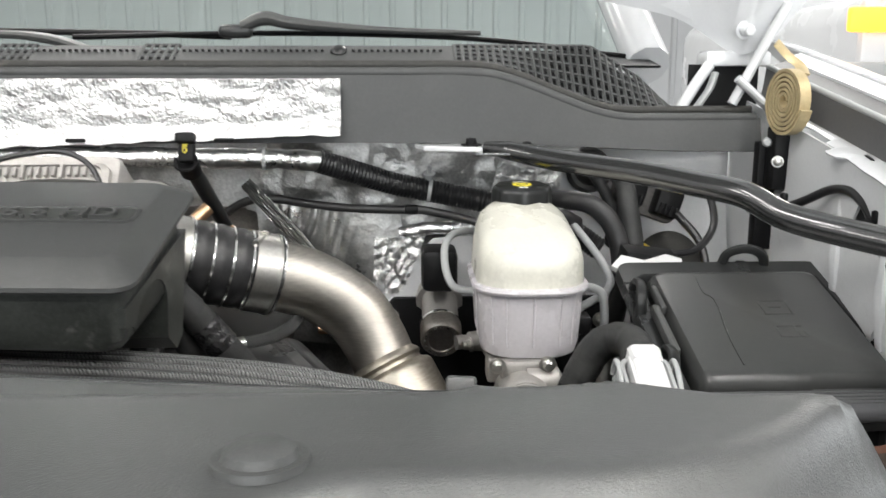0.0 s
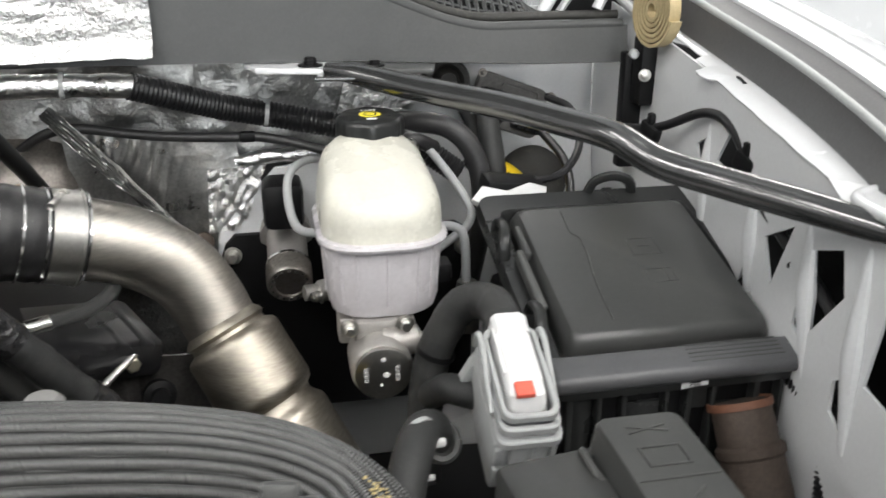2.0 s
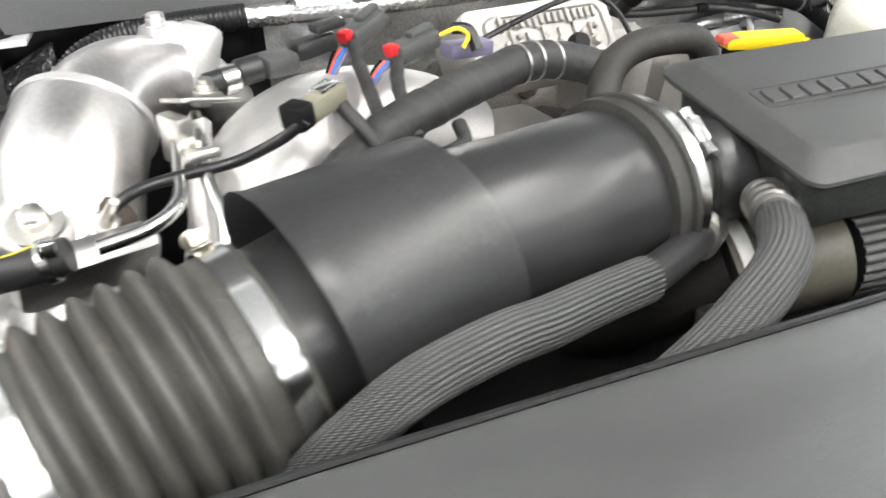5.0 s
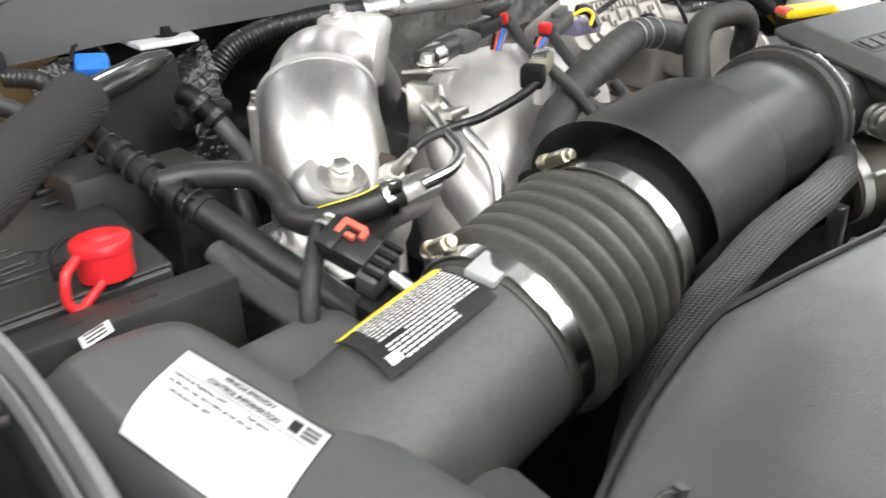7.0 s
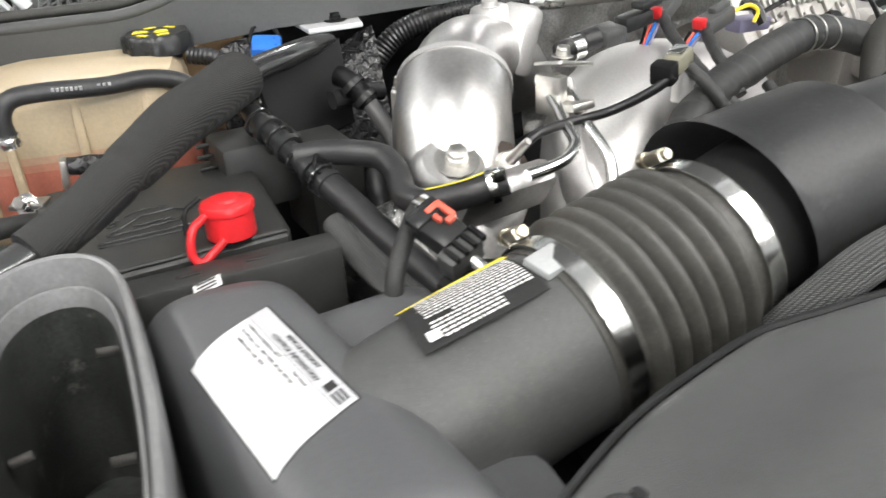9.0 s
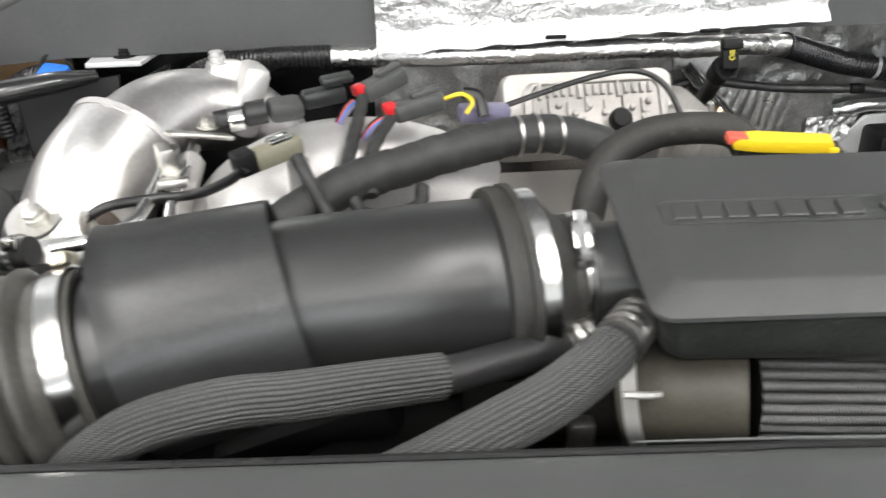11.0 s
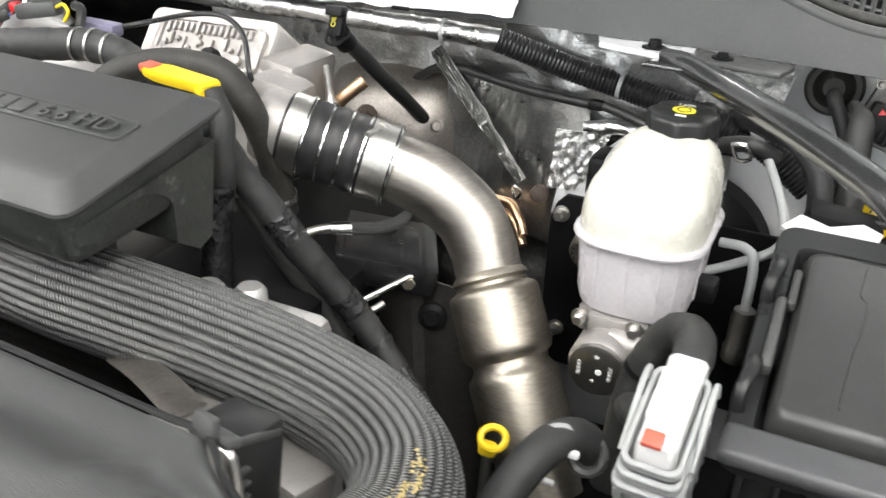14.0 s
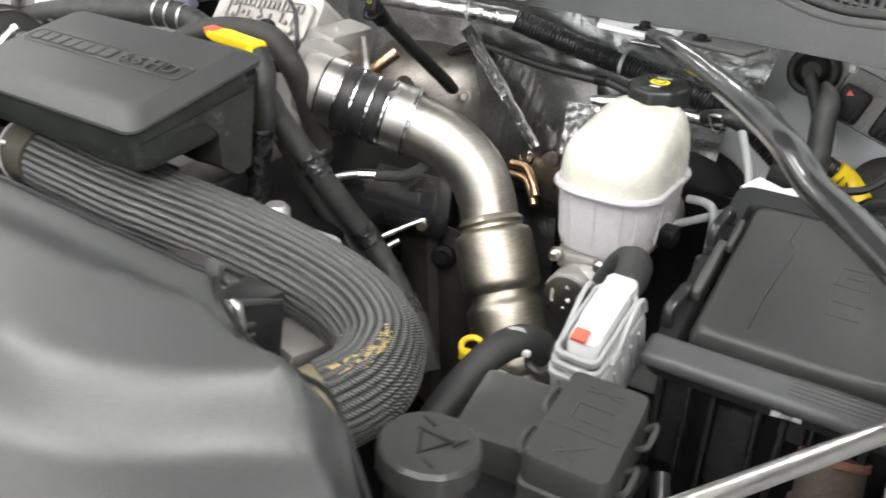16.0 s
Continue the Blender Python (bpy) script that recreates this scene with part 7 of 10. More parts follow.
def firewall_right():
    g = thing("cable_grommet", (0.72, 0.13, 1.24), "round black rubber grommet with a taped cable", "grommet")
    bm = bmesh.new()
    lathe(bm, (0.720, 0.155, 1.243), (0, -1, 0.15), [(0, 0.034), (0.012, 0.034), (0.02, 0.030), (0.02, 0.024), (0.012, 0.020), (0.030, 0.012)], 32)
    part("seal", bm, "rubber", g)
    bm = bmesh.new()
    tube(bm, [(0.720, 0.14, 1.243), (0.724, 0.115, 1.236), (0.735, 0.105, 1.218), (0.745, 0.10, 1.195), (0.750, 0.085, 1.16), (0.75, 0.05, 1.11)], 0.0085, 16)
    part("cable", bm, "tape", g)
    bm = bmesh.new()
    tube(bm, [(0.744, 0.095, 1.240), (0.756, 0.070, 1.228), (0.758, 0.055, 1.20), (0.762, 0.045, 1.165), (0.765, 0.03, 1.12), (0.77, 0.0, 1.05)], [0.006, 0.0135, 0.0152, 0.0155, 0.0155, 0.0155], 16)
    part("taped_sleeve", bm, "tape", g, "thick taped cable sleeve")
    md = thing("glow_plug_module", (0.80, 0.13, 1.2), "grey metal module with two black plugs", "module")
    m = Matrix.Translation((0.805, 0.135, 1.212)) @ rot(0, 20, 0).to_4x4() @ rot(80, 0, 0).to_4x4()
    bm = bmesh.new()
    prism(bm, rounded(0.105, 0.07, 0.012, 4), -0.006, 0.006, 0.002, m)
    part("plate", bm, "dullplate", md)
    bm = bmesh.new()
    o = rounded(0.06, 0.013, 0.005, 3)
    layers(bm, [(o, 0.006), (o, 0.009), (scaled(o, 0.8), 0.009), (scaled(o, 0.78), 0.007)], m @ Matrix.Translation((0.012, 0.022, 0)))
    part("slot_frame", bm, "dullplate", md)
    for x in (-0.028, 0.028):
        bm = bmesh.new()
        rbox(bm, m @ V(x, -0.008, 0.022), (0.038, 0.042, 0.032), 0.005, m.to_3x3())
        pl = part("plug", bm, "plastic_dark", md)
        for k in range(4):
            bm = bmesh.new()
            rbox(bm, m @ V(x - 0.012 + 0.008 * k, -0.02, 0.040), (0.004, 0.016, 0.006), 0.001, m.to_3x3())
            part("plug_rib", bm, "plastic_dark", pl)
    bm = bmesh.new()
    prism(bm, [(-0.004, 0.004), (0.004, 0.0), (-0.004, -0.004)], 0, 0.003, 0.0005, m @ Matrix.Translation((-0.034, 0.004, 0.0385)))
    part("red_mark", bm, "red", md, "small red arrow mark")
    for x in (-0.05, 0.055):
        part("bolt", bolt_bm(m @ V(x, 0.03, 0.006), m.to_3x3() @ V(0, 0, 1), 0.004, 0.008), "dullmetal", md)
    bm = bmesh.new()
    tube(bm, [(0.84, 0.09, 1.185), (0.865, 0.06, 1.15), (0.865, 0.03, 1.11), (0.83, 0.0, 1.085), (0.77, -0.02, 1.085)], 0.006, 10)
    part("cable", bm, "conduit", md)
    t = thing("wiring_bundle", (0.79, 0.08, 1.1), "wiring bundle with a yellow warning tag", "harness")
    bm = bmesh.new()
    tube(bm, [(0.74, 0.06, 1.155), (0.765, 0.09, 1.14), (0.80, 0.10, 1.115), (0.83, 0.08, 1.08), (0.85, 0.05, 1.04)], 0.0135, 16, step=0.0009, shape=corrugated(0.0054, 0.10))
    part("conduit", bm, "conduit", t)
    bm = bmesh.new()
    tube(bm, [(0.781, 0.094, 1.131), (0.80, 0.099, 1.118), (0.820, 0.090, 1.098)], 0.0168, 14)
    tag = part("tag", bm, "yellow", t, "yellow warning tape")
    bm = bmesh.new()
    for k in range(3):
        rbox(bm, (0.792 + 0.009 * k, 0.0805 - 0.001 * k, 1.126 - 0.007 * k), (0.002, 0.002, 0.012), 0, rot(0, 30 - 40 * (k % 2), 0))
    part("print", bm, "ink", tag)
    bm = bmesh.new()
    lathe(bm, (0.845, 0.14, 1.10), (0, -1, 0.35), [(0, 0.05), (0.01, 0.05), (0.02, 0.035), (0.02, 0.01)], 28)
    part("blanking_plug", bm, "rubber", t)
    w = thing("connector_bracket", (0.745, -0.075, 1.12), "white plastic bracket over a black connector", "bracket")
    bm = bmesh.new()
    o = [(-0.045, -0.008), (-0.03, 0.012), (0.0, 0.006), (0.03, 0.02), (0.05, 0.014), (0.045, -0.012), (0.02, -0.008), (0.0, -0.022), (-0.03, -0.018)]
    prism(bm, o, -0.004, 0.004, 0.001, Matrix.Translation((0.748, -0.078, 1.147)) @ rot(35, 5, 0).to_4x4())
    part("bracket", bm, "white_plastic", w)
    bm = bmesh.new()
    rbox(bm, (0.76, -0.05, 1.148), (0.075, 0.035, 0.03), 0.006, rot(10, 8, 6))
    part("connector", bm, "plastic_dark", w)
    bm = bmesh.new()
    tube(bm, [(0.79, -0.05, 1.155), (0.83, -0.035, 1.16), (0.855, -0.02, 1.19), (0.85, 0.0, 1.23), (0.83, 0.04, 1.24)], 0.005, 8)
    part("wire", bm, "conduit", w)
    f = thing("wing_cable", (0.94, -0.3, 1.15), "black cable clipped along the inner wing", "cable")
    bm = bmesh.new()
    tube(bm, [(0.90, -0.02, 1.21), (0.925, -0.09, 1.225), (0.945, -0.16, 1.255), (0.948, -0.22, 1.245), (0.946, -0.27, 1.20), (0.945, -0.33, 1.17), (0.945, -0.40, 1.14), (0.94, -0.47, 1.09), (0.935, -0.54, 1.05)], 0.0055, 10)
    part("cable", bm, "conduit", f)
    for p in ((0.945, -0.25, 1.222), (0.945, -0.365, 1.155), (0.92, -0.08, 1.218)):
        bm = bmesh.new()
        rbox(bm, p, (0.014, 0.03, 0.02), 0.004, rot(20, 0, 10))
        rbox(bm, V(*p) + V(0, 0.0, 0.014), (0.008, 0.012, 0.016), 0.003)
        part("clip", bm, "plastic_dark", f)
    st = thing("heater_hose", (0.66, -0.02, 1.15), "black rubber heater hose behind the reservoir", "hose")
    bm = bmesh.new()
    tube(bm, [(0.62, 0.10, 1.20), (0.655, 0.04, 1.215), (0.70, 0.01, 1.21), (0.73, 0.0, 1.17), (0.735, -0.01, 1.10), (0.72, 0.0, 1.0)], 0.0135, 16)
    part("tube", bm, "hose", st)
    bm = bmesh.new()
    tube(bm, [(0.62, 0.02, 1.19), (0.65, 0.005, 1.20), (0.68, 0.02, 1.185)], 0.0095, 12)
    part("short_hose", bm, "hose", st)
    bm = bmesh.new()
    ring = [(0.632, -0.002, 1.20), (0.648, -0.012, 1.204), (0.655, -0.008, 1.188), (0.640, 0.0, 1.182), (0.632, -0.002, 1.20)]
    tube(bm, ring, 0.0025, 6, n=2)
    part("spring_clip", bm, "clamp", st)


firewall_right()


# ---- engine bay, firewall and engine top ----
def firewall_dressing():
    bl = thing("foil_insulation", (0.2, 0.16, 1.1), "crumpled dark foil insulation blanket on the firewall", "insulation")
    bm = bmesh.new()

    def sheet(u, v):
        x, z = x0 + (x1 - x0) * u, 0.80 + 0.50 * v
        y = 0.125 + 0.016 * noise.noise(V(x * 5, z * 5, 0.5)) + 0.009 * noise.noise(V(x * 20, z * 24, 2.5)) + 0.0035 * abs(noise.noise(V(x * 52, z * 60, 7.0)))
        y += 0.03 * max(0, x - 0.3)
        if x > 0.56:
            y += 0.04 * (x - 0.56) / 0.06 * max(0, noise.noise(V(z * 25, 1, 1)))
        return V(x, y, z)

    for x0, x1 in ((-0.62, -0.21), (-0.21, 0.21), (0.21, 0.62)):
        bm = bmesh.new()
        grid(bm, sheet, 70, 84, 0.002)
        if x0 < -0.5:
            part("dark_panel", bm, "plastic_dark", bl, "plain black panel")
        else:
            part("foil_panel", bm, "foil_dark", bl)
    bm = bmesh.new()
    grid(bm, lambda u, v: V(0.585 + 0.100 * u - 0.02 * v, 0.108 + 0.006 * noise.noise(V(u * 6, v * 6, 1)) + 0.003 * noise.noise(V(u * 22, v * 20, 4)), 1.283 - 0.075 * v + 0.006 * math.sin(u * 9)), 44, 36, 0.001)
    part("bright_patch", bm, "foil", bl, "bright crinkled foil corner")
    # A pleated bright strip over a dull shield, a loose corner and a short wrapped tube.
    ap = thing("foil_apron", (0.3, 0.07, 1.1), "pleated bright foil strip hanging beside the turbo", "heat shield")
    bm = bmesh.new()
    top, low = V(0.216, 0.088, 1.235), V(0.36, 0.075, 1.075)
    across = V(0.75, 0.0, 0.66) * 0.016

    def pleat(u, v):
        p = top.lerp(low, v) + across * (u - 0.5) * (1.0 + 0.25 * math.sin(v * 5))
        return p + V(0, -0.0040 * math.sin(u * 30 + 1.5 * math.sin(v * 7)) - 0.004 * noise.noise(V(u * 5, v * 9, 3)), 0)

    grid(bm, pleat, 48, 60, 0.0008)
    part("pleated_strip", bm, "foil_dark", ap)
    bm = bmesh.new()
    def creased(u, v):
        fold = u * 0.9 + v * 0.35 + 0.05 * noise.noise(V(u * 4, v * 3, 8))
        keep = math.exp(-((u - 0.30 - 0.25 * v) / 0.24) ** 2)
        ridge = abs(math.sin(fold * 46)) ** 0.5 * (0.4 + 0.6 * noise.noise(V(u * 9, v * 2, 2)))
        return V(0.225 + 0.21 * u + 0.02 * v, 0.106 - 0.012 * v + 0.004 * math.sin(u * 6) - 0.0055 * keep * ridge, 1.215 - 0.02 * u - 0.215 * v)

    grid(bm, creased, 150, 60, 0.001)
    part("creased_sheet", bm, "foil_fold", ap, "dark glossy foil with long creases")
    bm = bmesh.new()
    grid(bm, lambda u, v: V(0.398 + 0.075 * u - (0.005 + 0.03 * u) * v, 0.090 + 0.006 * noise.noise(V(u * 7, v * 7, 5)), 1.152 + 0.005 * u - 0.085 * v), 40, 40, 0.001)
    part("loose_corner", bm, "foil", ap)
    bm = bmesh.new()
    tube(bm, [(0.435, 0.098, 1.158), (0.48, 0.094, 1.166), (0.56, 0.09, 1.168), (0.63, 0.09, 1.165)], 0.0095, 16, shape=lambda q, a: 1 + 0.06 * math.sin(q * 130 + 2 * a))
    part("wrapped_tube", bm, "foil_tube", ap)
    # White sheet-metal gusset behind the pump.
    gu = thing("tunnel_gusset", (0.45, 0.14, 1.1), "grey-white painted gusset on the firewall", "gusset")
    bm = bmesh.new()
    prism(bm, [(0.40, 1.03), (0.405, 1.066), (0.438, 1.104), (0.483, 1.151), (0.555, 1.158), (0.565, 1.03)], -0.004, 0.004, 0.002, Matrix(((1, 0, 0, 0), (0, 0, -1, 0.095), (0, 1, 0, 0), (0, 0, 0, 1))))
    part("plate", bm, "white_flat", gu)
    # Foil-wrapped tube along the cowl, running into corrugated conduit at both ends.
    c = thing("wiring_conduit", (0.05, 0.02, 1.25), "foil-wrapped wiring conduit along the cowl with black corrugated ends", "conduit")
    bm = bmesh.new()
    tube(bm, [(-0.262, 0.018, 1.284), (-0.1, 0.016, 1.280), (0.05, 0.016, 1.279), (0.18, 0.022, 1.276), (0.27, 0.031, 1.274), (0.335, 0.041, 1.269)], 0.0135, 20, n=10,
         shape=lambda s, a: 1 + 0.05 * math.sin(s * 90 + 2 * a) * math.sin(s * 31) + 0.03 * math.sin(s * 200 + a))
    part("foil_wrap", bm, "foil_tube", c, "bright crinkled foil wrap")
    for x in (0.06, 0.255):
        bm = bmesh.new()
        band(bm, (x, 0.019 if x < 0.1 else 0.030, 1.278 if x < 0.1 else 1.2745), (1, 0.05, -0.03), 0.0142, 0.005, 0.001, 24)
        part("tie", bm, "grey_plastic", c)
    bm = bmesh.new()
    tube(bm, [(0.325, 0.039, 1.270), (0.375, 0.060, 1.252), (0.425, 0.080, 1.234), (0.478, 0.088, 1.222), (0.53, 0.082, 1.212), (0.60, 0.075, 1.198), (0.66, 0.07, 1.18), (0.72, 0.06, 1.14)], 0.0158, 18, step=0.0009, shape=corrugated(0.0054, 0.10))
    part("corrugated_end", bm, "conduit", c)
    bm = bmesh.new()
    tube(bm, [(-0.255, 0.018, 1.284), (-0.33, 0.019, 1.284), (-0.385, 0.026, 1.278), (-0.428, 0.03, 1.264), (-0.456, 0.03, 1.240), (-0.475, 0.03, 1.215), (-0.50, 0.02, 1.16)], 0.0145, 18, step=0.0009, shape=corrugated(0.0054, 0.10))
    part("corrugated_end", bm, "conduit", c)
    for p in ((0.478, 0.088, 1.223), (0.645, 0.072, 1.186)):
        bm = bmesh.new()
        band(bm, p, (1, 0.0, -0.15), 0.0165, 0.005, 0.0012, 24)
        lathe(bm, V(*p) + V(0, -0.004, 0.016), (0, -0.5, 1), [(0, 0.004), (0.006, 0.004), (0.007, 0.009), (0.011, 0.009), (0.012, 0.004), (0.022, 0.003)], 12)
        part("tie_clip", bm, "grey_plastic", c, "pale grey tie clip")
    # Thin grey hose in front of it.
    h = thing("vapour_hose", (0.3, 0.1, 1.2), "thin grey rubber hose looping across the firewall", "hose")
    bm = bmesh.new()
    tube(bm, [(0.158, 0.108, 1.162), (0.172, 0.105, 1.180), (0.211, 0.098, 1.205), (0.249, 0.095, 1.211), (0.30, 0.092, 1.204), (0.354, 0.088, 1.198), (0.43, 0.078, 1.196), (0.47, 0.072, 1.196), (0.53, 0.05, 1.186), (0.58, 0.04, 1.17)], 0.0062, 12)
    part("tube", bm, "hose", h)
    bm = bmesh.new()
    lathe(bm, (0.160, 0.108, 1.163), (0.5, -0.1, 0.8), [(-0.012, 0.005), (-0.01, 0.008), (0.004, 0.008), (0.006, 0.0065)], 12)
    part("fitting", bm, "zinc", h)
    bm = bmesh.new()
    rbox(bm, (0.452, 0.074, 1.197), (0.02, 0.014, 0.013), 0.003)
    part("clip", bm, "plastic_dark", h)
    d = thing("transmission_dipstick", (0.2, 0.0, 1.2), "black dipstick tube with a printed black handle", "dipstick")
    bm = bmesh.new()
    tube(bm, [(0.190, -0.108, 1.279), (0.193, -0.085, 1.262), (0.199, -0.025, 1.214), (0.203, 0.05, 1.158), (0.205, 0.10, 1.115), (0.205, 0.13, 1.06)], 0.0098, 14)
    part("tube", bm, "plastic_smooth", d)
    bm = bmesh.new()
    lathe(bm, (0.1895, -0.113, 1.283), (0, 0.75, -0.62), [(-0.004, 0.013), (0.018, 0.0125), (0.02, 0.0105)], 18)
    rbox(bm, (0.192, -0.123, 1.302), (0.019, 0.012, 0.036), 0.004, rot(-18, 0, 0))
    rbox(bm, (0.192, -0.126, 1.313), (0.023, 0.014, 0.012), 0.003, rot(-18, 0, 0))
    hd = part("handle", bm, "plastic_dark", d)
    part("writing", letters("OIL", 0.0085, Matrix.Translation((0.192, -0.1312, 1.303)) @ rot(72, 0, 0).to_4x4() @ rot(0, 0, 90).to_4x4(), 0.0003), "yellow_ink", hd)
    bm = bmesh.new()
    tube(bm, [(0.178, -0.122, 1.29), (0.182, -0.132, 1.279), (0.196, -0.132, 1.277), (0.203, -0.122, 1.285)], 0.0022, 6)
    part("wire_loop", bm, "plastic_dark", d)


firewall_dressing()


def turbo_group():
    e = thing("turbo_actuator", (0.03, -0.13, 1.2), "finned die-cast aluminium turbo actuator", "actuator")
    # Fin face falls towards the front.
    m = Matrix.Translation((0.030, -0.158, 1.262)) @ rot(52, 0, 2).to_4x4()
    bm = bmesh.new()
    o = rounded(0.188, 0.075, 0.012, 4)
    layers(bm, [(scaled(o, 1.02), -0.07), (scaled(o, 1.0), 0.0), (scaled(o, 0.97), 0.004)], m)
    part("housing", bm, "alu_matt", e)
    bm = bmesh.new()
    o = rounded(0.150, 0.058, 0.012, 4)
    layers(bm, [(scaled(o, 1.04), 0.002), (scaled(o, 1.03), 0.010), (scaled(o, 0.97), 0.0125), (scaled(o, 0.92), 0.0125), (scaled(o, 0.90), 0.009)], m @ Matrix.Translation((0.006, -0.006, 0)))
    part("fin_frame", bm, "alu_matt", e)
    for k in range(15):
        bm = bmesh.new()
        rbox(bm, m @ V(-0.054 + 0.0085 * k, 0.012, 0.0115), (0.0045, 0.012 if k % 5 else 0.018, 0.006), 0.0012, m.to_3x3())
        part("fin", bm, "alu_matt", e)
    for k in range(6):
        bm = bmesh.new()
        rbox(bm, m @ V(-0.045 + 0.02 * k, -0.004 - 0.004 * (k % 2), 0.0115), (0.003, 0.016, 0.005), 0.001, m.to_3x3())
        part("cooling_rib", bm, "alu_matt", e)
    for x, y in ((-0.052, -0.010), (-0.035, -0.004), (-0.018, -0.014), (-0.002, -0.006), (0.014, -0.014), (0.044, -0.010), (0.062, -0.004)):
        bm = bmesh.new()
        lathe(bm, m @ V(x, y, 0.009), m.to_3x3() @ V(0, 0, 1), [(0, 0.0036), (0.005, 0.0034), (0.006, 0.0022)], 10)
        part("pin_boss", bm, "alu_matt", e)
    for x, y in ((-0.055, -0.024), (-0.01, -0.025), (0.03, -0.022), (0.058, -0.022), (-0.035, -0.028)):
        bm = bmesh.new()
        lathe(bm, m @ V(x, y, 0.010), m.to_3x3() @ V(0, 0, 1), [(0, 0.0055), (0.007, 0.0055), (0.008, 0.004)], 12)
        part("screw_boss", bm, "alu_matt", e)
    bm = bmesh.new()
    lathe(bm, (0.058, -0.192, 1.256), (0, -1, 0.6), [(-0.008, 0.012), (0.0, 0.012), (0.006, 0.009), (0.006, 0.004)], 16)
    part("dark_bolt", bm, "plastic_dark", e)
    bm = bmesh.new()
    tube(bm, [(-0.075, -0.20, 1.274), (-0.03, -0.19, 1.285), (0.03, -0.185, 1.300), (0.075, -0.18, 1.302), (0.105, -0.185, 1.285), (0.122, -0.20, 1.250), (0.128, -0.20, 1.225)], 0.0032, 8)
    part("thin_cable", bm, "conduit", e)
    # Turbo casting to the actuator's side, then the dull shield round the housing.
    t = thing("turbocharger", (0.13, 0.0, 1.1), "dull metal turbocharger housing with a heat shield", "turbocharger")
    bm = bmesh.new()
    rbox(bm, (0.130, -0.125, 1.200), (0.055, 0.10, 0.12), 0.014, rot(0, 8, 0))
    rbox(bm, (0.155, -0.19, 1.205), (0.07, 0.06, 0.09), 0.02, rot(0, 12, 10))
    part("casting", bm, "alu_matt", t, "grey die-cast bracket")
    bm = bmesh.new()

    def dome(u, v):
        a, b = (u - 0.5) * 2.6, (v - 0.15) * 1.75
        return V(0.135 + 0.125 * math.sin(a) * math.cos(b * 0.5), 0.16 - 0.12 * math.cos(a) * math.cos(b), 1.09 + 0.115 * math.sin(b))

    grid(bm, dome, 30, 20, 0.003)
    part("heat_shield", bm, "dullmetal", t, "dull grey pressed heat shield")
    part("bolt", bolt_bm((0.130, 0.045, 1.135), (0, -1, 0.3), 0.009, 0.008, 2.0), "iron", t)
    part("bolt", bolt_bm((0.225, 0.075, 1.13), (0.6, -1, 0.3), 0.008, 0.010, 1.5), "dullmetal", t)
    bm = bmesh.new()
    tube(bm, [(0.172, -0.105, 1.192), (0.181, -0.099, 1.203), (0.203, -0.082, 1.225)], 0.0085, 12)
    part("sensor_pipe", bm, "copper", t, "brown copper sensor fitting")
    bm = bmesh.new()
    lathe(bm, (0.183, -0.125, 1.19), (-0.12, 0.0, 1), [(0, 0.009), (0.004, 0.007), (0.008, 0.009), (0.012, 0.007), (0.016, 0.009), (0.02, 0.006), (0.03, 0.0055), (0.058, 0.004), (0.06, 0.002)], 14)
    part("spring_stud", bm, "zinc", t, "steel stud with a spring sleeve")
    # Silver Y-pipe on the passenger side.
    y = thing("exhaust_up_pipe", (-0.44, -0.22, 1.1), "shiny pressed aluminium up-pipe shield with bolts", "heat shield")
    bm = bmesh.new()
    tube(bm, [(-0.498, -0.335, 1.125), (-0.485, -0.300, 1.177), (-0.470, -0.255, 1.229), (-0.447, -0.207, 1.262)], [0.053, 0.0585, 0.0600, 0.0570], 36, n=8)
    part("lower_drum", bm, "alu_bright", y)
    bm = bmesh.new()
    tube(bm, [(-0.450, -0.213, 1.252), (-0.428, -0.170, 1.267), (-0.393, -0.130, 1.267), (-0.347, -0.105, 1.250), (-0.315, -0.09, 1.21)], [0.0485, 0.0465, 0.044, 0.042, 0.041], 36, n=8)
    part("upper_elbow", bm, "alu_bright", y)
    bm = bmesh.new()
    band(bm, (-0.448, -0.209, 1.2585), (0.36, 0.78, 0.45), 0.0560, 0.007, 0.0042, 44)
    part("seam", bm, "alu", y)
    bm = bmesh.new()
    rbox(bm, (-0.362, -0.112, 1.298), (0.038, 0.036, 0.036), 0.008, rot(-15, 10, 20))
    rbox(bm, (-0.338, -0.125, 1.275), (0.03, 0.05, 0.08), 0.01, rot(0, 20, 20))
    part("top_lug", bm, "alu", y)
    part("bolt", bolt_bm((-0.366, -0.119, 1.3145), (0, 0, 1), 0.009, 0.008, 1.3), "alu", y)
    bm = bmesh.new()
    lathe(bm, (-0.500, -0.322, 1.222), (-0.1, -0.55, 0.9), [(-0.035, 0.045), (0.0, 0.036), (0.008, 0.030), (0.012, 0.026), (0.012, 0.004)], 28)
    part("front_pad", bm, "alu_bright", y)
    bm = bmesh.new()
    lathe(bm, (-0.489, -0.318, 1.197), (-0.14, -0.52, 0.84), [(-0.06, 0.058), (-0.03, 0.0620), (-0.012, 0.0640), (-0.004, 0.0635), (0.002, 0.060), (0.004, 0.056), (0.010, 0.050), (0.020, 0.045), (0.024, 0.038), (0.025, 0.01)], 48)
    part("flared_skirt", bm, "alu_bright", y)
    bm = bmesh.new()
    lathe(bm, (-0.492, -0.165, 1.252), (0, 0, -1), [(-0.004, 0.007), (0.0, 0.0105), (0.05, 0.012), (0.09, 0.014)], 18)
    part("side_post", bm, "alu", y)
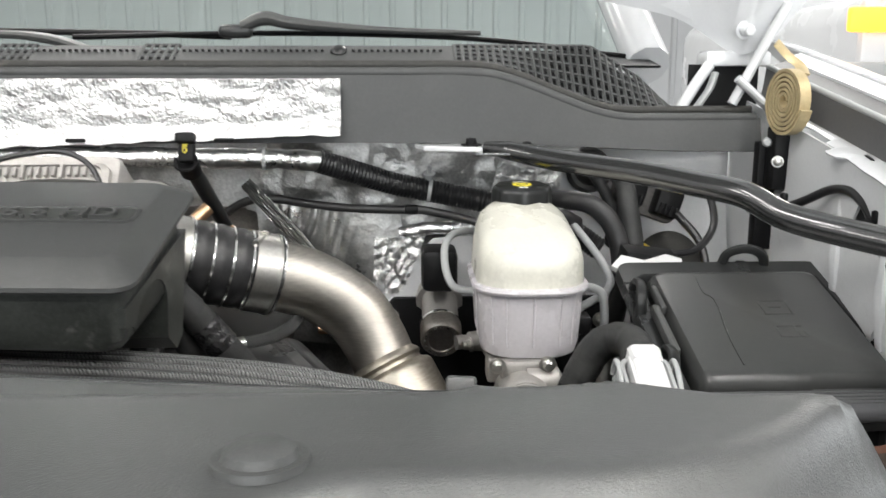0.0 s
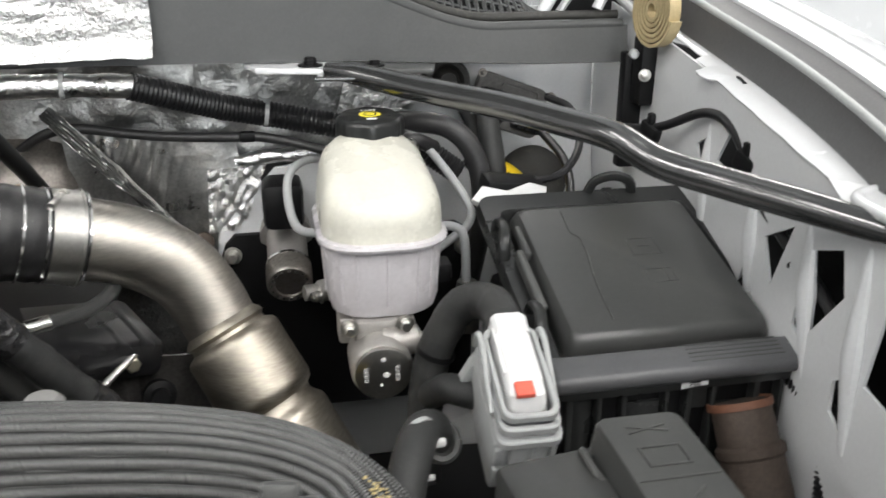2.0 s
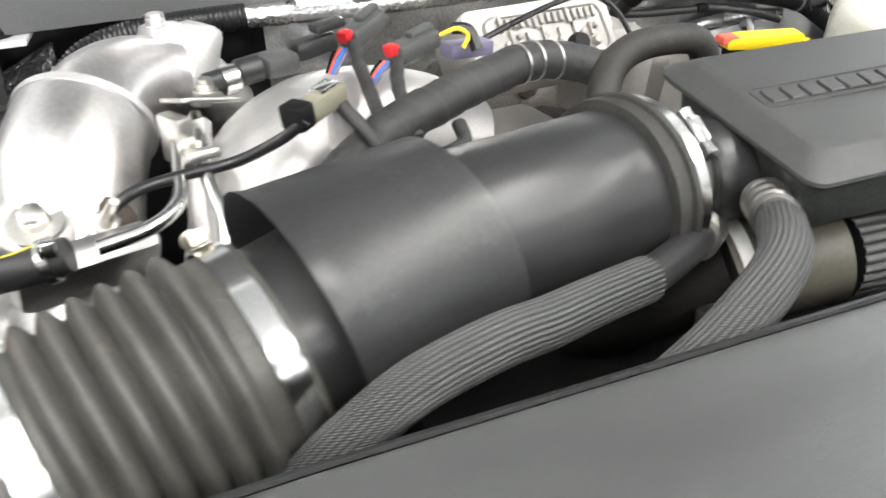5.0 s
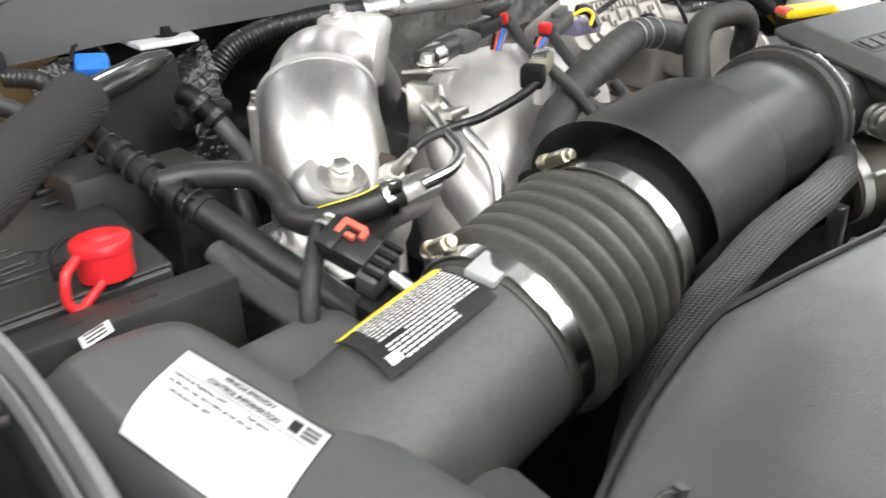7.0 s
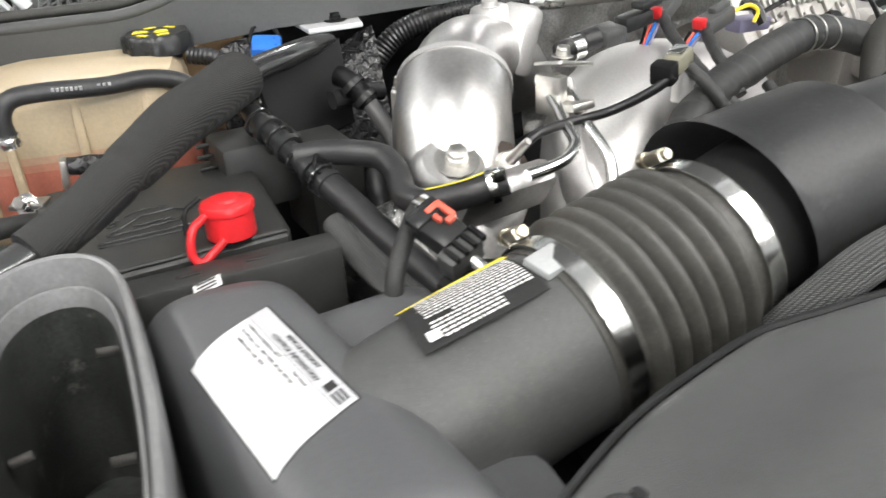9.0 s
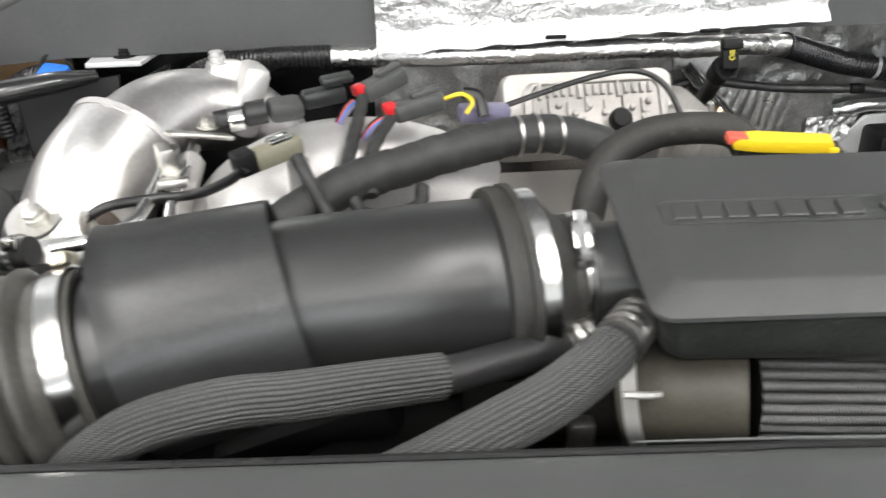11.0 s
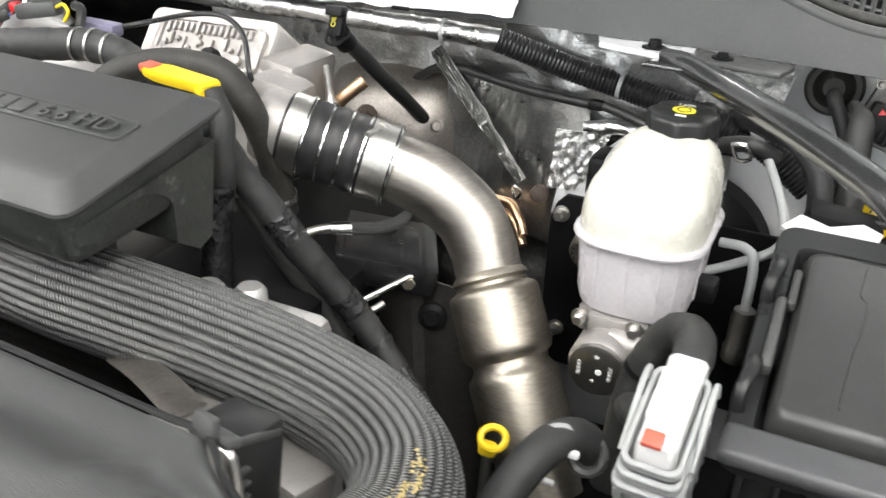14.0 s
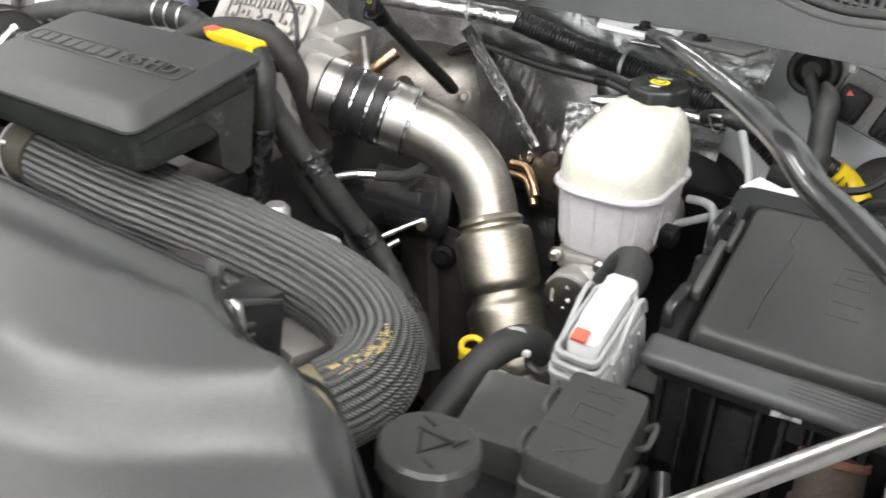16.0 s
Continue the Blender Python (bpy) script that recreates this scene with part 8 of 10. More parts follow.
    part("bolt", bolt_bm((-0.492, -0.165, 1.255), (0, 0, 1), 0.0065, 0.008, 1.3), "zinc", y)
    part("bolt", bolt_bm((-0.497, -0.331, 1.2315), (-0.1, -0.45, 0.9), 0.0105, 0.009, 2.0), "zinc", y)
    bm = bmesh.new()
    rbox(bm, (-0.470, -0.365, 1.205), (0.105, 0.03, 0.05), 0.012, rot(35, 0, 12))
    part("front_lip", bm, "alu_bright", y)
    bm = bmesh.new()
    lathe(bm, (-0.452, -0.335, 1.218), (0.1, -0.75, 0.6), [(-0.015, 0.026), (-0.002, 0.026), (0.0, 0.02)], 20)
    part("probe_hole", bm, "iron", y, "rust-brown opening round a probe")
    bm = bmesh.new()
    lathe(bm, (-0.452, -0.340, 1.222), (0.1, -0.75, 0.6), [(-0.01, 0.0115), (0.008, 0.0115), (0.01, 0.009)], 6)
    lathe(bm, (-0.451, -0.347, 1.228), (0.3, -0.6, 0.75), [(0, 0.006), (0.03, 0.0035)], 12)
    part("probe_nut", bm, "zinc", y)
    bm = bmesh.new()
    tube(bm, [(-0.445, -0.358, 1.242), (-0.425, -0.352, 1.250), (-0.39, -0.345, 1.252), (-0.35, -0.348, 1.256), (-0.318, -0.362, 1.272), (-0.300, -0.372, 1.287)], 0.0046, 10)
    part("probe_cable", bm, "conduit", y)
    bm = bmesh.new()
    tube(bm, [(-0.58, -0.27, 1.08), (-0.555, -0.30, 1.13), (-0.53, -0.335, 1.17)], [0.05, 0.055, 0.04], 20)
    part("crumpled_skirt", bm, "foil_tube", y)
    # Cast intake manifold.
    k = thing("intake_manifold", (-0.25, -0.27, 1.15), "satin cast aluminium intake manifold", "intake manifold")
    bm = bmesh.new()
    tube(bm, [(-0.372, -0.375, 1.08), (-0.345, -0.328, 1.145), (-0.310, -0.275, 1.196), (-0.262, -0.230, 1.208), (-0.205, -0.212, 1.206), (-0.150, -0.212, 1.195), (-0.095, -0.215, 1.17)], [0.055, 0.060, 0.065, 0.067, 0.067, 0.064, 0.055], 36, n=8)
    part("runner", bm, "alu", k)
    bm = bmesh.new()
    tube(bm, [(-0.375, -0.415, 1.12), (-0.385, -0.35, 1.19), (-0.365, -0.28, 1.262)], 0.010, 8, flat=2.4)
    part("edge_flange", bm, "alu", k)
    bm = bmesh.new()
    rbox(bm, (-0.283, -0.232, 1.294), (0.034, 0.028, 0.020), 0.006, rot(8, 0, 20))
    part("sensor_block", bm, "plastic", k, "black pressure sensor block")
    bm = bmesh.new()
    rbox(bm, (-0.246, -0.222, 1.302), (0.042, 0.021, 0.017), 0.004, rot(0, -6, 14))
    rbox(bm, (-0.232, -0.224, 1.319), (0.03, 0.018, 0.008), 0.002, rot(0, -6, 14))
    part("sensor_plug", bm, "plastic_smooth", k)
    bm = bmesh.new()
    lathe(bm, (-0.30, -0.236, 1.294), (-1, -0.2, -0.1), [(0, 0.012), (0.02, 0.012), (0.022, 0.009), (0.05, 0.009)], 16)
    part("hose_stub", bm, "hose", k)
    bm = bmesh.new()
    tube(bm, [(-0.335, -0.245, 1.289), (-0.322, -0.2425, 1.290)], 0.0125, 14)
    part("stub_clip", bm, "clamp", k)
    # Bracket with hard lines between the two castings.
    b = thing("fuel_line_bracket", (-0.37, -0.30, 1.25), "zinc-plated bracket carrying bright steel lines", "bracket")
    bm = bmesh.new()
    prism(bm, rounded(0.06, 0.034, 0.006, 3), -0.002, 0.002, 0.0008, Matrix.Translation((-0.358, -0.275, 1.285)) @ rot(-10, 14, 25).to_4x4())
    rbox(bm, (-0.385, -0.30, 1.265), (0.014, 0.03, 0.04), 0.003, rot(0, 0, 25))
    part("plate", bm, "zinc", b)
    part("bolt", bolt_bm((-0.352, -0.262, 1.288), (0.1, 0, 1), 0.007, 0.007), "zinc", b)
    for i, off in enumerate((-0.009, 0.004)):
        bm = bmesh.new()
        tube(bm, [(-0.375 + off, -0.272, 1.272), (-0.378 + off, -0.31, 1.262), (-0.384 + off, -0.345, 1.250), (-0.392 + off, -0.375, 1.243), (-0.415 + off, -0.395, 1.238), (-0.46, -0.40, 1.234)] if i == 0 else
             [(-0.365, -0.272, 1.272), (-0.368, -0.31, 1.262), (-0.373, -0.345, 1.248), (-0.372, -0.385, 1.225), (-0.385, -0.41, 1.19), (-0.41, -0.42, 1.14)], 0.0058, 12)
        part("steel_line", bm, "clamp", b)
    bm = bmesh.new()
    rbox(bm, (-0.374, -0.325, 1.259), (0.026, 0.03, 0.008), 0.002, rot(-12, 0, 10))
    part("line_clip", bm, "zinc", b)
    # Sensor with its olive body near the manifold.
    s = thing("temperature_sensor", (-0.29, -0.355, 1.28), "olive-grey sensor plug with a bright clip", "sensor")
    bm = bmesh.new()
    rbox(bm, (-0.280, -0.345, 1.289), (0.050, 0.019, 0.018), 0.004, rot(0, -8, 32))
    part("body", bm, "olive", s)
    bm = bmesh.new()
    rbox(bm, (-0.303, -0.362, 1.288), (0.018, 0.022, 0.020), 0.003, rot(0, -8, 32))
    part("boot", bm, "plastic_dark", s)
    bm = bmesh.new()
    rbox(bm, (-0.275, -0.342, 1.300), (0.020, 0.013, 0.005), 0.001, rot(0, -8, 32))
    part("clip", bm, "clamp", s)
    bm = bmesh.new()
    lathe(bm, (-0.262, -0.335, 1.278), (0, 0, -1), [(0, 0.010), (0.03, 0.011)], 14)
    part("foot", bm, "alu", s)


turbo_group()


def wiring_top():
    w = thing("engine_harness", (-0.1, -0.28, 1.25), "thick taped engine wiring harness over the intake", "harness")
    bm = bmesh.new()
    tube(bm, [(-0.33, -0.40, 1.20), (-0.27, -0.36, 1.235), (-0.217, -0.333, 1.253), (-0.165, -0.312, 1.261), (-0.105, -0.285, 1.266), (-0.05, -0.265, 1.268), (-0.005, -0.262, 1.262), (0.03, -0.27, 1.25)],
         0.0180, 24, step=0.002, shape=lambda q, a: 1 + 0.025 * math.sin(q * 110 + a) * math.sin(q * 37) + 0.06 * ((q * 42 + a / 6.2832) % 1))
    part("trunk", bm, "tape", w)
    for x, yy, z in ((-0.062, -0.269, 1.268), (-0.044, -0.264, 1.268), (-0.022, -0.262, 1.265)):
        bm = bmesh.new()
        band(bm, (x, yy, z), (1, 0.2, -0.05), 0.0189, 0.003, 0.001, 24)
        part("foil_band", bm, "zinc", w)
    for pts in ([(-0.208, -0.222, 1.298), (-0.212, -0.245, 1.285), (-0.218, -0.285, 1.272), (-0.222, -0.325, 1.258), (-0.21, -0.36, 1.235)],
                [(-0.182, -0.262, 1.287), (-0.192, -0.285, 1.28), (-0.20, -0.315, 1.268), (-0.20, -0.345, 1.245)],
                [(-0.262, -0.342, 1.283), (-0.25, -0.36, 1.265), (-0.235, -0.375, 1.24)]):
        bm = bmesh.new()
        tube(bm, pts, 0.0062, 12, shape=lambda q, a: 1 + 0.05 * math.sin(q * 320 + a))
        part("branch", bm, "tape", w)
    bm = bmesh.new()
    tube(bm, [(-0.155, -0.33, 1.245), (-0.16, -0.35, 1.235), (-0.19, -0.36, 1.232), (-0.215, -0.355, 1.235)], 0.0065, 12)
    part("loop", bm, "tape", w)
    # Two engine plugs with red locks.
    for at, turn, tilt in (((-0.203, -0.205, 1.300), 35, 14), ((-0.172, -0.245, 1.290), 22, 8)):
        c = thing("engine_plug", at, "black wiring plug with a red lock", "connector", "plugs with red locks")
        m = Matrix.Translation(at) @ rot(0, 0, turn).to_4x4() @ rot(0, -tilt, 0).to_4x4()
        bm = bmesh.new()
        rbox(bm, m @ V(0.018, 0, 0), (0.052, 0.023, 0.018), 0.004, m.to_3x3())
        part("shell", bm, "plastic", c)
        bm = bmesh.new()
        rbox(bm, m @ V(0.028, 0, 0.011), (0.030, 0.010, 0.007), 0.002, m.to_3x3())
        part("latch", bm, "plastic", c)
        bm = bmesh.new()
        rbox(bm, m @ V(-0.010, 0, 0.006), (0.011, 0.013, 0.011), 0.002, m.to_3x3())
        part("lock", bm, "red", c, "bright red lock")
        for i, col in enumerate(("purple", "blue", "red_pale", "plastic_dark")):
            bm = bmesh.new()
            tube(bm, [m @ V(-0.018, -0.008 + 0.005 * i, -0.002), m @ V(-0.03, -0.007 + 0.004 * i, -0.006), m @ V(-0.042, -0.004 + 0.003 * i, -0.016)], 0.0018, 6)
            part("wire", bm, col, c)
    p = thing("purple_plug", (-0.088, -0.212, 1.272), "dusty purple plug beside the actuator", "connector")
    bm = bmesh.new()
    rbox(bm, (-0.088, -0.212, 1.275), (0.052, 0.024, 0.016), 0.004, rot(0, 4, 10))
    part("body", bm, "purple", p)
    y = thing("yellow_wire_loop", (-0.105, -0.24, 1.29), "short loop of yellow wire", "wire")
    bm = bmesh.new()
    tube(bm, [(-0.128, -0.236, 1.298), (-0.112, -0.24, 1.303), (-0.102, -0.243, 1.296), (-0.108, -0.245, 1.285)], 0.0022, 8)
    part("wire", bm, "yellow", y)
    bm = bmesh.new()
    tube(bm, [(-0.11, -0.225, 1.30), (-0.095, -0.23, 1.297), (-0.09, -0.24, 1.28)], 0.006, 8)
    part("sleeve", bm, "conduit", y)
    # Fat rubber hose and the plug with a yellow lock behind the cover.
    h = thing("breather_hose", (0.1, -0.26, 1.2), "fat black rubber breather hose behind the engine cover", "hose")
    bm = bmesh.new()
    tube(bm, [(-0.014, -0.345, 1.14), (-0.006, -0.330, 1.195), (0.006, -0.312, 1.235), (0.028, -0.292, 1.256), (0.065, -0.274, 1.266), (0.11, -0.266, 1.267), (0.148, -0.270, 1.262), (0.169, -0.265, 1.234), (0.178, -0.25, 1.19), (0.182, -0.236, 1.14), (0.181, -0.224, 1.10)], 0.0158, 18)
    part("tube", bm, "rubber", h)
    bm = bmesh.new()
    band(bm, (0.1815, -0.230, 1.12), (0.0, 0.3, -1), 0.0172, 0.008, 0.0012, 24)
    part("clip", bm, "clamp", h)
    c = thing("injector_plug", (0.18, -0.36, 1.24), "black plug with a yellow lock lever behind the cover", "connector")
    m = Matrix.Translation((0.165, -0.352, 1.274)) @ rot(4, 2, -8).to_4x4()
    bm = bmesh.new()
    prism(bm, [(-0.05, -0.008), (-0.03, -0.012), (0.034, -0.010), (0.038, 0.012), (-0.03, 0.014), (-0.05, 0.008)], 0.0, 0.010, 0.003, m)
    lev = part("lever", bm, "yellow", c, "yellow lock lever")
    bm = bmesh.new()
    rbox(bm, m @ V(-0.046, 0, 0.008), (0.018, 0.016, 0.008), 0.002, m.to_3x3())
    part("red_tip", bm, "red_pale", lev)
    for s in (-1, 1):
        bm = bmesh.new()
        rbox(bm, m @ V(0.034, s * 0.010, -0.004), (0.008, 0.005, 0.020), 0.001, m.to_3x3())
        part("lever_leg", bm, "yellow", lev)
    bm = bmesh.new()
    rbox(bm, m @ V(-0.008, 0, -0.012), (0.07, 0.024, 0.022), 0.003, m.to_3x3())
    part("shell", bm, "plastic_dark", c)
    bm = bmesh.new()
    rbox(bm, (0.193, -0.368, 1.215), (0.03, 0.035, 0.09), 0.004)
    part("rail", bm, "plastic_dark", c)
    for i in range(3):
        bm = bmesh.new()
        rbox(bm, (0.208, -0.384, 1.245 - 0.022 * i), (0.010, 0.022, 0.012), 0.002)
        part("rail_cell", bm, "plastic_smooth", c)
    bm = bmesh.new()
    rbox(bm, (0.206, -0.395, 1.207), (0.026, 0.010, 0.010), 0.001, rot(0, 10, 0))
    part("lower_lock", bm, "yellow", c, "small yellow lock")
    a = thing("injector_harness", (0.3, -0.36, 1.1), "black taped wiring dropping beside the charge pipe", "harness")
    bm = bmesh.new()
    tube(bm, [(0.196, -0.352, 1.270), (0.208, -0.356, 1.256), (0.218, -0.366, 1.232), (0.222, -0.372, 1.20), (0.218, -0.376, 1.17)], 0.013, 14, shape=lambda q, t: 1 + 0.05 * math.sin(q * 160 + t))
    part("upper", bm, "tape", a)
    bm = bmesh.new()
    tube(bm, [(0.219, -0.378, 1.195), (0.215, -0.378, 1.165), (0.209, -0.376, 1.12), (0.207, -0.374, 1.06)], 0.0155, 16, n=10, shape=lambda q, t: 1 + 0.06 * math.sin(q * 240) + 0.04 * math.sin(3 * t + q * 90))
    part("vinyl_wrap", bm, "tape_shiny", a, "shiny vinyl tape wrap")
    bm = bmesh.new()
    tube(bm, [(0.214, -0.362, 1.225), (0.225, -0.350, 1.195), (0.248, -0.340, 1.160), (0.275, -0.330, 1.122), (0.300, -0.312, 1.078), (0.334, -0.298, 1.030), (0.366, -0.302, 0.995), (0.41, -0.32, 0.96), (0.44, -0.34, 0.92)],
         0.0145, 20, step=0.002, shape=lambda q, t: 1 + 0.03 * math.sin(q * 90 + t) + 0.07 * ((q * 40 + t / 6.2832) % 1))
    part("lower", bm, "tape", a)
    bm = bmesh.new()
    tube(bm, [(0.222, -0.345, 1.175), (0.238, -0.328, 1.125), (0.262, -0.312, 1.075), (0.29, -0.30, 1.03), (0.32, -0.30, 0.97)], 0.012, 12)
    part("second_strand", bm, "tape", a)
    bm = bmesh.new()
    band(bm, (0.350, -0.2995, 1.012), (0.66, -0.02, -0.75), 0.0155, 0.006, 0.0015, 20)
    part("tie", bm, "plastic_smooth", a)
    for q, d, w in (((0.262, -0.335, 1.141), (0.57, 0.2, -0.80), 0.03), ((0.317, -0.304, 1.054), (0.55, 0.25, -0.80), 0.024), ((0.388, -0.310, 0.978), (0.75, -0.3, -0.6), 0.03)):
        bm = bmesh.new()
        band(bm, q, d, 0.0152, w, 0.0008, 24)
        part("tape_band", bm, "tape_shiny", a, "shiny vinyl tape band")
    # Fuel line, gold fittings, ribbed cover and support rod below the elbow.
    f = thing("fuel_return_line", (0.27, -0.22, 1.08), "short braided fuel line with a bright ferrule", "hose")
    bm = bmesh.new()
    tube(bm, [(0.222, -0.255, 1.085), (0.232, -0.245, 1.094), (0.250, -0.230, 1.097)], 0.0055, 10)
    part("elbow", bm, "zinc", f)
    bm = bmesh.new()
    tube(bm, [(0.248, -0.232, 1.096), (0.266, -0.218, 1.095)], 0.008, 14)
    part("ferrule", bm, "clamp", f)
    bm = bmesh.new()
    tube(bm, [(0.264, -0.22, 1.095), (0.295, -0.20, 1.096), (0.318, -0.19, 1.108), (0.325, -0.17, 1.12)], 0.007, 12)
    part("line", bm, "braid_small", f)
    g = thing("coolant_fitting", (0.36, 0.07, 1.0), "copper coloured coolant tubes with a spring clip", "fitting")
    for i in range(2):
        bm = bmesh.new()
        tube(bm, [(0.315 + 0.0 * i, 0.085, 1.035 - 0.018 * i), (0.345, 0.078, 1.036 - 0.018 * i), (0.365, 0.062, 1.024 - 0.018 * i), (0.378, 0.05, 1.006 - 0.016 * i)], 0.0068, 12)
        part("tube", bm, "copper", g)
    bm = bmesh.new()
    lathe(bm, (0.385, 0.085, 1.058), (0.2, -1, 0.3), [(0, 0.013), (0.02, 0.012), (0.022, 0.008)], 14)
    part("plug", bm, "iron", g)
    bm = bmesh.new()
    tube(bm, [(0.35, 0.07, 1.06), (0.357, 0.058, 1.072), (0.366, 0.058, 1.064), (0.358, 0.062, 1.052), (0.35, 0.07, 1.06)], 0.0022, 6, n=3)
    part("spring_clip", bm, "clamp", g)
    v = thing("ribbed_cover", (0.30, -0.24, 1.0), "black ribbed plastic cover under the elbow pipe", "cover")
    bm = bmesh.new()
    rbox(bm, (0.282, -0.162, 1.046), (0.12, 0.115, 0.04), 0.010, rot(6, 12, 30))
    part("body", bm, "conduit", v)
    for i in range(5):
        bm = bmesh.new()
        rbox(bm, (0.236 + 0.0205 * i, -0.190 + 0.0115 * i, 1.062 - 0.0045 * i), (0.019, 0.112, 0.028), 0.006, rot(6, 12, 30))
        part("rib", bm, "conduit", v)
    r = thing("support_rod", (0.30, -0.2, 1.02), "zinc-plated support rod with a bolt", "rod")
    bm = bmesh.new()
    tube(bm, [(0.222, -0.357, 0.988), (0.259, -0.303, 1.006), (0.286, -0.263, 1.019), (0.314, -0.224, 1.033), (0.341, -0.184, 1.046)], 0.0042, 12)
    tube(bm, [(0.341, -0.184, 1.046), (0.345, -0.18, 1.046), (0.346, -0.182, 1.04), (0.34, -0.19, 1.033)], 0.0042, 12)
    part("rod", bm, "clamp", r)
    bm = bmesh.new()
    tube(bm, [(0.235, -0.325, 0.968), (0.272, -0.288, 0.982), (0.292, -0.268, 0.990), (0.303, -0.250, 1.008), (0.318, -0.232, 1.02)], 0.0042, 12)
    part("second_rod", bm, "zinc", r)
    part("bolt", bolt_bm((0.325, -0.190, 1.034), (0.5, -0.8, 0), 0.009, 0.010), "brass", r)
    n = thing("tunnel_shield", (0.38, -0.1, 0.95), "dark grey pressed shield beside the elbow pipe", "heat shield")
    bm = bmesh.new()
    grid(bm, lambda u, q: V(0.255 + 0.165 * u, -0.145 - 0.02 * math.sin(u * 3) + 0.04 * q + 0.012 * math.exp(-((u - 0.45) / 0.05) ** 2), 1.035 - 0.35 * q - 0.02 * u), 14, 14, 0.003)
    part("sheet", bm, "dullplate", n)
    bm = bmesh.new()
    lathe(bm, (0.347, -0.165, 0.978), (0.3, -1, 0.2), [(0, 0.018), (0.006, 0.017), (0.008, 0.010), (0.014, 0.009)], 18)
    part("fixing", bm, "plastic_dark", n)
    # Alloy front cover and a black module that show past the big hose.
    al = thing("timing_cover", (0.3, -0.45, 1.0), "grey cast aluminium front cover with bosses", "engine casting")
    bm = bmesh.new()
    rbox(bm, (0.285, -0.44, 0.995), (0.16, 0.08, 0.22), 0.015)
    rbox(bm, (0.36, -0.49, 0.99), (0.10, 0.07, 0.14), 0.012, rot(0, 0, 12))
    part("casting", bm, "alu", al)
    for q in ((0.285, -0.475, 1.13), (0.325, -0.47, 1.135), (0.35, -0.45, 1.10)):
        bm = bmesh.new()
        lathe(bm, q, (0, 0, -1), [(-0.02, 0.010), (-0.015, 0.014), (0.03, 0.015), (0.10, 0.015)], 16)
        part("boss", bm, "alu", al)
    bm = bmesh.new()
    rbox(bm, (0.25, -0.455, 1.095), (0.05, 0.05, 0.03), 0.006, rot(0, 0, 20))
    part("lug", bm, "alu", al)
    mo = thing("fan_controller", (0.40, -0.62, 1.05), "die-cast grey control module with a black connector", "module")
    bm = bmesh.new()
    rbox(bm, (0.420, -0.664, 1.120), (0.068, 0.030, 0.092), 0.006, rot(0, 0, -6))
    rbox(bm, (0.395, -0.640, 1.140), (0.040, 0.040, 0.030), 0.006, rot(0, 0, -6))
    part("body", bm, "alu_matt", mo)
    bm = bmesh.new()
    rbox(bm, (0.424, -0.623, 1.108), (0.046, 0.052, 0.090), 0.004, rot(-8, 0, -4))
    plug = part("connector", bm, "plastic_smooth", mo, "black plastic connector")
    for i in range(5):
        bm = bmesh.new()
        rbox(bm, (0.4485, -0.640 - 0.001 * i, 1.137 - 0.010 * i), (0.005, 0.014, 0.003), 0.001, rot(-8, 0, -4))
        part("fin", bm, "plastic", plug)
    bm = bmesh.new()
    rbox(bm, (0.446, -0.622, 1.150), (0.004, 0.050, 0.006), 0.0015, rot(-22, 0, -4))
    part("top_edge", bm, "plastic", plug)
    bm = bmesh.new()
    tube(bm, [(0.447, -0.655, 1.166), (0.456, -0.656, 1.160), (0.458, -0.656, 1.12), (0.457, -0.657, 1.08)], 0.004, 8)
    part("edge_clip", bm, "alu_bright", mo)
    bm = bmesh.new()
    rbox(bm, (0.440, -0.606, 1.052), (0.05, 0.034, 0.030), 0.004, rot(0, 8, -10))
    part("lower_plug", bm, "plastic_dark", mo)
    bm = bmesh.new()
    rbox(bm, (0.40, -0.572, 1.035), (0.11, 0.05, 0.11), 0.010, rot(-10, 6, -10))
    rbox(bm, (0.35, -0.578, 1.085), (0.03, 0.05, 0.06), 0.008, rot(-10, 6, -10))
    part("casting", bm, "alu_matt", mo, "pale die-cast housing")
    part("bolt", bolt_bm((0.372, -0.586, 1.098), (0.1, -0.3, 1), 0.0075, 0.008), "zinc", mo)
    st = thing("support_strut", (0.35, -0.60, 1.1), "flat grey steel strut beside the control module", "strut")
    bm = bmesh.new()
    tube(bm, [(0.275, -0.565, 1.125), (0.33, -0.592, 1.142), (0.40, -0.630, 1.160)], 0.0135, 12, n=3, flat=0.22)
    part("bar", bm, "dullmetal", st)


wiring_top()


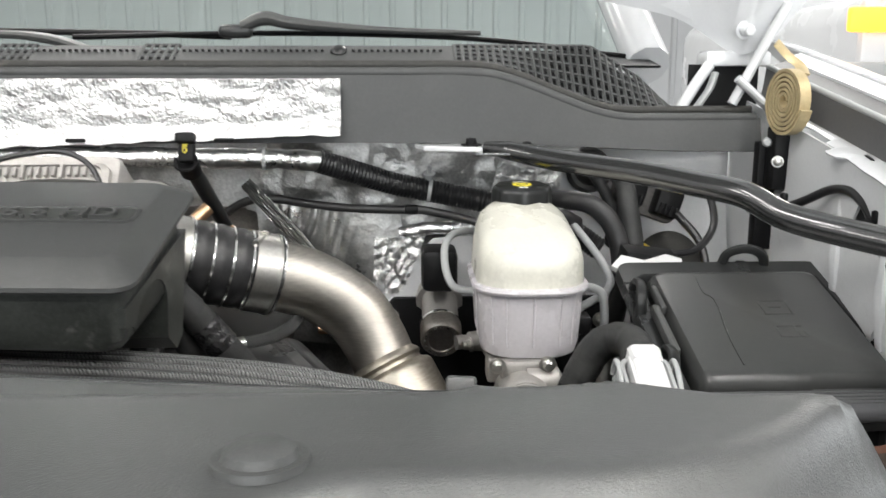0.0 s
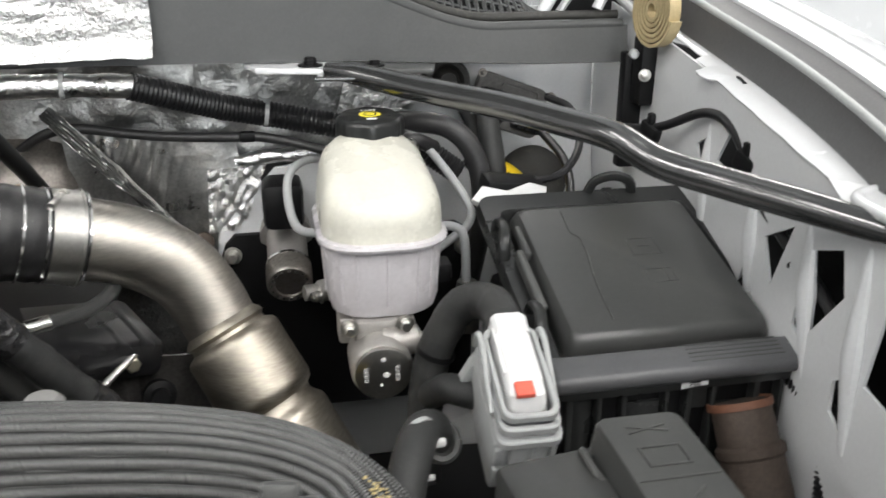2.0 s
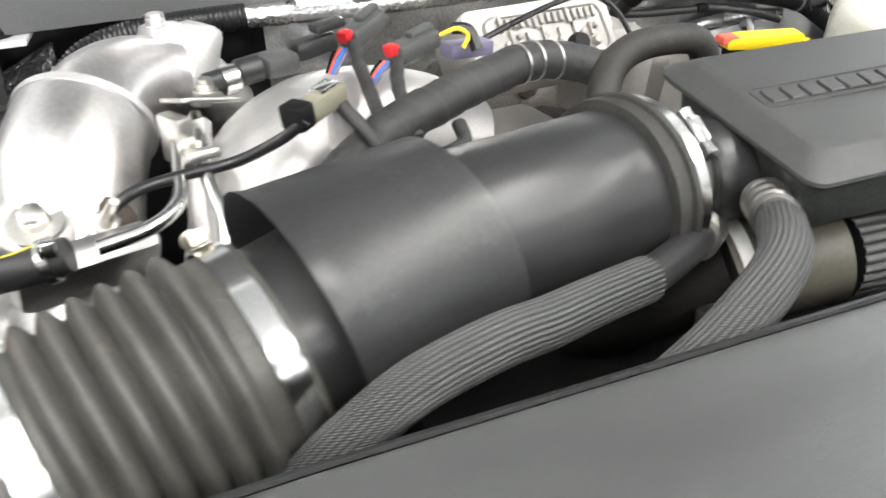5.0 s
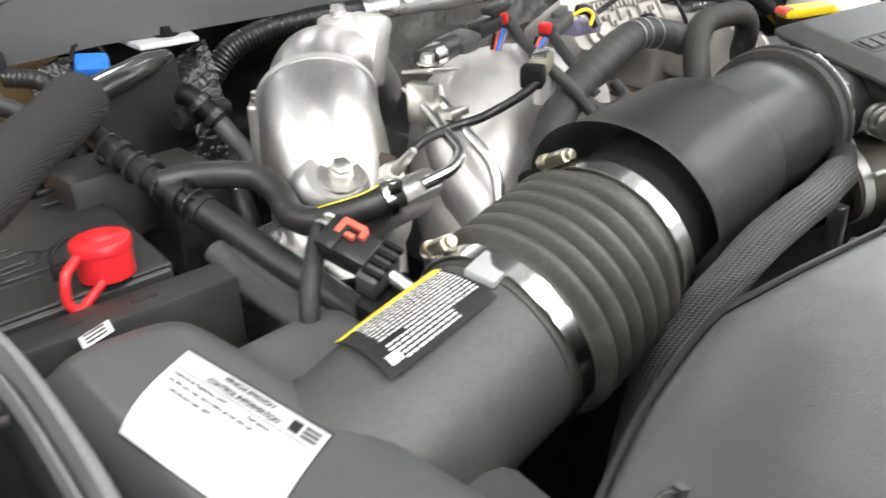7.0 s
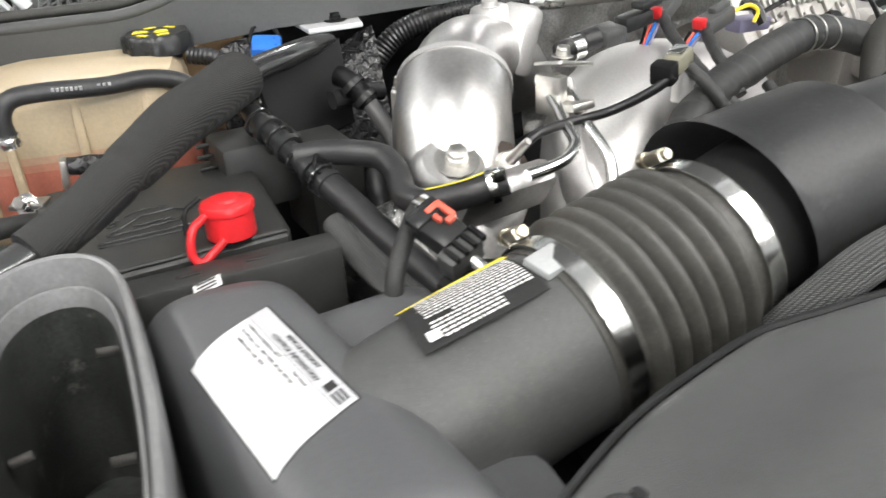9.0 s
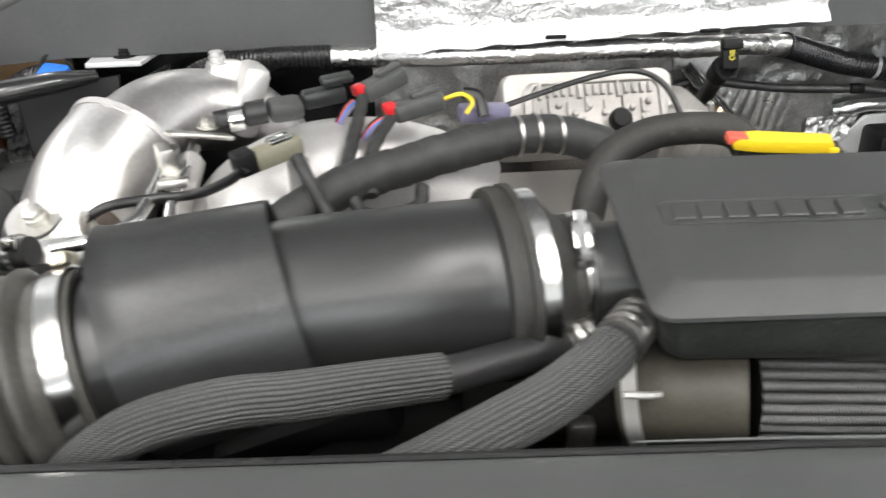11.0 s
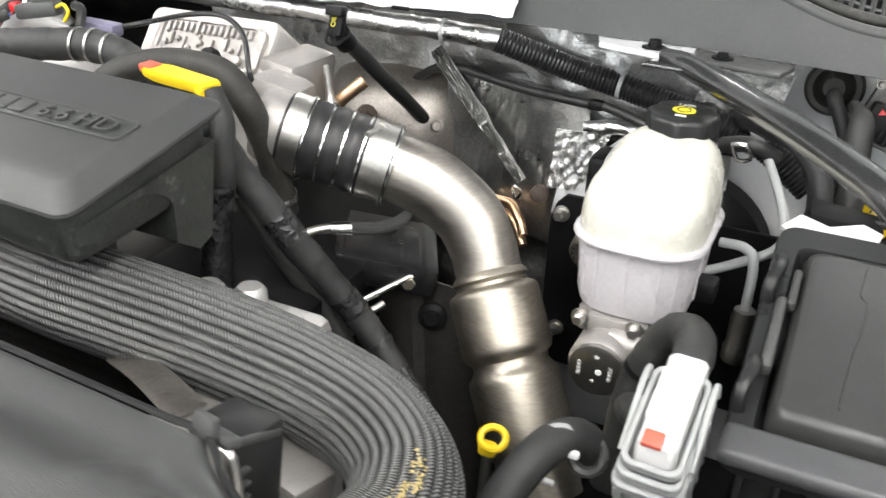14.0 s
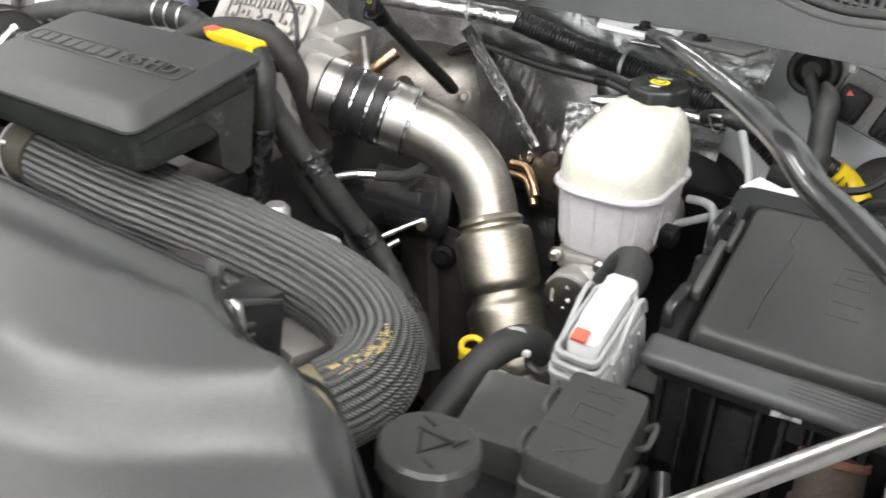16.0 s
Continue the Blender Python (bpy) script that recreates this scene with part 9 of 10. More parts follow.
def front_hoses():
    for pts, fit, name in (([(-0.050, -0.526, 1.202), (-0.085, -0.554, 1.212), (-0.151, -0.590, 1.221), (-0.200, -0.606, 1.228), (-0.242, -0.621, 1.234), (-0.279, -0.630, 1.238), (-0.325, -0.632, 1.228), (-0.358, -0.630, 1.208), (-0.385, -0.622, 1.180), (-0.402, -0.610, 1.14), (-0.40, -0.59, 1.04), (-0.39, -0.57, 0.93)], 0, "refrigerant_hose"),
                           ([(-0.024, -0.560, 1.231), (-0.045, -0.593, 1.235), (-0.070, -0.622, 1.237), (-0.095, -0.640, 1.233), (-0.130, -0.655, 1.225), (-0.162, -0.664, 1.214), (-0.20, -0.668, 1.196), (-0.235, -0.662, 1.16), (-0.255, -0.65, 1.08), (-0.26, -0.63, 0.98)], 1, "refrigerant_hose")):
        h = thing(name, pts[1], "charcoal braided refrigerant hose with a crimped fitting", "hose", "refrigerant hoses")
        bm = bmesh.new()
        tube(bm, pts[2 - fit:], 0.0150 if not fit else 0.0165, 112, step=0.006, shape=lambda q, a: 1 + 0.03 * abs(math.sin(14 * a)) - 0.012)
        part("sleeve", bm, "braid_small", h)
        bm = bmesh.new()
        tube(bm, pts[:4], 0.0128 if not fit else 0.0145, 20)
        part("rubber", bm, "hose", h)
        a, b = V(*pts[0]), V(*pts[1])
        d = (b - a).normalized()
        bm = bmesh.new()
        prof = []
        for i in range(25):
            q = i / 24
            prof.append((-0.012 + 0.036 * q, 0.0158 + 0.0014 * math.cos(q * 6 * math.pi)))
        lathe(bm, a, d, prof, 24)
        part("crimp", bm, "zinc", h, "bright crimped aluminium ferrule")
        bm = bmesh.new()
        if fit:
            tube(bm, [a, a - d * 0.02 + V(0, 0, 0.002), a + V(0.02, 0.03, -0.012), a + V(0.02, 0.06, -0.03)], 0.009, 14)
        else:
            tube(bm, [a, a - d * 0.015 + V(0.0, 0.01, 0.006), a + V(0.008, 0.03, 0.02), a + V(-0.01, 0.045, 0.028)], 0.0075, 14)
        part("end_tube", bm, "zinc", h)
    b = thing("hose_bracket", (-0.05, -0.56, 1.15), "dark steel bracket with a bolt below the hoses", "bracket")
    bm = bmesh.new()
    grid(bm, lambda u, v: V(-0.27 + 0.24 * u, -0.60 + 0.03 * v - 0.03 * u, 1.13 - 0.10 * v + 0.03 * u), 8, 4, 0.004)
    part("plate", bm, "block", b)
    part("bolt", bolt_bm((-0.135, -0.612, 1.148), (0, -0.8, 0.6), 0.009, 0.008, 1.5), "zinc", b)
    bm = bmesh.new()
    rbox(bm, (-0.05, -0.545, 1.12), (0.018, 0.015, 0.05), 0.003)
    part("post", bm, "zinc", b)
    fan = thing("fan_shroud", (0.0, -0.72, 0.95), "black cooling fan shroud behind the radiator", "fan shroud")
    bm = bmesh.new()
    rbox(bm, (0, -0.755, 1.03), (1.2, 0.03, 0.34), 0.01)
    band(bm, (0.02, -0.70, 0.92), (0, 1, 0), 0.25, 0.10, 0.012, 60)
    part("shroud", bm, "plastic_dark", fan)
    r = thing("ribbed_sleeve", (-0.55, -0.66, 1.1), "black ribbed harness sleeve under the intake tube", "sleeve")
    bm = bmesh.new()
    tube(bm, [(-0.62, -0.665, 1.135), (-0.57, -0.675, 1.125), (-0.52, -0.69, 1.125), (-0.46, -0.70, 1.14), (-0.42, -0.705, 1.16)], 0.018, 60, step=0.006, flat=0.55, shape=lambda q, a: 1 + 0.06 * abs(math.sin(8 * a)))
    part("sleeve", bm, "braid_small", r)
    bm = bmesh.new()
    tube(bm, [(-0.60, -0.645, 1.105), (-0.55, -0.657, 1.10), (-0.49, -0.672, 1.105), (-0.44, -0.685, 1.12)], 0.014, 48, step=0.006, flat=0.6, shape=lambda q, a: 1 + 0.06 * abs(math.sin(8 * a)))
    part("lower_sleeve", bm, "braid_small", r)
    bm = bmesh.new()
    band(bm, (-0.52, -0.690, 1.125), (0.95, -0.25, 0.15), 0.0178, 0.006, 0.0014, 24)
    part("tie", bm, "plastic_dark", r)


front_hoses()


# ---- engine bay, passenger side ----
def coolant_tank():
    t = thing("coolant_tank", (-0.79, 0.0, 1.1), "yellowed translucent coolant tank half full of red fluid", "coolant tank")
    o = rounded(0.215, 0.15, 0.03, 5)
    m = Matrix.Translation((-0.802, -0.005, 0)) @ rot(0, 0, -8).to_4x4()
    bm = bmesh.new()
    layers(bm, [(scaled(o, 0.96), 1.10), (scaled(o, 1.0), 1.115), (scaled(o, 1.0), 1.203)], m)
    part("lower_half", bm, "coolant_low", t, "red fluid behind cloudy plastic")
    for z, col in ((1.203, "coolant_edge"), (1.211, "coolant_haze")):
        bm = bmesh.new()
        layers(bm, [(o, z), (o, z + 0.008)], m)
        part("fluid_line", bm, col, t, "hazy edge of the red fluid")
    bm = bmesh.new()
    layers(bm, [(scaled(o, 1.0), 1.219), (scaled(o, 1.0), 1.262), (scaled(o, 0.97), 1.278), (scaled(o, 0.9), 1.288), (scaled(o, 0.7), 1.292)], m)
    part("upper_half", bm, "coolant_top", t, "yellowed cloudy plastic")
    for k in range(3):
        bm = bmesh.new()
        tube(bm, [m @ V(-0.07 + 0.07 * k, -0.076, 1.12), m @ V(-0.07 + 0.07 * k, -0.079, 1.18), m @ V(-0.07 + 0.07 * k, -0.078, 1.25), m @ V(-0.07 + 0.07 * k, -0.06, 1.285)], 0.0052, 8)
        part("moulded_rib", bm, "coolant_top", t)
    bm = bmesh.new()
    rbox(bm, m @ V(-0.112, -0.02, 1.20), (0.03, 0.08, 0.17), 0.012, m.to_3x3())
    part("mounting_foot", bm, "coolant_top", t)
    bm = bmesh.new()
    c = V(-0.716, 0.020, 1.288)
    lathe(bm, c, (0, 0, 1), [(-0.008, 0.024), (0.0, 0.026), (0.001, 0.038), (0.018, 0.0375), (0.0225, 0.034), (0.0225, 0.005)], 56, lobes=9, depth=0.04)
    cap = part("cap", bm, "plastic_smooth", t, "black lobed pressure cap")
    bm = bmesh.new()
    for k in range(5):
        a = radians(40 + 62 * k)
        band_at = c + V(0.022 * math.cos(a), 0.022 * math.sin(a), 0.0228)
        rbox(bm, band_at, (0.014, 0.0055, 0.0008), 0.0002, rot(0, 0, math.degrees(a) + 90))
    prism(bm, [(-0.007, -0.004), (0.007, -0.004), (0.0, 0.008)], 0, 0.0008, 0.0002, Matrix.Translation(c + V(-0.014, 0.004, 0.0224)))
    lathe(bm, c + V(0.006, -0.004, 0.0224), (0, 0, 1), [(0, 0.008), (0.0008, 0.008)], 20)
    part("symbol", bm, "yellow_ink", cap, "yellow warning symbols")
    h = thing("overflow_hose", (-0.8, -0.1, 1.26), "black rubber overflow hose with a spring clip", "hose")
    bm = bmesh.new()
    tube(bm, [(-0.876, -0.105, 1.246), (-0.878, -0.107, 1.272), (-0.866, -0.105, 1.290), (-0.835, -0.098, 1.291), (-0.78, -0.095, 1.287), (-0.735, -0.088, 1.286), (-0.70, -0.09, 1.275), (-0.68, -0.105, 1.25)], 0.0095, 14)
    part("tube", bm, "hose", h)
    bm = bmesh.new()
    for k in range(7):
        rbox(bm, (-0.826 + 0.0042 * k, -0.1068, 1.2935 - 0.0003 * k), (0.0026, 0.0012, 0.0046 - 0.001 * (k % 2)), 0, rot(25, 4, 0))
    for k in range(3):
        rbox(bm, (-0.784 + 0.005 * k, -0.1035, 1.2905), (0.003, 0.0012, 0.004), 0, rot(25, 4, 0))
    part("print_bars", bm, "grey_ink", h)
    bm = bmesh.new()
    for z in (1.242, 1.25):
        band(bm, (-0.8765, -0.105, z + 0.005), (0, 0, 1), 0.0098, 0.0035, 0.0012, 18)
    rbox(bm, (-0.877, -0.118, 1.251), (0.014, 0.006, 0.012), 0.002)
    part("spring_clip", bm, "clamp", h)
    k = thing("corrugated_overflow", (-0.66, 0.0, 1.28), "short black corrugated hose from the tank cap", "hose")
    bm = bmesh.new()
    tube(bm, [(-0.685, -0.01, 1.285), (-0.66, -0.03, 1.282), (-0.645, -0.045, 1.262), (-0.64, -0.045, 1.22)], 0.0095, 14, step=0.0009, shape=corrugated(0.0054, 0.10))
    part("tube", bm, "conduit", k)
    b = thing("washer_bottle", (-0.60, 0.02, 1.27), "washer bottle neck with a bright blue cap", "washer bottle")
    bm = bmesh.new()
    rbox(bm, (-0.596, 0.018, 1.270), (0.036, 0.030, 0.030), 0.005, rot(25, 6, -12))
    part("cap", bm, "blue", b)
    bm = bmesh.new()
    tube(bm, [(-0.615, 0.02, 1.282), (-0.605, 0.03, 1.297), (-0.585, 0.03, 1.295), (-0.575, 0.025, 1.28)], 0.0025, 6)
    part("strap", bm, "plastic_dark", b)
    bm = bmesh.new()
    tube(bm, [(-0.60, 0.025, 1.26), (-0.595, 0.04, 1.20), (-0.58, 0.05, 1.1)], 0.018, 14)
    part("neck", bm, "plastic_dark", b)
    cb = thing("cardboard_box", (-0.68, 0.12, 1.2), "plain brown cardboard behind the coolant tank", "cardboard")
    bm = bmesh.new()
    rbox(bm, (-0.70, 0.11, 1.22), (0.18, 0.03, 0.12), 0.003)
    part("panel", bm, "cardboard", cb)


coolant_tank()


def battery():
    b = thing("battery_cover", (-0.75, -0.24, 1.05), "black moulded battery cover with raised symbols", "battery cover")
    m = Matrix.Translation((-0.752, -0.235, 1.200)) @ rot(0, 0, 3).to_4x4()
    bm = bmesh.new()
    o = [(-0.108, -0.118), (0.088, -0.112), (0.093, -0.10), (0.098, 0.088), (0.090, 0.100), (-0.098, 0.100), (-0.108, 0.092), (-0.112, 0.0)]
    prism(bm, o, -0.20, 0.004, 0.005, m)
    part("body", bm, "battery_black", b)
    bm = bmesh.new()
    prism(bm, [(-0.06, -0.062), (0.045, -0.062), (0.052, -0.055), (0.052, 0.0), (0.046, 0.006), (-0.056, 0.006), (-0.064, -0.002)], 0.0, 0.0052, 0.0006, m)
    part("raised_panel", bm, "battery_black", b)
    bm = bmesh.new()
    jug = [(-0.052, -0.044), (0.010, -0.040), (0.020, -0.022), (0.008, -0.012), (-0.020, -0.014), (-0.052, -0.044)]
    for pts in (jug, [(-0.035, -0.010), (-0.022, 0.0), (0.004, 0.0)], [(0.022, -0.024), (0.034, -0.016)], [(-0.048, -0.018), (-0.040, -0.014)], [(-0.05, -0.026), (-0.042, -0.022)], [(-0.03, -0.034), (0.004, -0.031)],
                [(-0.060, -0.056), (0.040, -0.054), (0.048, -0.044)], [(0.048, -0.044), (0.044, -0.012)]):
        tube(bm, [m @ V(x, y, 0.0056) for x, y in pts], 0.0011, 6, n=1)
    part("raised_symbol", bm, "plastic_smooth", b)
    bm = bmesh.new()
    rbox(bm, (-0.650, -0.152, 1.195), (0.084, 0.066, 0.070), 0.005, rot(0, 0, 8))
    rbox(bm, (-0.585, -0.165, 1.165), (0.06, 0.09, 0.10), 0.005, rot(0, 0, 8))
    part("terminal_block", bm, "battery_black", b)
    for k in range(3):
        bm = bmesh.new()
        rbox(bm, (-0.697 - 0.001 * k, -0.138 - 0.012 * k, 1.222 - 0.008 * k), (0.020, 0.005, 0.004), 0.001, rot(0, 0, 8))
        part("block_step", bm, "battery_black", b)
    # Lower shelf along the front, with slots, below the terminal cap.
    bm = bmesh.new()
    rbox(bm, (-0.722, -0.372, 1.165), (0.20, 0.034, 0.070), 0.004, rot(0, 0, 3))
    part("front_shelf", bm, "battery_black", b)
    for x, y in ((-0.690, -0.372), (-0.745, -0.375)):
        bm = bmesh.new()
        rbox(bm, (x, y, 1.1995), (0.020, 0.006, 0.004), 0.001, rot(0, 0, 3))
        part("shelf_slot", bm, "ink", b)
    bm = bmesh.new()
    tube(bm, [m @ V(-0.106, -0.114, 0.004), m @ V(0.088, -0.109, 0.004)], 0.0022, 8, n=2)
    part("front_bead", bm, "battery_black", b)
    bm = bmesh.new()
    grid(bm, lambda u, v: V(-0.744 + 0.022 * u, -0.406 + 0.010 * v + 0.004 * u, 1.196 + 0.004 * u + 0.004 * v), 1, 1, 0.0006)
    tag = part("paper_tag", bm, "paper", b, "small white printed tag")
    bm = bmesh.new()
    for k in range(3):
        rbox(bm, (-0.7335, -0.4025 + 0.003 * k, 1.1998 + 0.0012 * k), (0.016, 0.0008, 0.0008), 0, rot(20, -10, 10))
    part("print", bm, "ink", tag)
    r = thing("jump_start_cap", (-0.7, -0.33, 1.2), "bright red rubber terminal cap with a strap loop", "terminal cap")
    c = V(-0.702, -0.330, 1.205)
    bm = bmesh.new()
    lathe(bm, c, (0, 0.05, 1), [(0.001, 0.0185), (0.0015, 0.0205), (0.003, 0.0208), (0.0225, 0.0208), (0.0235, 0.0222), (0.0285, 0.0228), (0.031, 0.0215), (0.0325, 0.0125), (0.035, 0.0115), (0.0355, 0.003)], 36)
    part("cap", bm, "red", r)
    bm = bmesh.new()
    tube(bm, [c + V(-0.020, -0.01, 0.026), c + V(-0.032, -0.020, 0.020), c + V(-0.036, -0.024, 0.002), c + V(-0.030, -0.025, -0.007), c + V(-0.018, -0.020, -0.002), c + V(-0.008, -0.0185, 0.006)], 0.0036, 10)
    part("strap", bm, "red", r)
    bm = bmesh.new()
    lathe(bm, c - V(0, 0, 0.002), (0, 0, 1), [(0, 0.019), (0.003, 0.019), (0.004, 0.016)], 20, lobes=5, depth=0.06)
    part("post", bm, "plastic_dark", r)
    bm = bmesh.new()
    tube(bm, [c + V(-0.02, 0.012, 0.034), c + V(-0.034, 0.006, 0.026), c + V(-0.036, 0.0, 0.008)], 0.002, 6)
    part("retainer", bm, "plastic_dark", r)
    l = thing("battery_lead", (-0.88, -0.2, 1.2), "black battery leads with red tape and a bright nut", "cable")
    bm = bmesh.new()
    tube(bm, [(-1.0, -0.215, 1.195), (-0.945, -0.222, 1.203), (-0.905, -0.218, 1.205), (-0.875, -0.20, 1.200), (-0.858, -0.18, 1.19)], 0.0095, 14)
    part("lead", bm, "tape", l)
    bm = bmesh.new()
    tube(bm, [(-0.99, -0.216, 1.196), (-0.945, -0.222, 1.203), (-0.915, -0.2195, 1.205)], 0.0112, 14, n=4)
    part("red_tape", bm, "red", l)
    bm = bmesh.new()
    rbox(bm, (-0.868, -0.162, 1.204), (0.034, 0.022, 0.006), 0.002, rot(0, 0, -20))
    part("clamp_plate", bm, "zinc", l)
    part("nut", bolt_bm((-0.870, -0.168, 1.206), (-0.3, -0.8, 0.5), 0.0075, 0.010, 1.5), "clamp", l)
    bm = bmesh.new()
    tube(bm, [(-0.829, -0.128, 1.222), (-0.805, -0.132, 1.222), (-0.775, -0.142, 1.220), (-0.755, -0.15, 1.216)], 0.0092, 12, shape=lambda q, a: 1 + 0.04 * math.sin(q * 300 + a))
    part("taped_end", bm, "tape_shiny", l)
    bm = bmesh.new()
    rbox(bm, (-0.834, -0.130, 1.217), (0.007, 0.018, 0.030), 0.002, rot(0, 6, 0))
    part("lug", bm, "zinc", l)


battery()


def left_hoses():
    h = thing("heater_hose_tee", (-0.6, -0.25, 1.2), "black plastic heater hose tee with spring clips", "hose")
    tee, out = V(-0.627, -0.232, 1.232), V(-0.605, -0.280, 1.212)
    bm = bmesh.new()
    tube(bm, [(-0.655, -0.14, 1.262), (-0.648, -0.165, 1.255), (-0.640, -0.195, 1.245), tuple(tee), tuple(out)], 0.0108, 16, n=6)
    part("run", bm, "plastic_smooth", h)
    for s in (0.0, 0.35, 0.75, 1.0):
        p = V(-0.640, -0.195, 1.245).lerp(out, s)
        bm = bmesh.new()
        band(bm, p, (0.35, -0.85, -0.33), 0.0110, 0.007, 0.004, 24)
        part("collar", bm, "plastic_smooth", h)
    bm = bmesh.new()
    ring = [tee + V(0.018, -0.03, 0.004), tee + V(0.03, -0.03, -0.006), tee + V(0.024, -0.045, -0.014), tee + V(0.012, -0.044, -0.004), tee + V(0.018, -0.03, 0.004)]
    tube(bm, ring, 0.002, 6, n=3)
    part("spring_clip", bm, "plastic_dark", h)
    bm = bmesh.new()
    for q in (-0.15, 0.2, 0.55, 0.9):
        p = V(-0.640, -0.195, 1.245).lerp(out, q)
        band(bm, p, (0.35, -0.85, -0.33), 0.0128, 0.0022, 0.0032, 24)
    part("wire_clip", bm, "bar_black", h, "glossy black wire clips")
    bm = bmesh.new()
    tube(bm, [tuple(out), (-0.590, -0.315, 1.198), (-0.575, -0.352, 1.182), (-0.555, -0.40, 1.165), (-0.53, -0.45, 1.14)], 0.0135, 16)
    part("lower_hose", bm, "hose", h)
    bm = bmesh.new()
    tube(bm, [(-0.625, -0.242, 1.230), (-0.600, -0.250, 1.232), (-0.575, -0.264, 1.232), (-0.552, -0.278, 1.228), (-0.545, -0.305, 1.219), (-0.551, -0.338, 1.213), (-0.542, -0.366, 1.214), (-0.51, -0.388, 1.224), (-0.478, -0.396, 1.232)], 0.0124, 18)
    part("z_hose", bm, "hose", h, "bent black rubber hose with a yellow stripe")
    bm = bmesh.new()
    band(bm, (-0.490, -0.3935, 1.229), (0.9, -0.25, 0.25), 0.0142, 0.007, 0.002, 24)
    rbox(bm, (-0.490, -0.405, 1.243), (0.012, 0.008, 0.012), 0.002)
    part("pinch_clip", bm, "clamp", h)
    bm = bmesh.new()
    tube(bm, [(-0.542, -0.370, 1.2275), (-0.515, -0.39, 1.2375), (-0.496, -0.394, 1.243)], 0.0007, 6)
    part("stripe", bm, "yellow_ink", h)
    s = thing("braided_harness", (-0.57, -0.4, 1.15), "braided black harness sleeve diving under the duct", "harness")
    for k in range(3):
        bm = bmesh.new()
        tube(bm, [(-0.612 + 0.012 * k, -0.316 - 0.004 * k, 1.190 - 0.006 * k), (-0.602 + 0.015 * k, -0.365, 1.172 - 0.006 * k), (-0.575 + 0.016 * k, -0.435, 1.148 - 0.006 * k), (-0.55 + 0.016 * k, -0.49, 1.11)], 0.011, 14)
        part("strand", bm, "braid_small", s)
    g = thing("quick_connector", (-0.56, -0.1, 1.24), "black quick connector with a grey heater tube", "fitting")
    bm = bmesh.new()
    tube(bm, [(-0.534, -0.068, 1.2515), (-0.528, -0.076, 1.249), (-0.519, -0.086, 1.239), (-0.508, -0.098, 1.222)], 0.0118, 16)
    part("elbow", bm, "plastic_dark", g)
    bm = bmesh.new()
    for q in (0.2, 0.7):
        band(bm, V(-0.526, -0.078, 1.247).lerp(V(-0.506, -0.100, 1.219), q), (0.5, -0.5, -0.7), 0.0128, 0.007, 0.0025, 20)
    part("collar", bm, "plastic_smooth", g)
    bm = bmesh.new()
    tube(bm, [(-0.510, -0.096, 1.225), (-0.500, -0.115, 1.205), (-0.496, -0.14, 1.190), (-0.50, -0.18, 1.16)], 0.0098, 14)
    part("grey_tube", bm, "gutter", g, "grey rubber tube")
    bm = bmesh.new()
    tube(bm, [(-0.545, -0.07, 1.225), (-0.51, -0.06, 1.225), (-0.48, -0.05, 1.22)], 0.011, 12)
    part("rear_hose", bm, "hose", g)
    bm = bmesh.new()
    tube(bm, [(-0.585, -0.225, 1.19), (-0.60, -0.21, 1.20), (-0.59, -0.185, 1.205), (-0.56, -0.18, 1.20)], 0.004, 8)
    part("thin_loop", bm, "conduit", g)
    bm = bmesh.new()
    tube(bm, [(-0.536, -0.190, 1.184), (-0.541, -0.215, 1.165), (-0.545, -0.25, 1.12)], 0.0118, 14)
    part("stub_hose", bm, "hose", g)
    bm = bmesh.new()
    band(bm, (-0.5365, -0.193, 1.182), (-0.15, -0.7, -0.6), 0.0121, 0.009, 0.001, 20)
    part("bright_collar", bm, "clamp", g)
    c = thing("airflow_sensor_plug", (-0.57, -0.47, 1.22), "black sensor plug with an orange-red lock on the duct", "connector")
    along, over = V(0.401, -0.872, -0.279), V(-0.219, -0.387, 0.896)
    m = Matrix.Translation((-0.561, -0.453, 1.229)) @ Matrix((along, over.cross(along), over)).transposed().to_4x4()
    bm = bmesh.new()
    rbox(bm, m @ V(0, 0, 0), (0.040, 0.026, 0.020), 0.002, m.to_3x3())
    rbox(bm, m @ V(-0.014, 0.0, 0.009), (0.016, 0.030, 0.008), 0.0015, m.to_3x3())
    part("shell", bm, "plastic_smooth", c)
    bm = bmesh.new()
    for x, y, w, h2 in ((-0.004, 0.012, 0.020, 0.005), (-0.012, 0.006, 0.005, 0.012), (0.006, 0.008, 0.005, 0.008), (-0.002, 0.002, 0.008, 0.004)):
        rbox(bm, m @ V(x, y, 0.012), (w, h2, 0.005), 0.001, m.to_3x3())
    part("lock", bm, "red_pale", c, "orange-red lock clip")
    bm = bmesh.new()
    rbox(bm, m @ V(0.026, -0.004, -0.004), (0.018, 0.034, 0.022), 0.003, m.to_3x3())
    part("collar", bm, "plastic", c)
    for k in range(4):
        bm = bmesh.new()
        rbox(bm, m @ V(0.028, -0.014 + 0.009 * k, 0.008), (0.016, 0.004, 0.006), 0.001, m.to_3x3())
        part("collar_rib", bm, "plastic_dark", c)
    bm = bmesh.new()
    tube(bm, [m @ V(0.03, 0, -0.006), m @ V(0.05, 0.0, -0.012), m @ V(0.062, 0, -0.02)], 0.006, 10)
    part("sensor_stem", bm, "clamp", c)
    bm = bmesh.new()
    rbox(bm, m @ V(0.045, -0.01, -0.03), (0.05, 0.04, 0.03), 0.006, m.to_3x3())
    part("sensor_body", bm, "plastic_dark", c)
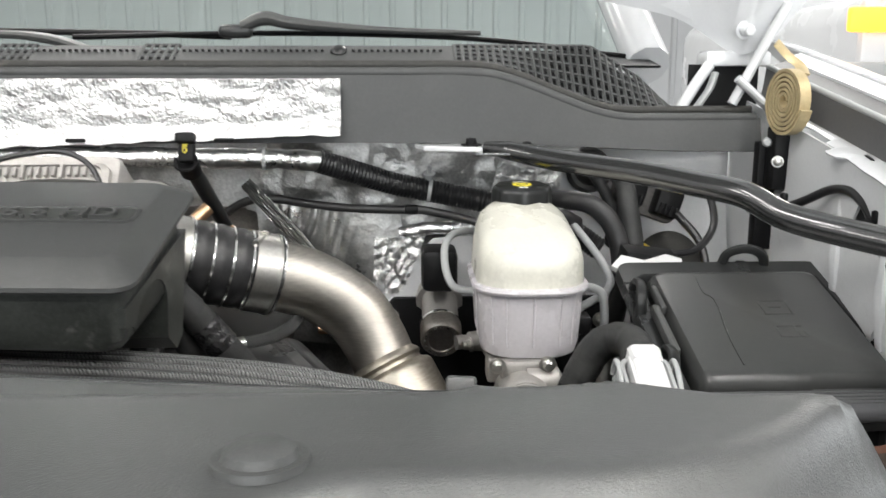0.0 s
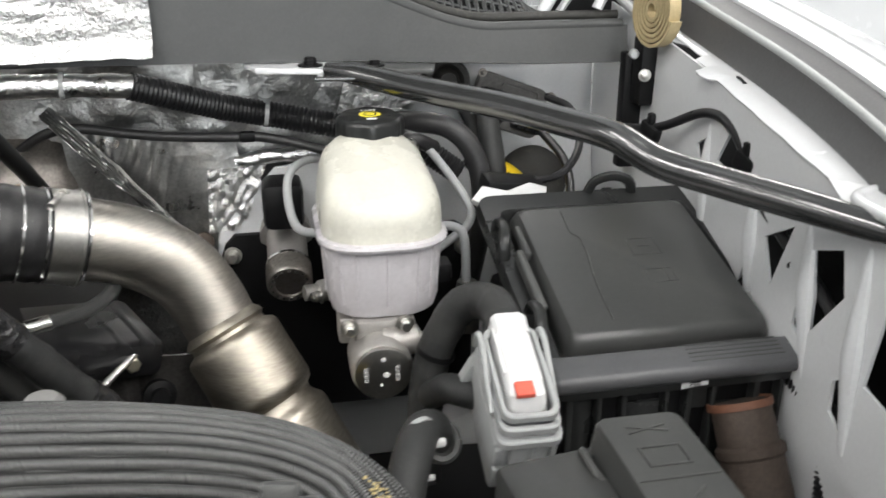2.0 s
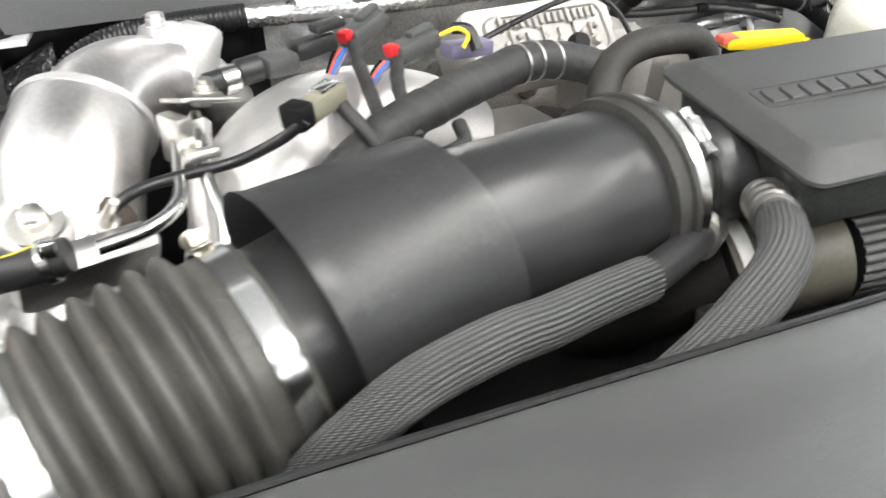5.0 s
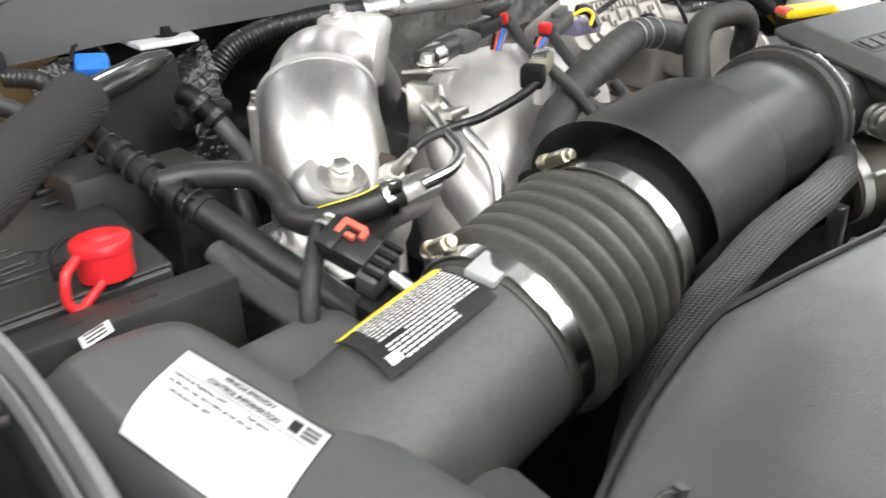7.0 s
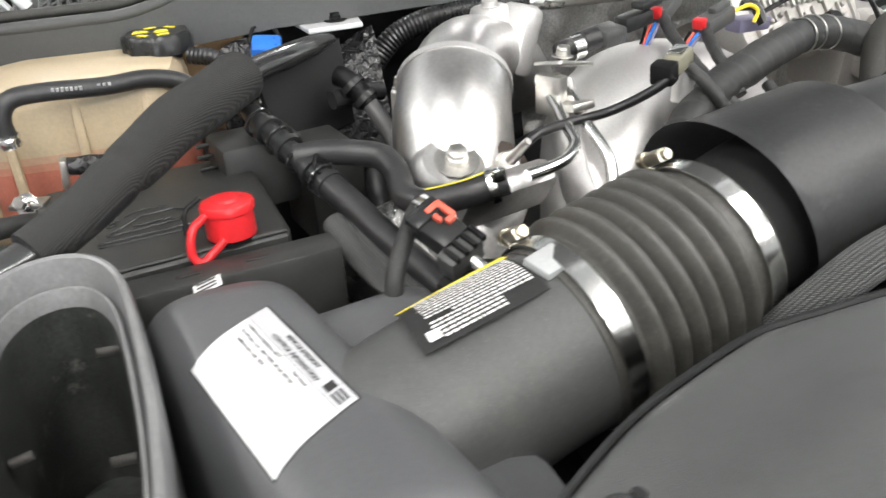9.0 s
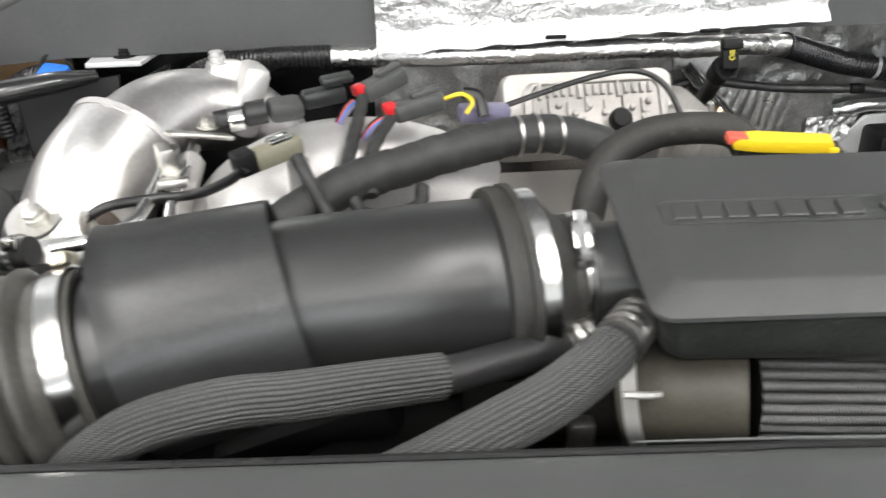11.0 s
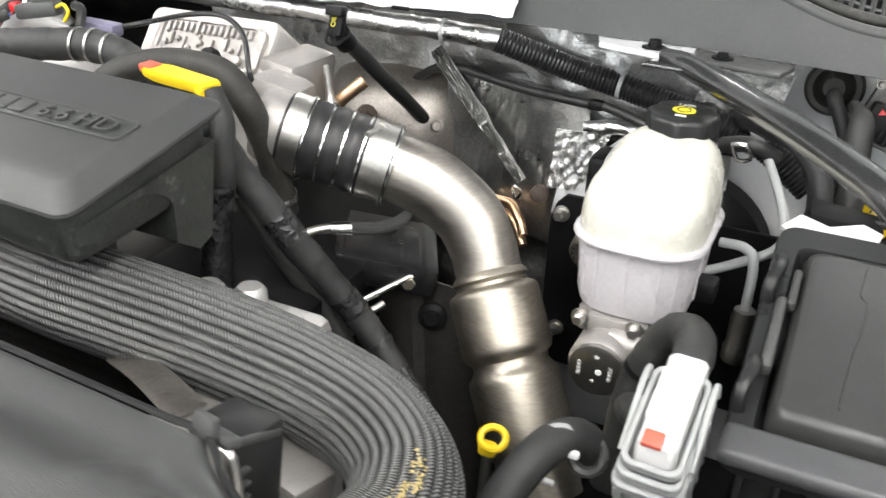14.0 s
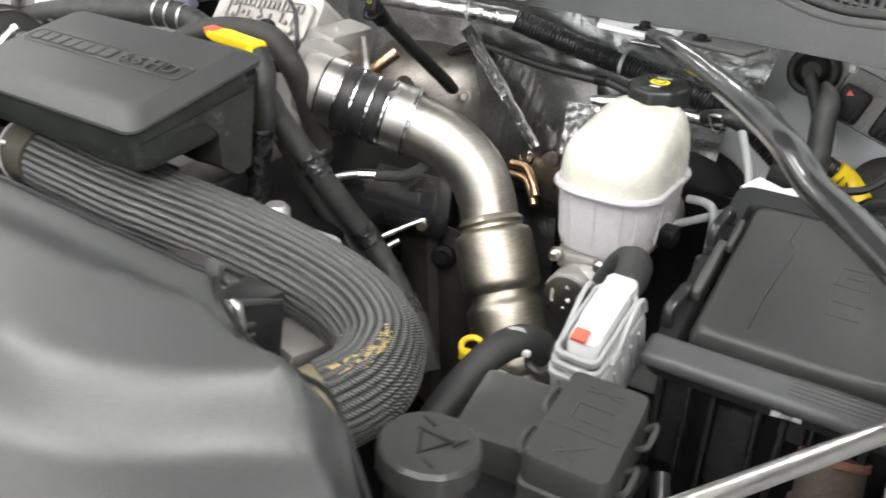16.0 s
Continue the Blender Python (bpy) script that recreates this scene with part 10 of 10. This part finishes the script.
    bm = bmesh.new()
    tube(bm, [m @ V(-0.016, 0.008, 0.0), m @ V(-0.034, 0.010, -0.006), (-0.600, -0.455, 1.20), (-0.600, -0.465, 1.16), (-0.59, -0.48, 1.12)], 0.0075, 12)
    part("lead", bm, "tape", c)
    for k, col in enumerate(("grey_plastic", "brass", "white_plastic")):
        bm = bmesh.new()
        tube(bm, [m @ V(-0.018, 0.004 + 0.004 * k, 0.006), m @ V(-0.028, 0.006 + 0.004 * k, 0.006), m @ V(-0.036, 0.008 + 0.003 * k, 0.0)], 0.0016, 6)
        part("wire", bm, col, c)
    f = thing("dark_bracket", (-0.5, -0.02, 1.25), "glossy black bracket and wrapping behind the brace", "bracket")
    bm = bmesh.new()
    grid(bm, lambda u, v: V(-0.66 + 0.20 * u, 0.03 - 0.07 * v + 0.01 * math.sin(u * 9), 1.27 - 0.12 * v + 0.015 * math.sin(u * 7 + v * 5)), 24, 14, 0.003)
    part("wrapping", bm, "tape_shiny", f)
    bm = bmesh.new()
    prism(bm, [(-0.05, -0.07), (0.05, -0.05), (0.06, 0.05), (-0.06, 0.04)], -0.004, 0.004, 0.002, Matrix.Translation((-0.565, -0.03, 1.23)) @ rot(70, 0, 15).to_4x4())
    part("plate", bm, "plastic_dark", f)


left_hoses()


# ---- a second white vehicle parked alongside ----
def neighbour():
    v = thing("parked_van", (2.6, 2.6, 0), "white vehicle parked alongside with a lit amber marker lamp", "vehicle")
    bm = bmesh.new()
    rbox(bm, (3.05, 3.2, 1.15), (1.7, 2.6, 1.1), 0.12, None, 4)
    rbox(bm, (3.05, 3.7, 1.9), (1.5, 1.6, 0.7), 0.18, None, 4)
    part("body", bm, "white", v)
    bm = bmesh.new()
    rbox(bm, (2.28, 1.90, 1.50), (0.50, 0.05, 0.30), 0.03)
    part("lamp_panel", bm, "white_flat", v)
    bm = bmesh.new()
    rbox(bm, (2.07, 1.865, 1.575), (0.20, 0.03, 0.085), 0.012)
    lamp = part("marker_lamp", bm, "amber", v, "lit amber marker lamp")
    bm = bmesh.new()
    rbox(bm, (2.10, 1.87, 1.40), (0.36, 0.03, 0.06), 0.012)
    part("trim", bm, "grey_plastic", v)
    for x in (2.35, 3.7):
        bm = bmesh.new()
        lathe(bm, (x - 0.1, 2.6, 0.36), (1, 0, 0), [(0, 0.2), (0, 0.33), (0.02, 0.36), (0.2, 0.36), (0.22, 0.33), (0.22, 0.2)], 32)
        part("wheel", bm, "tyre", v)


neighbour()
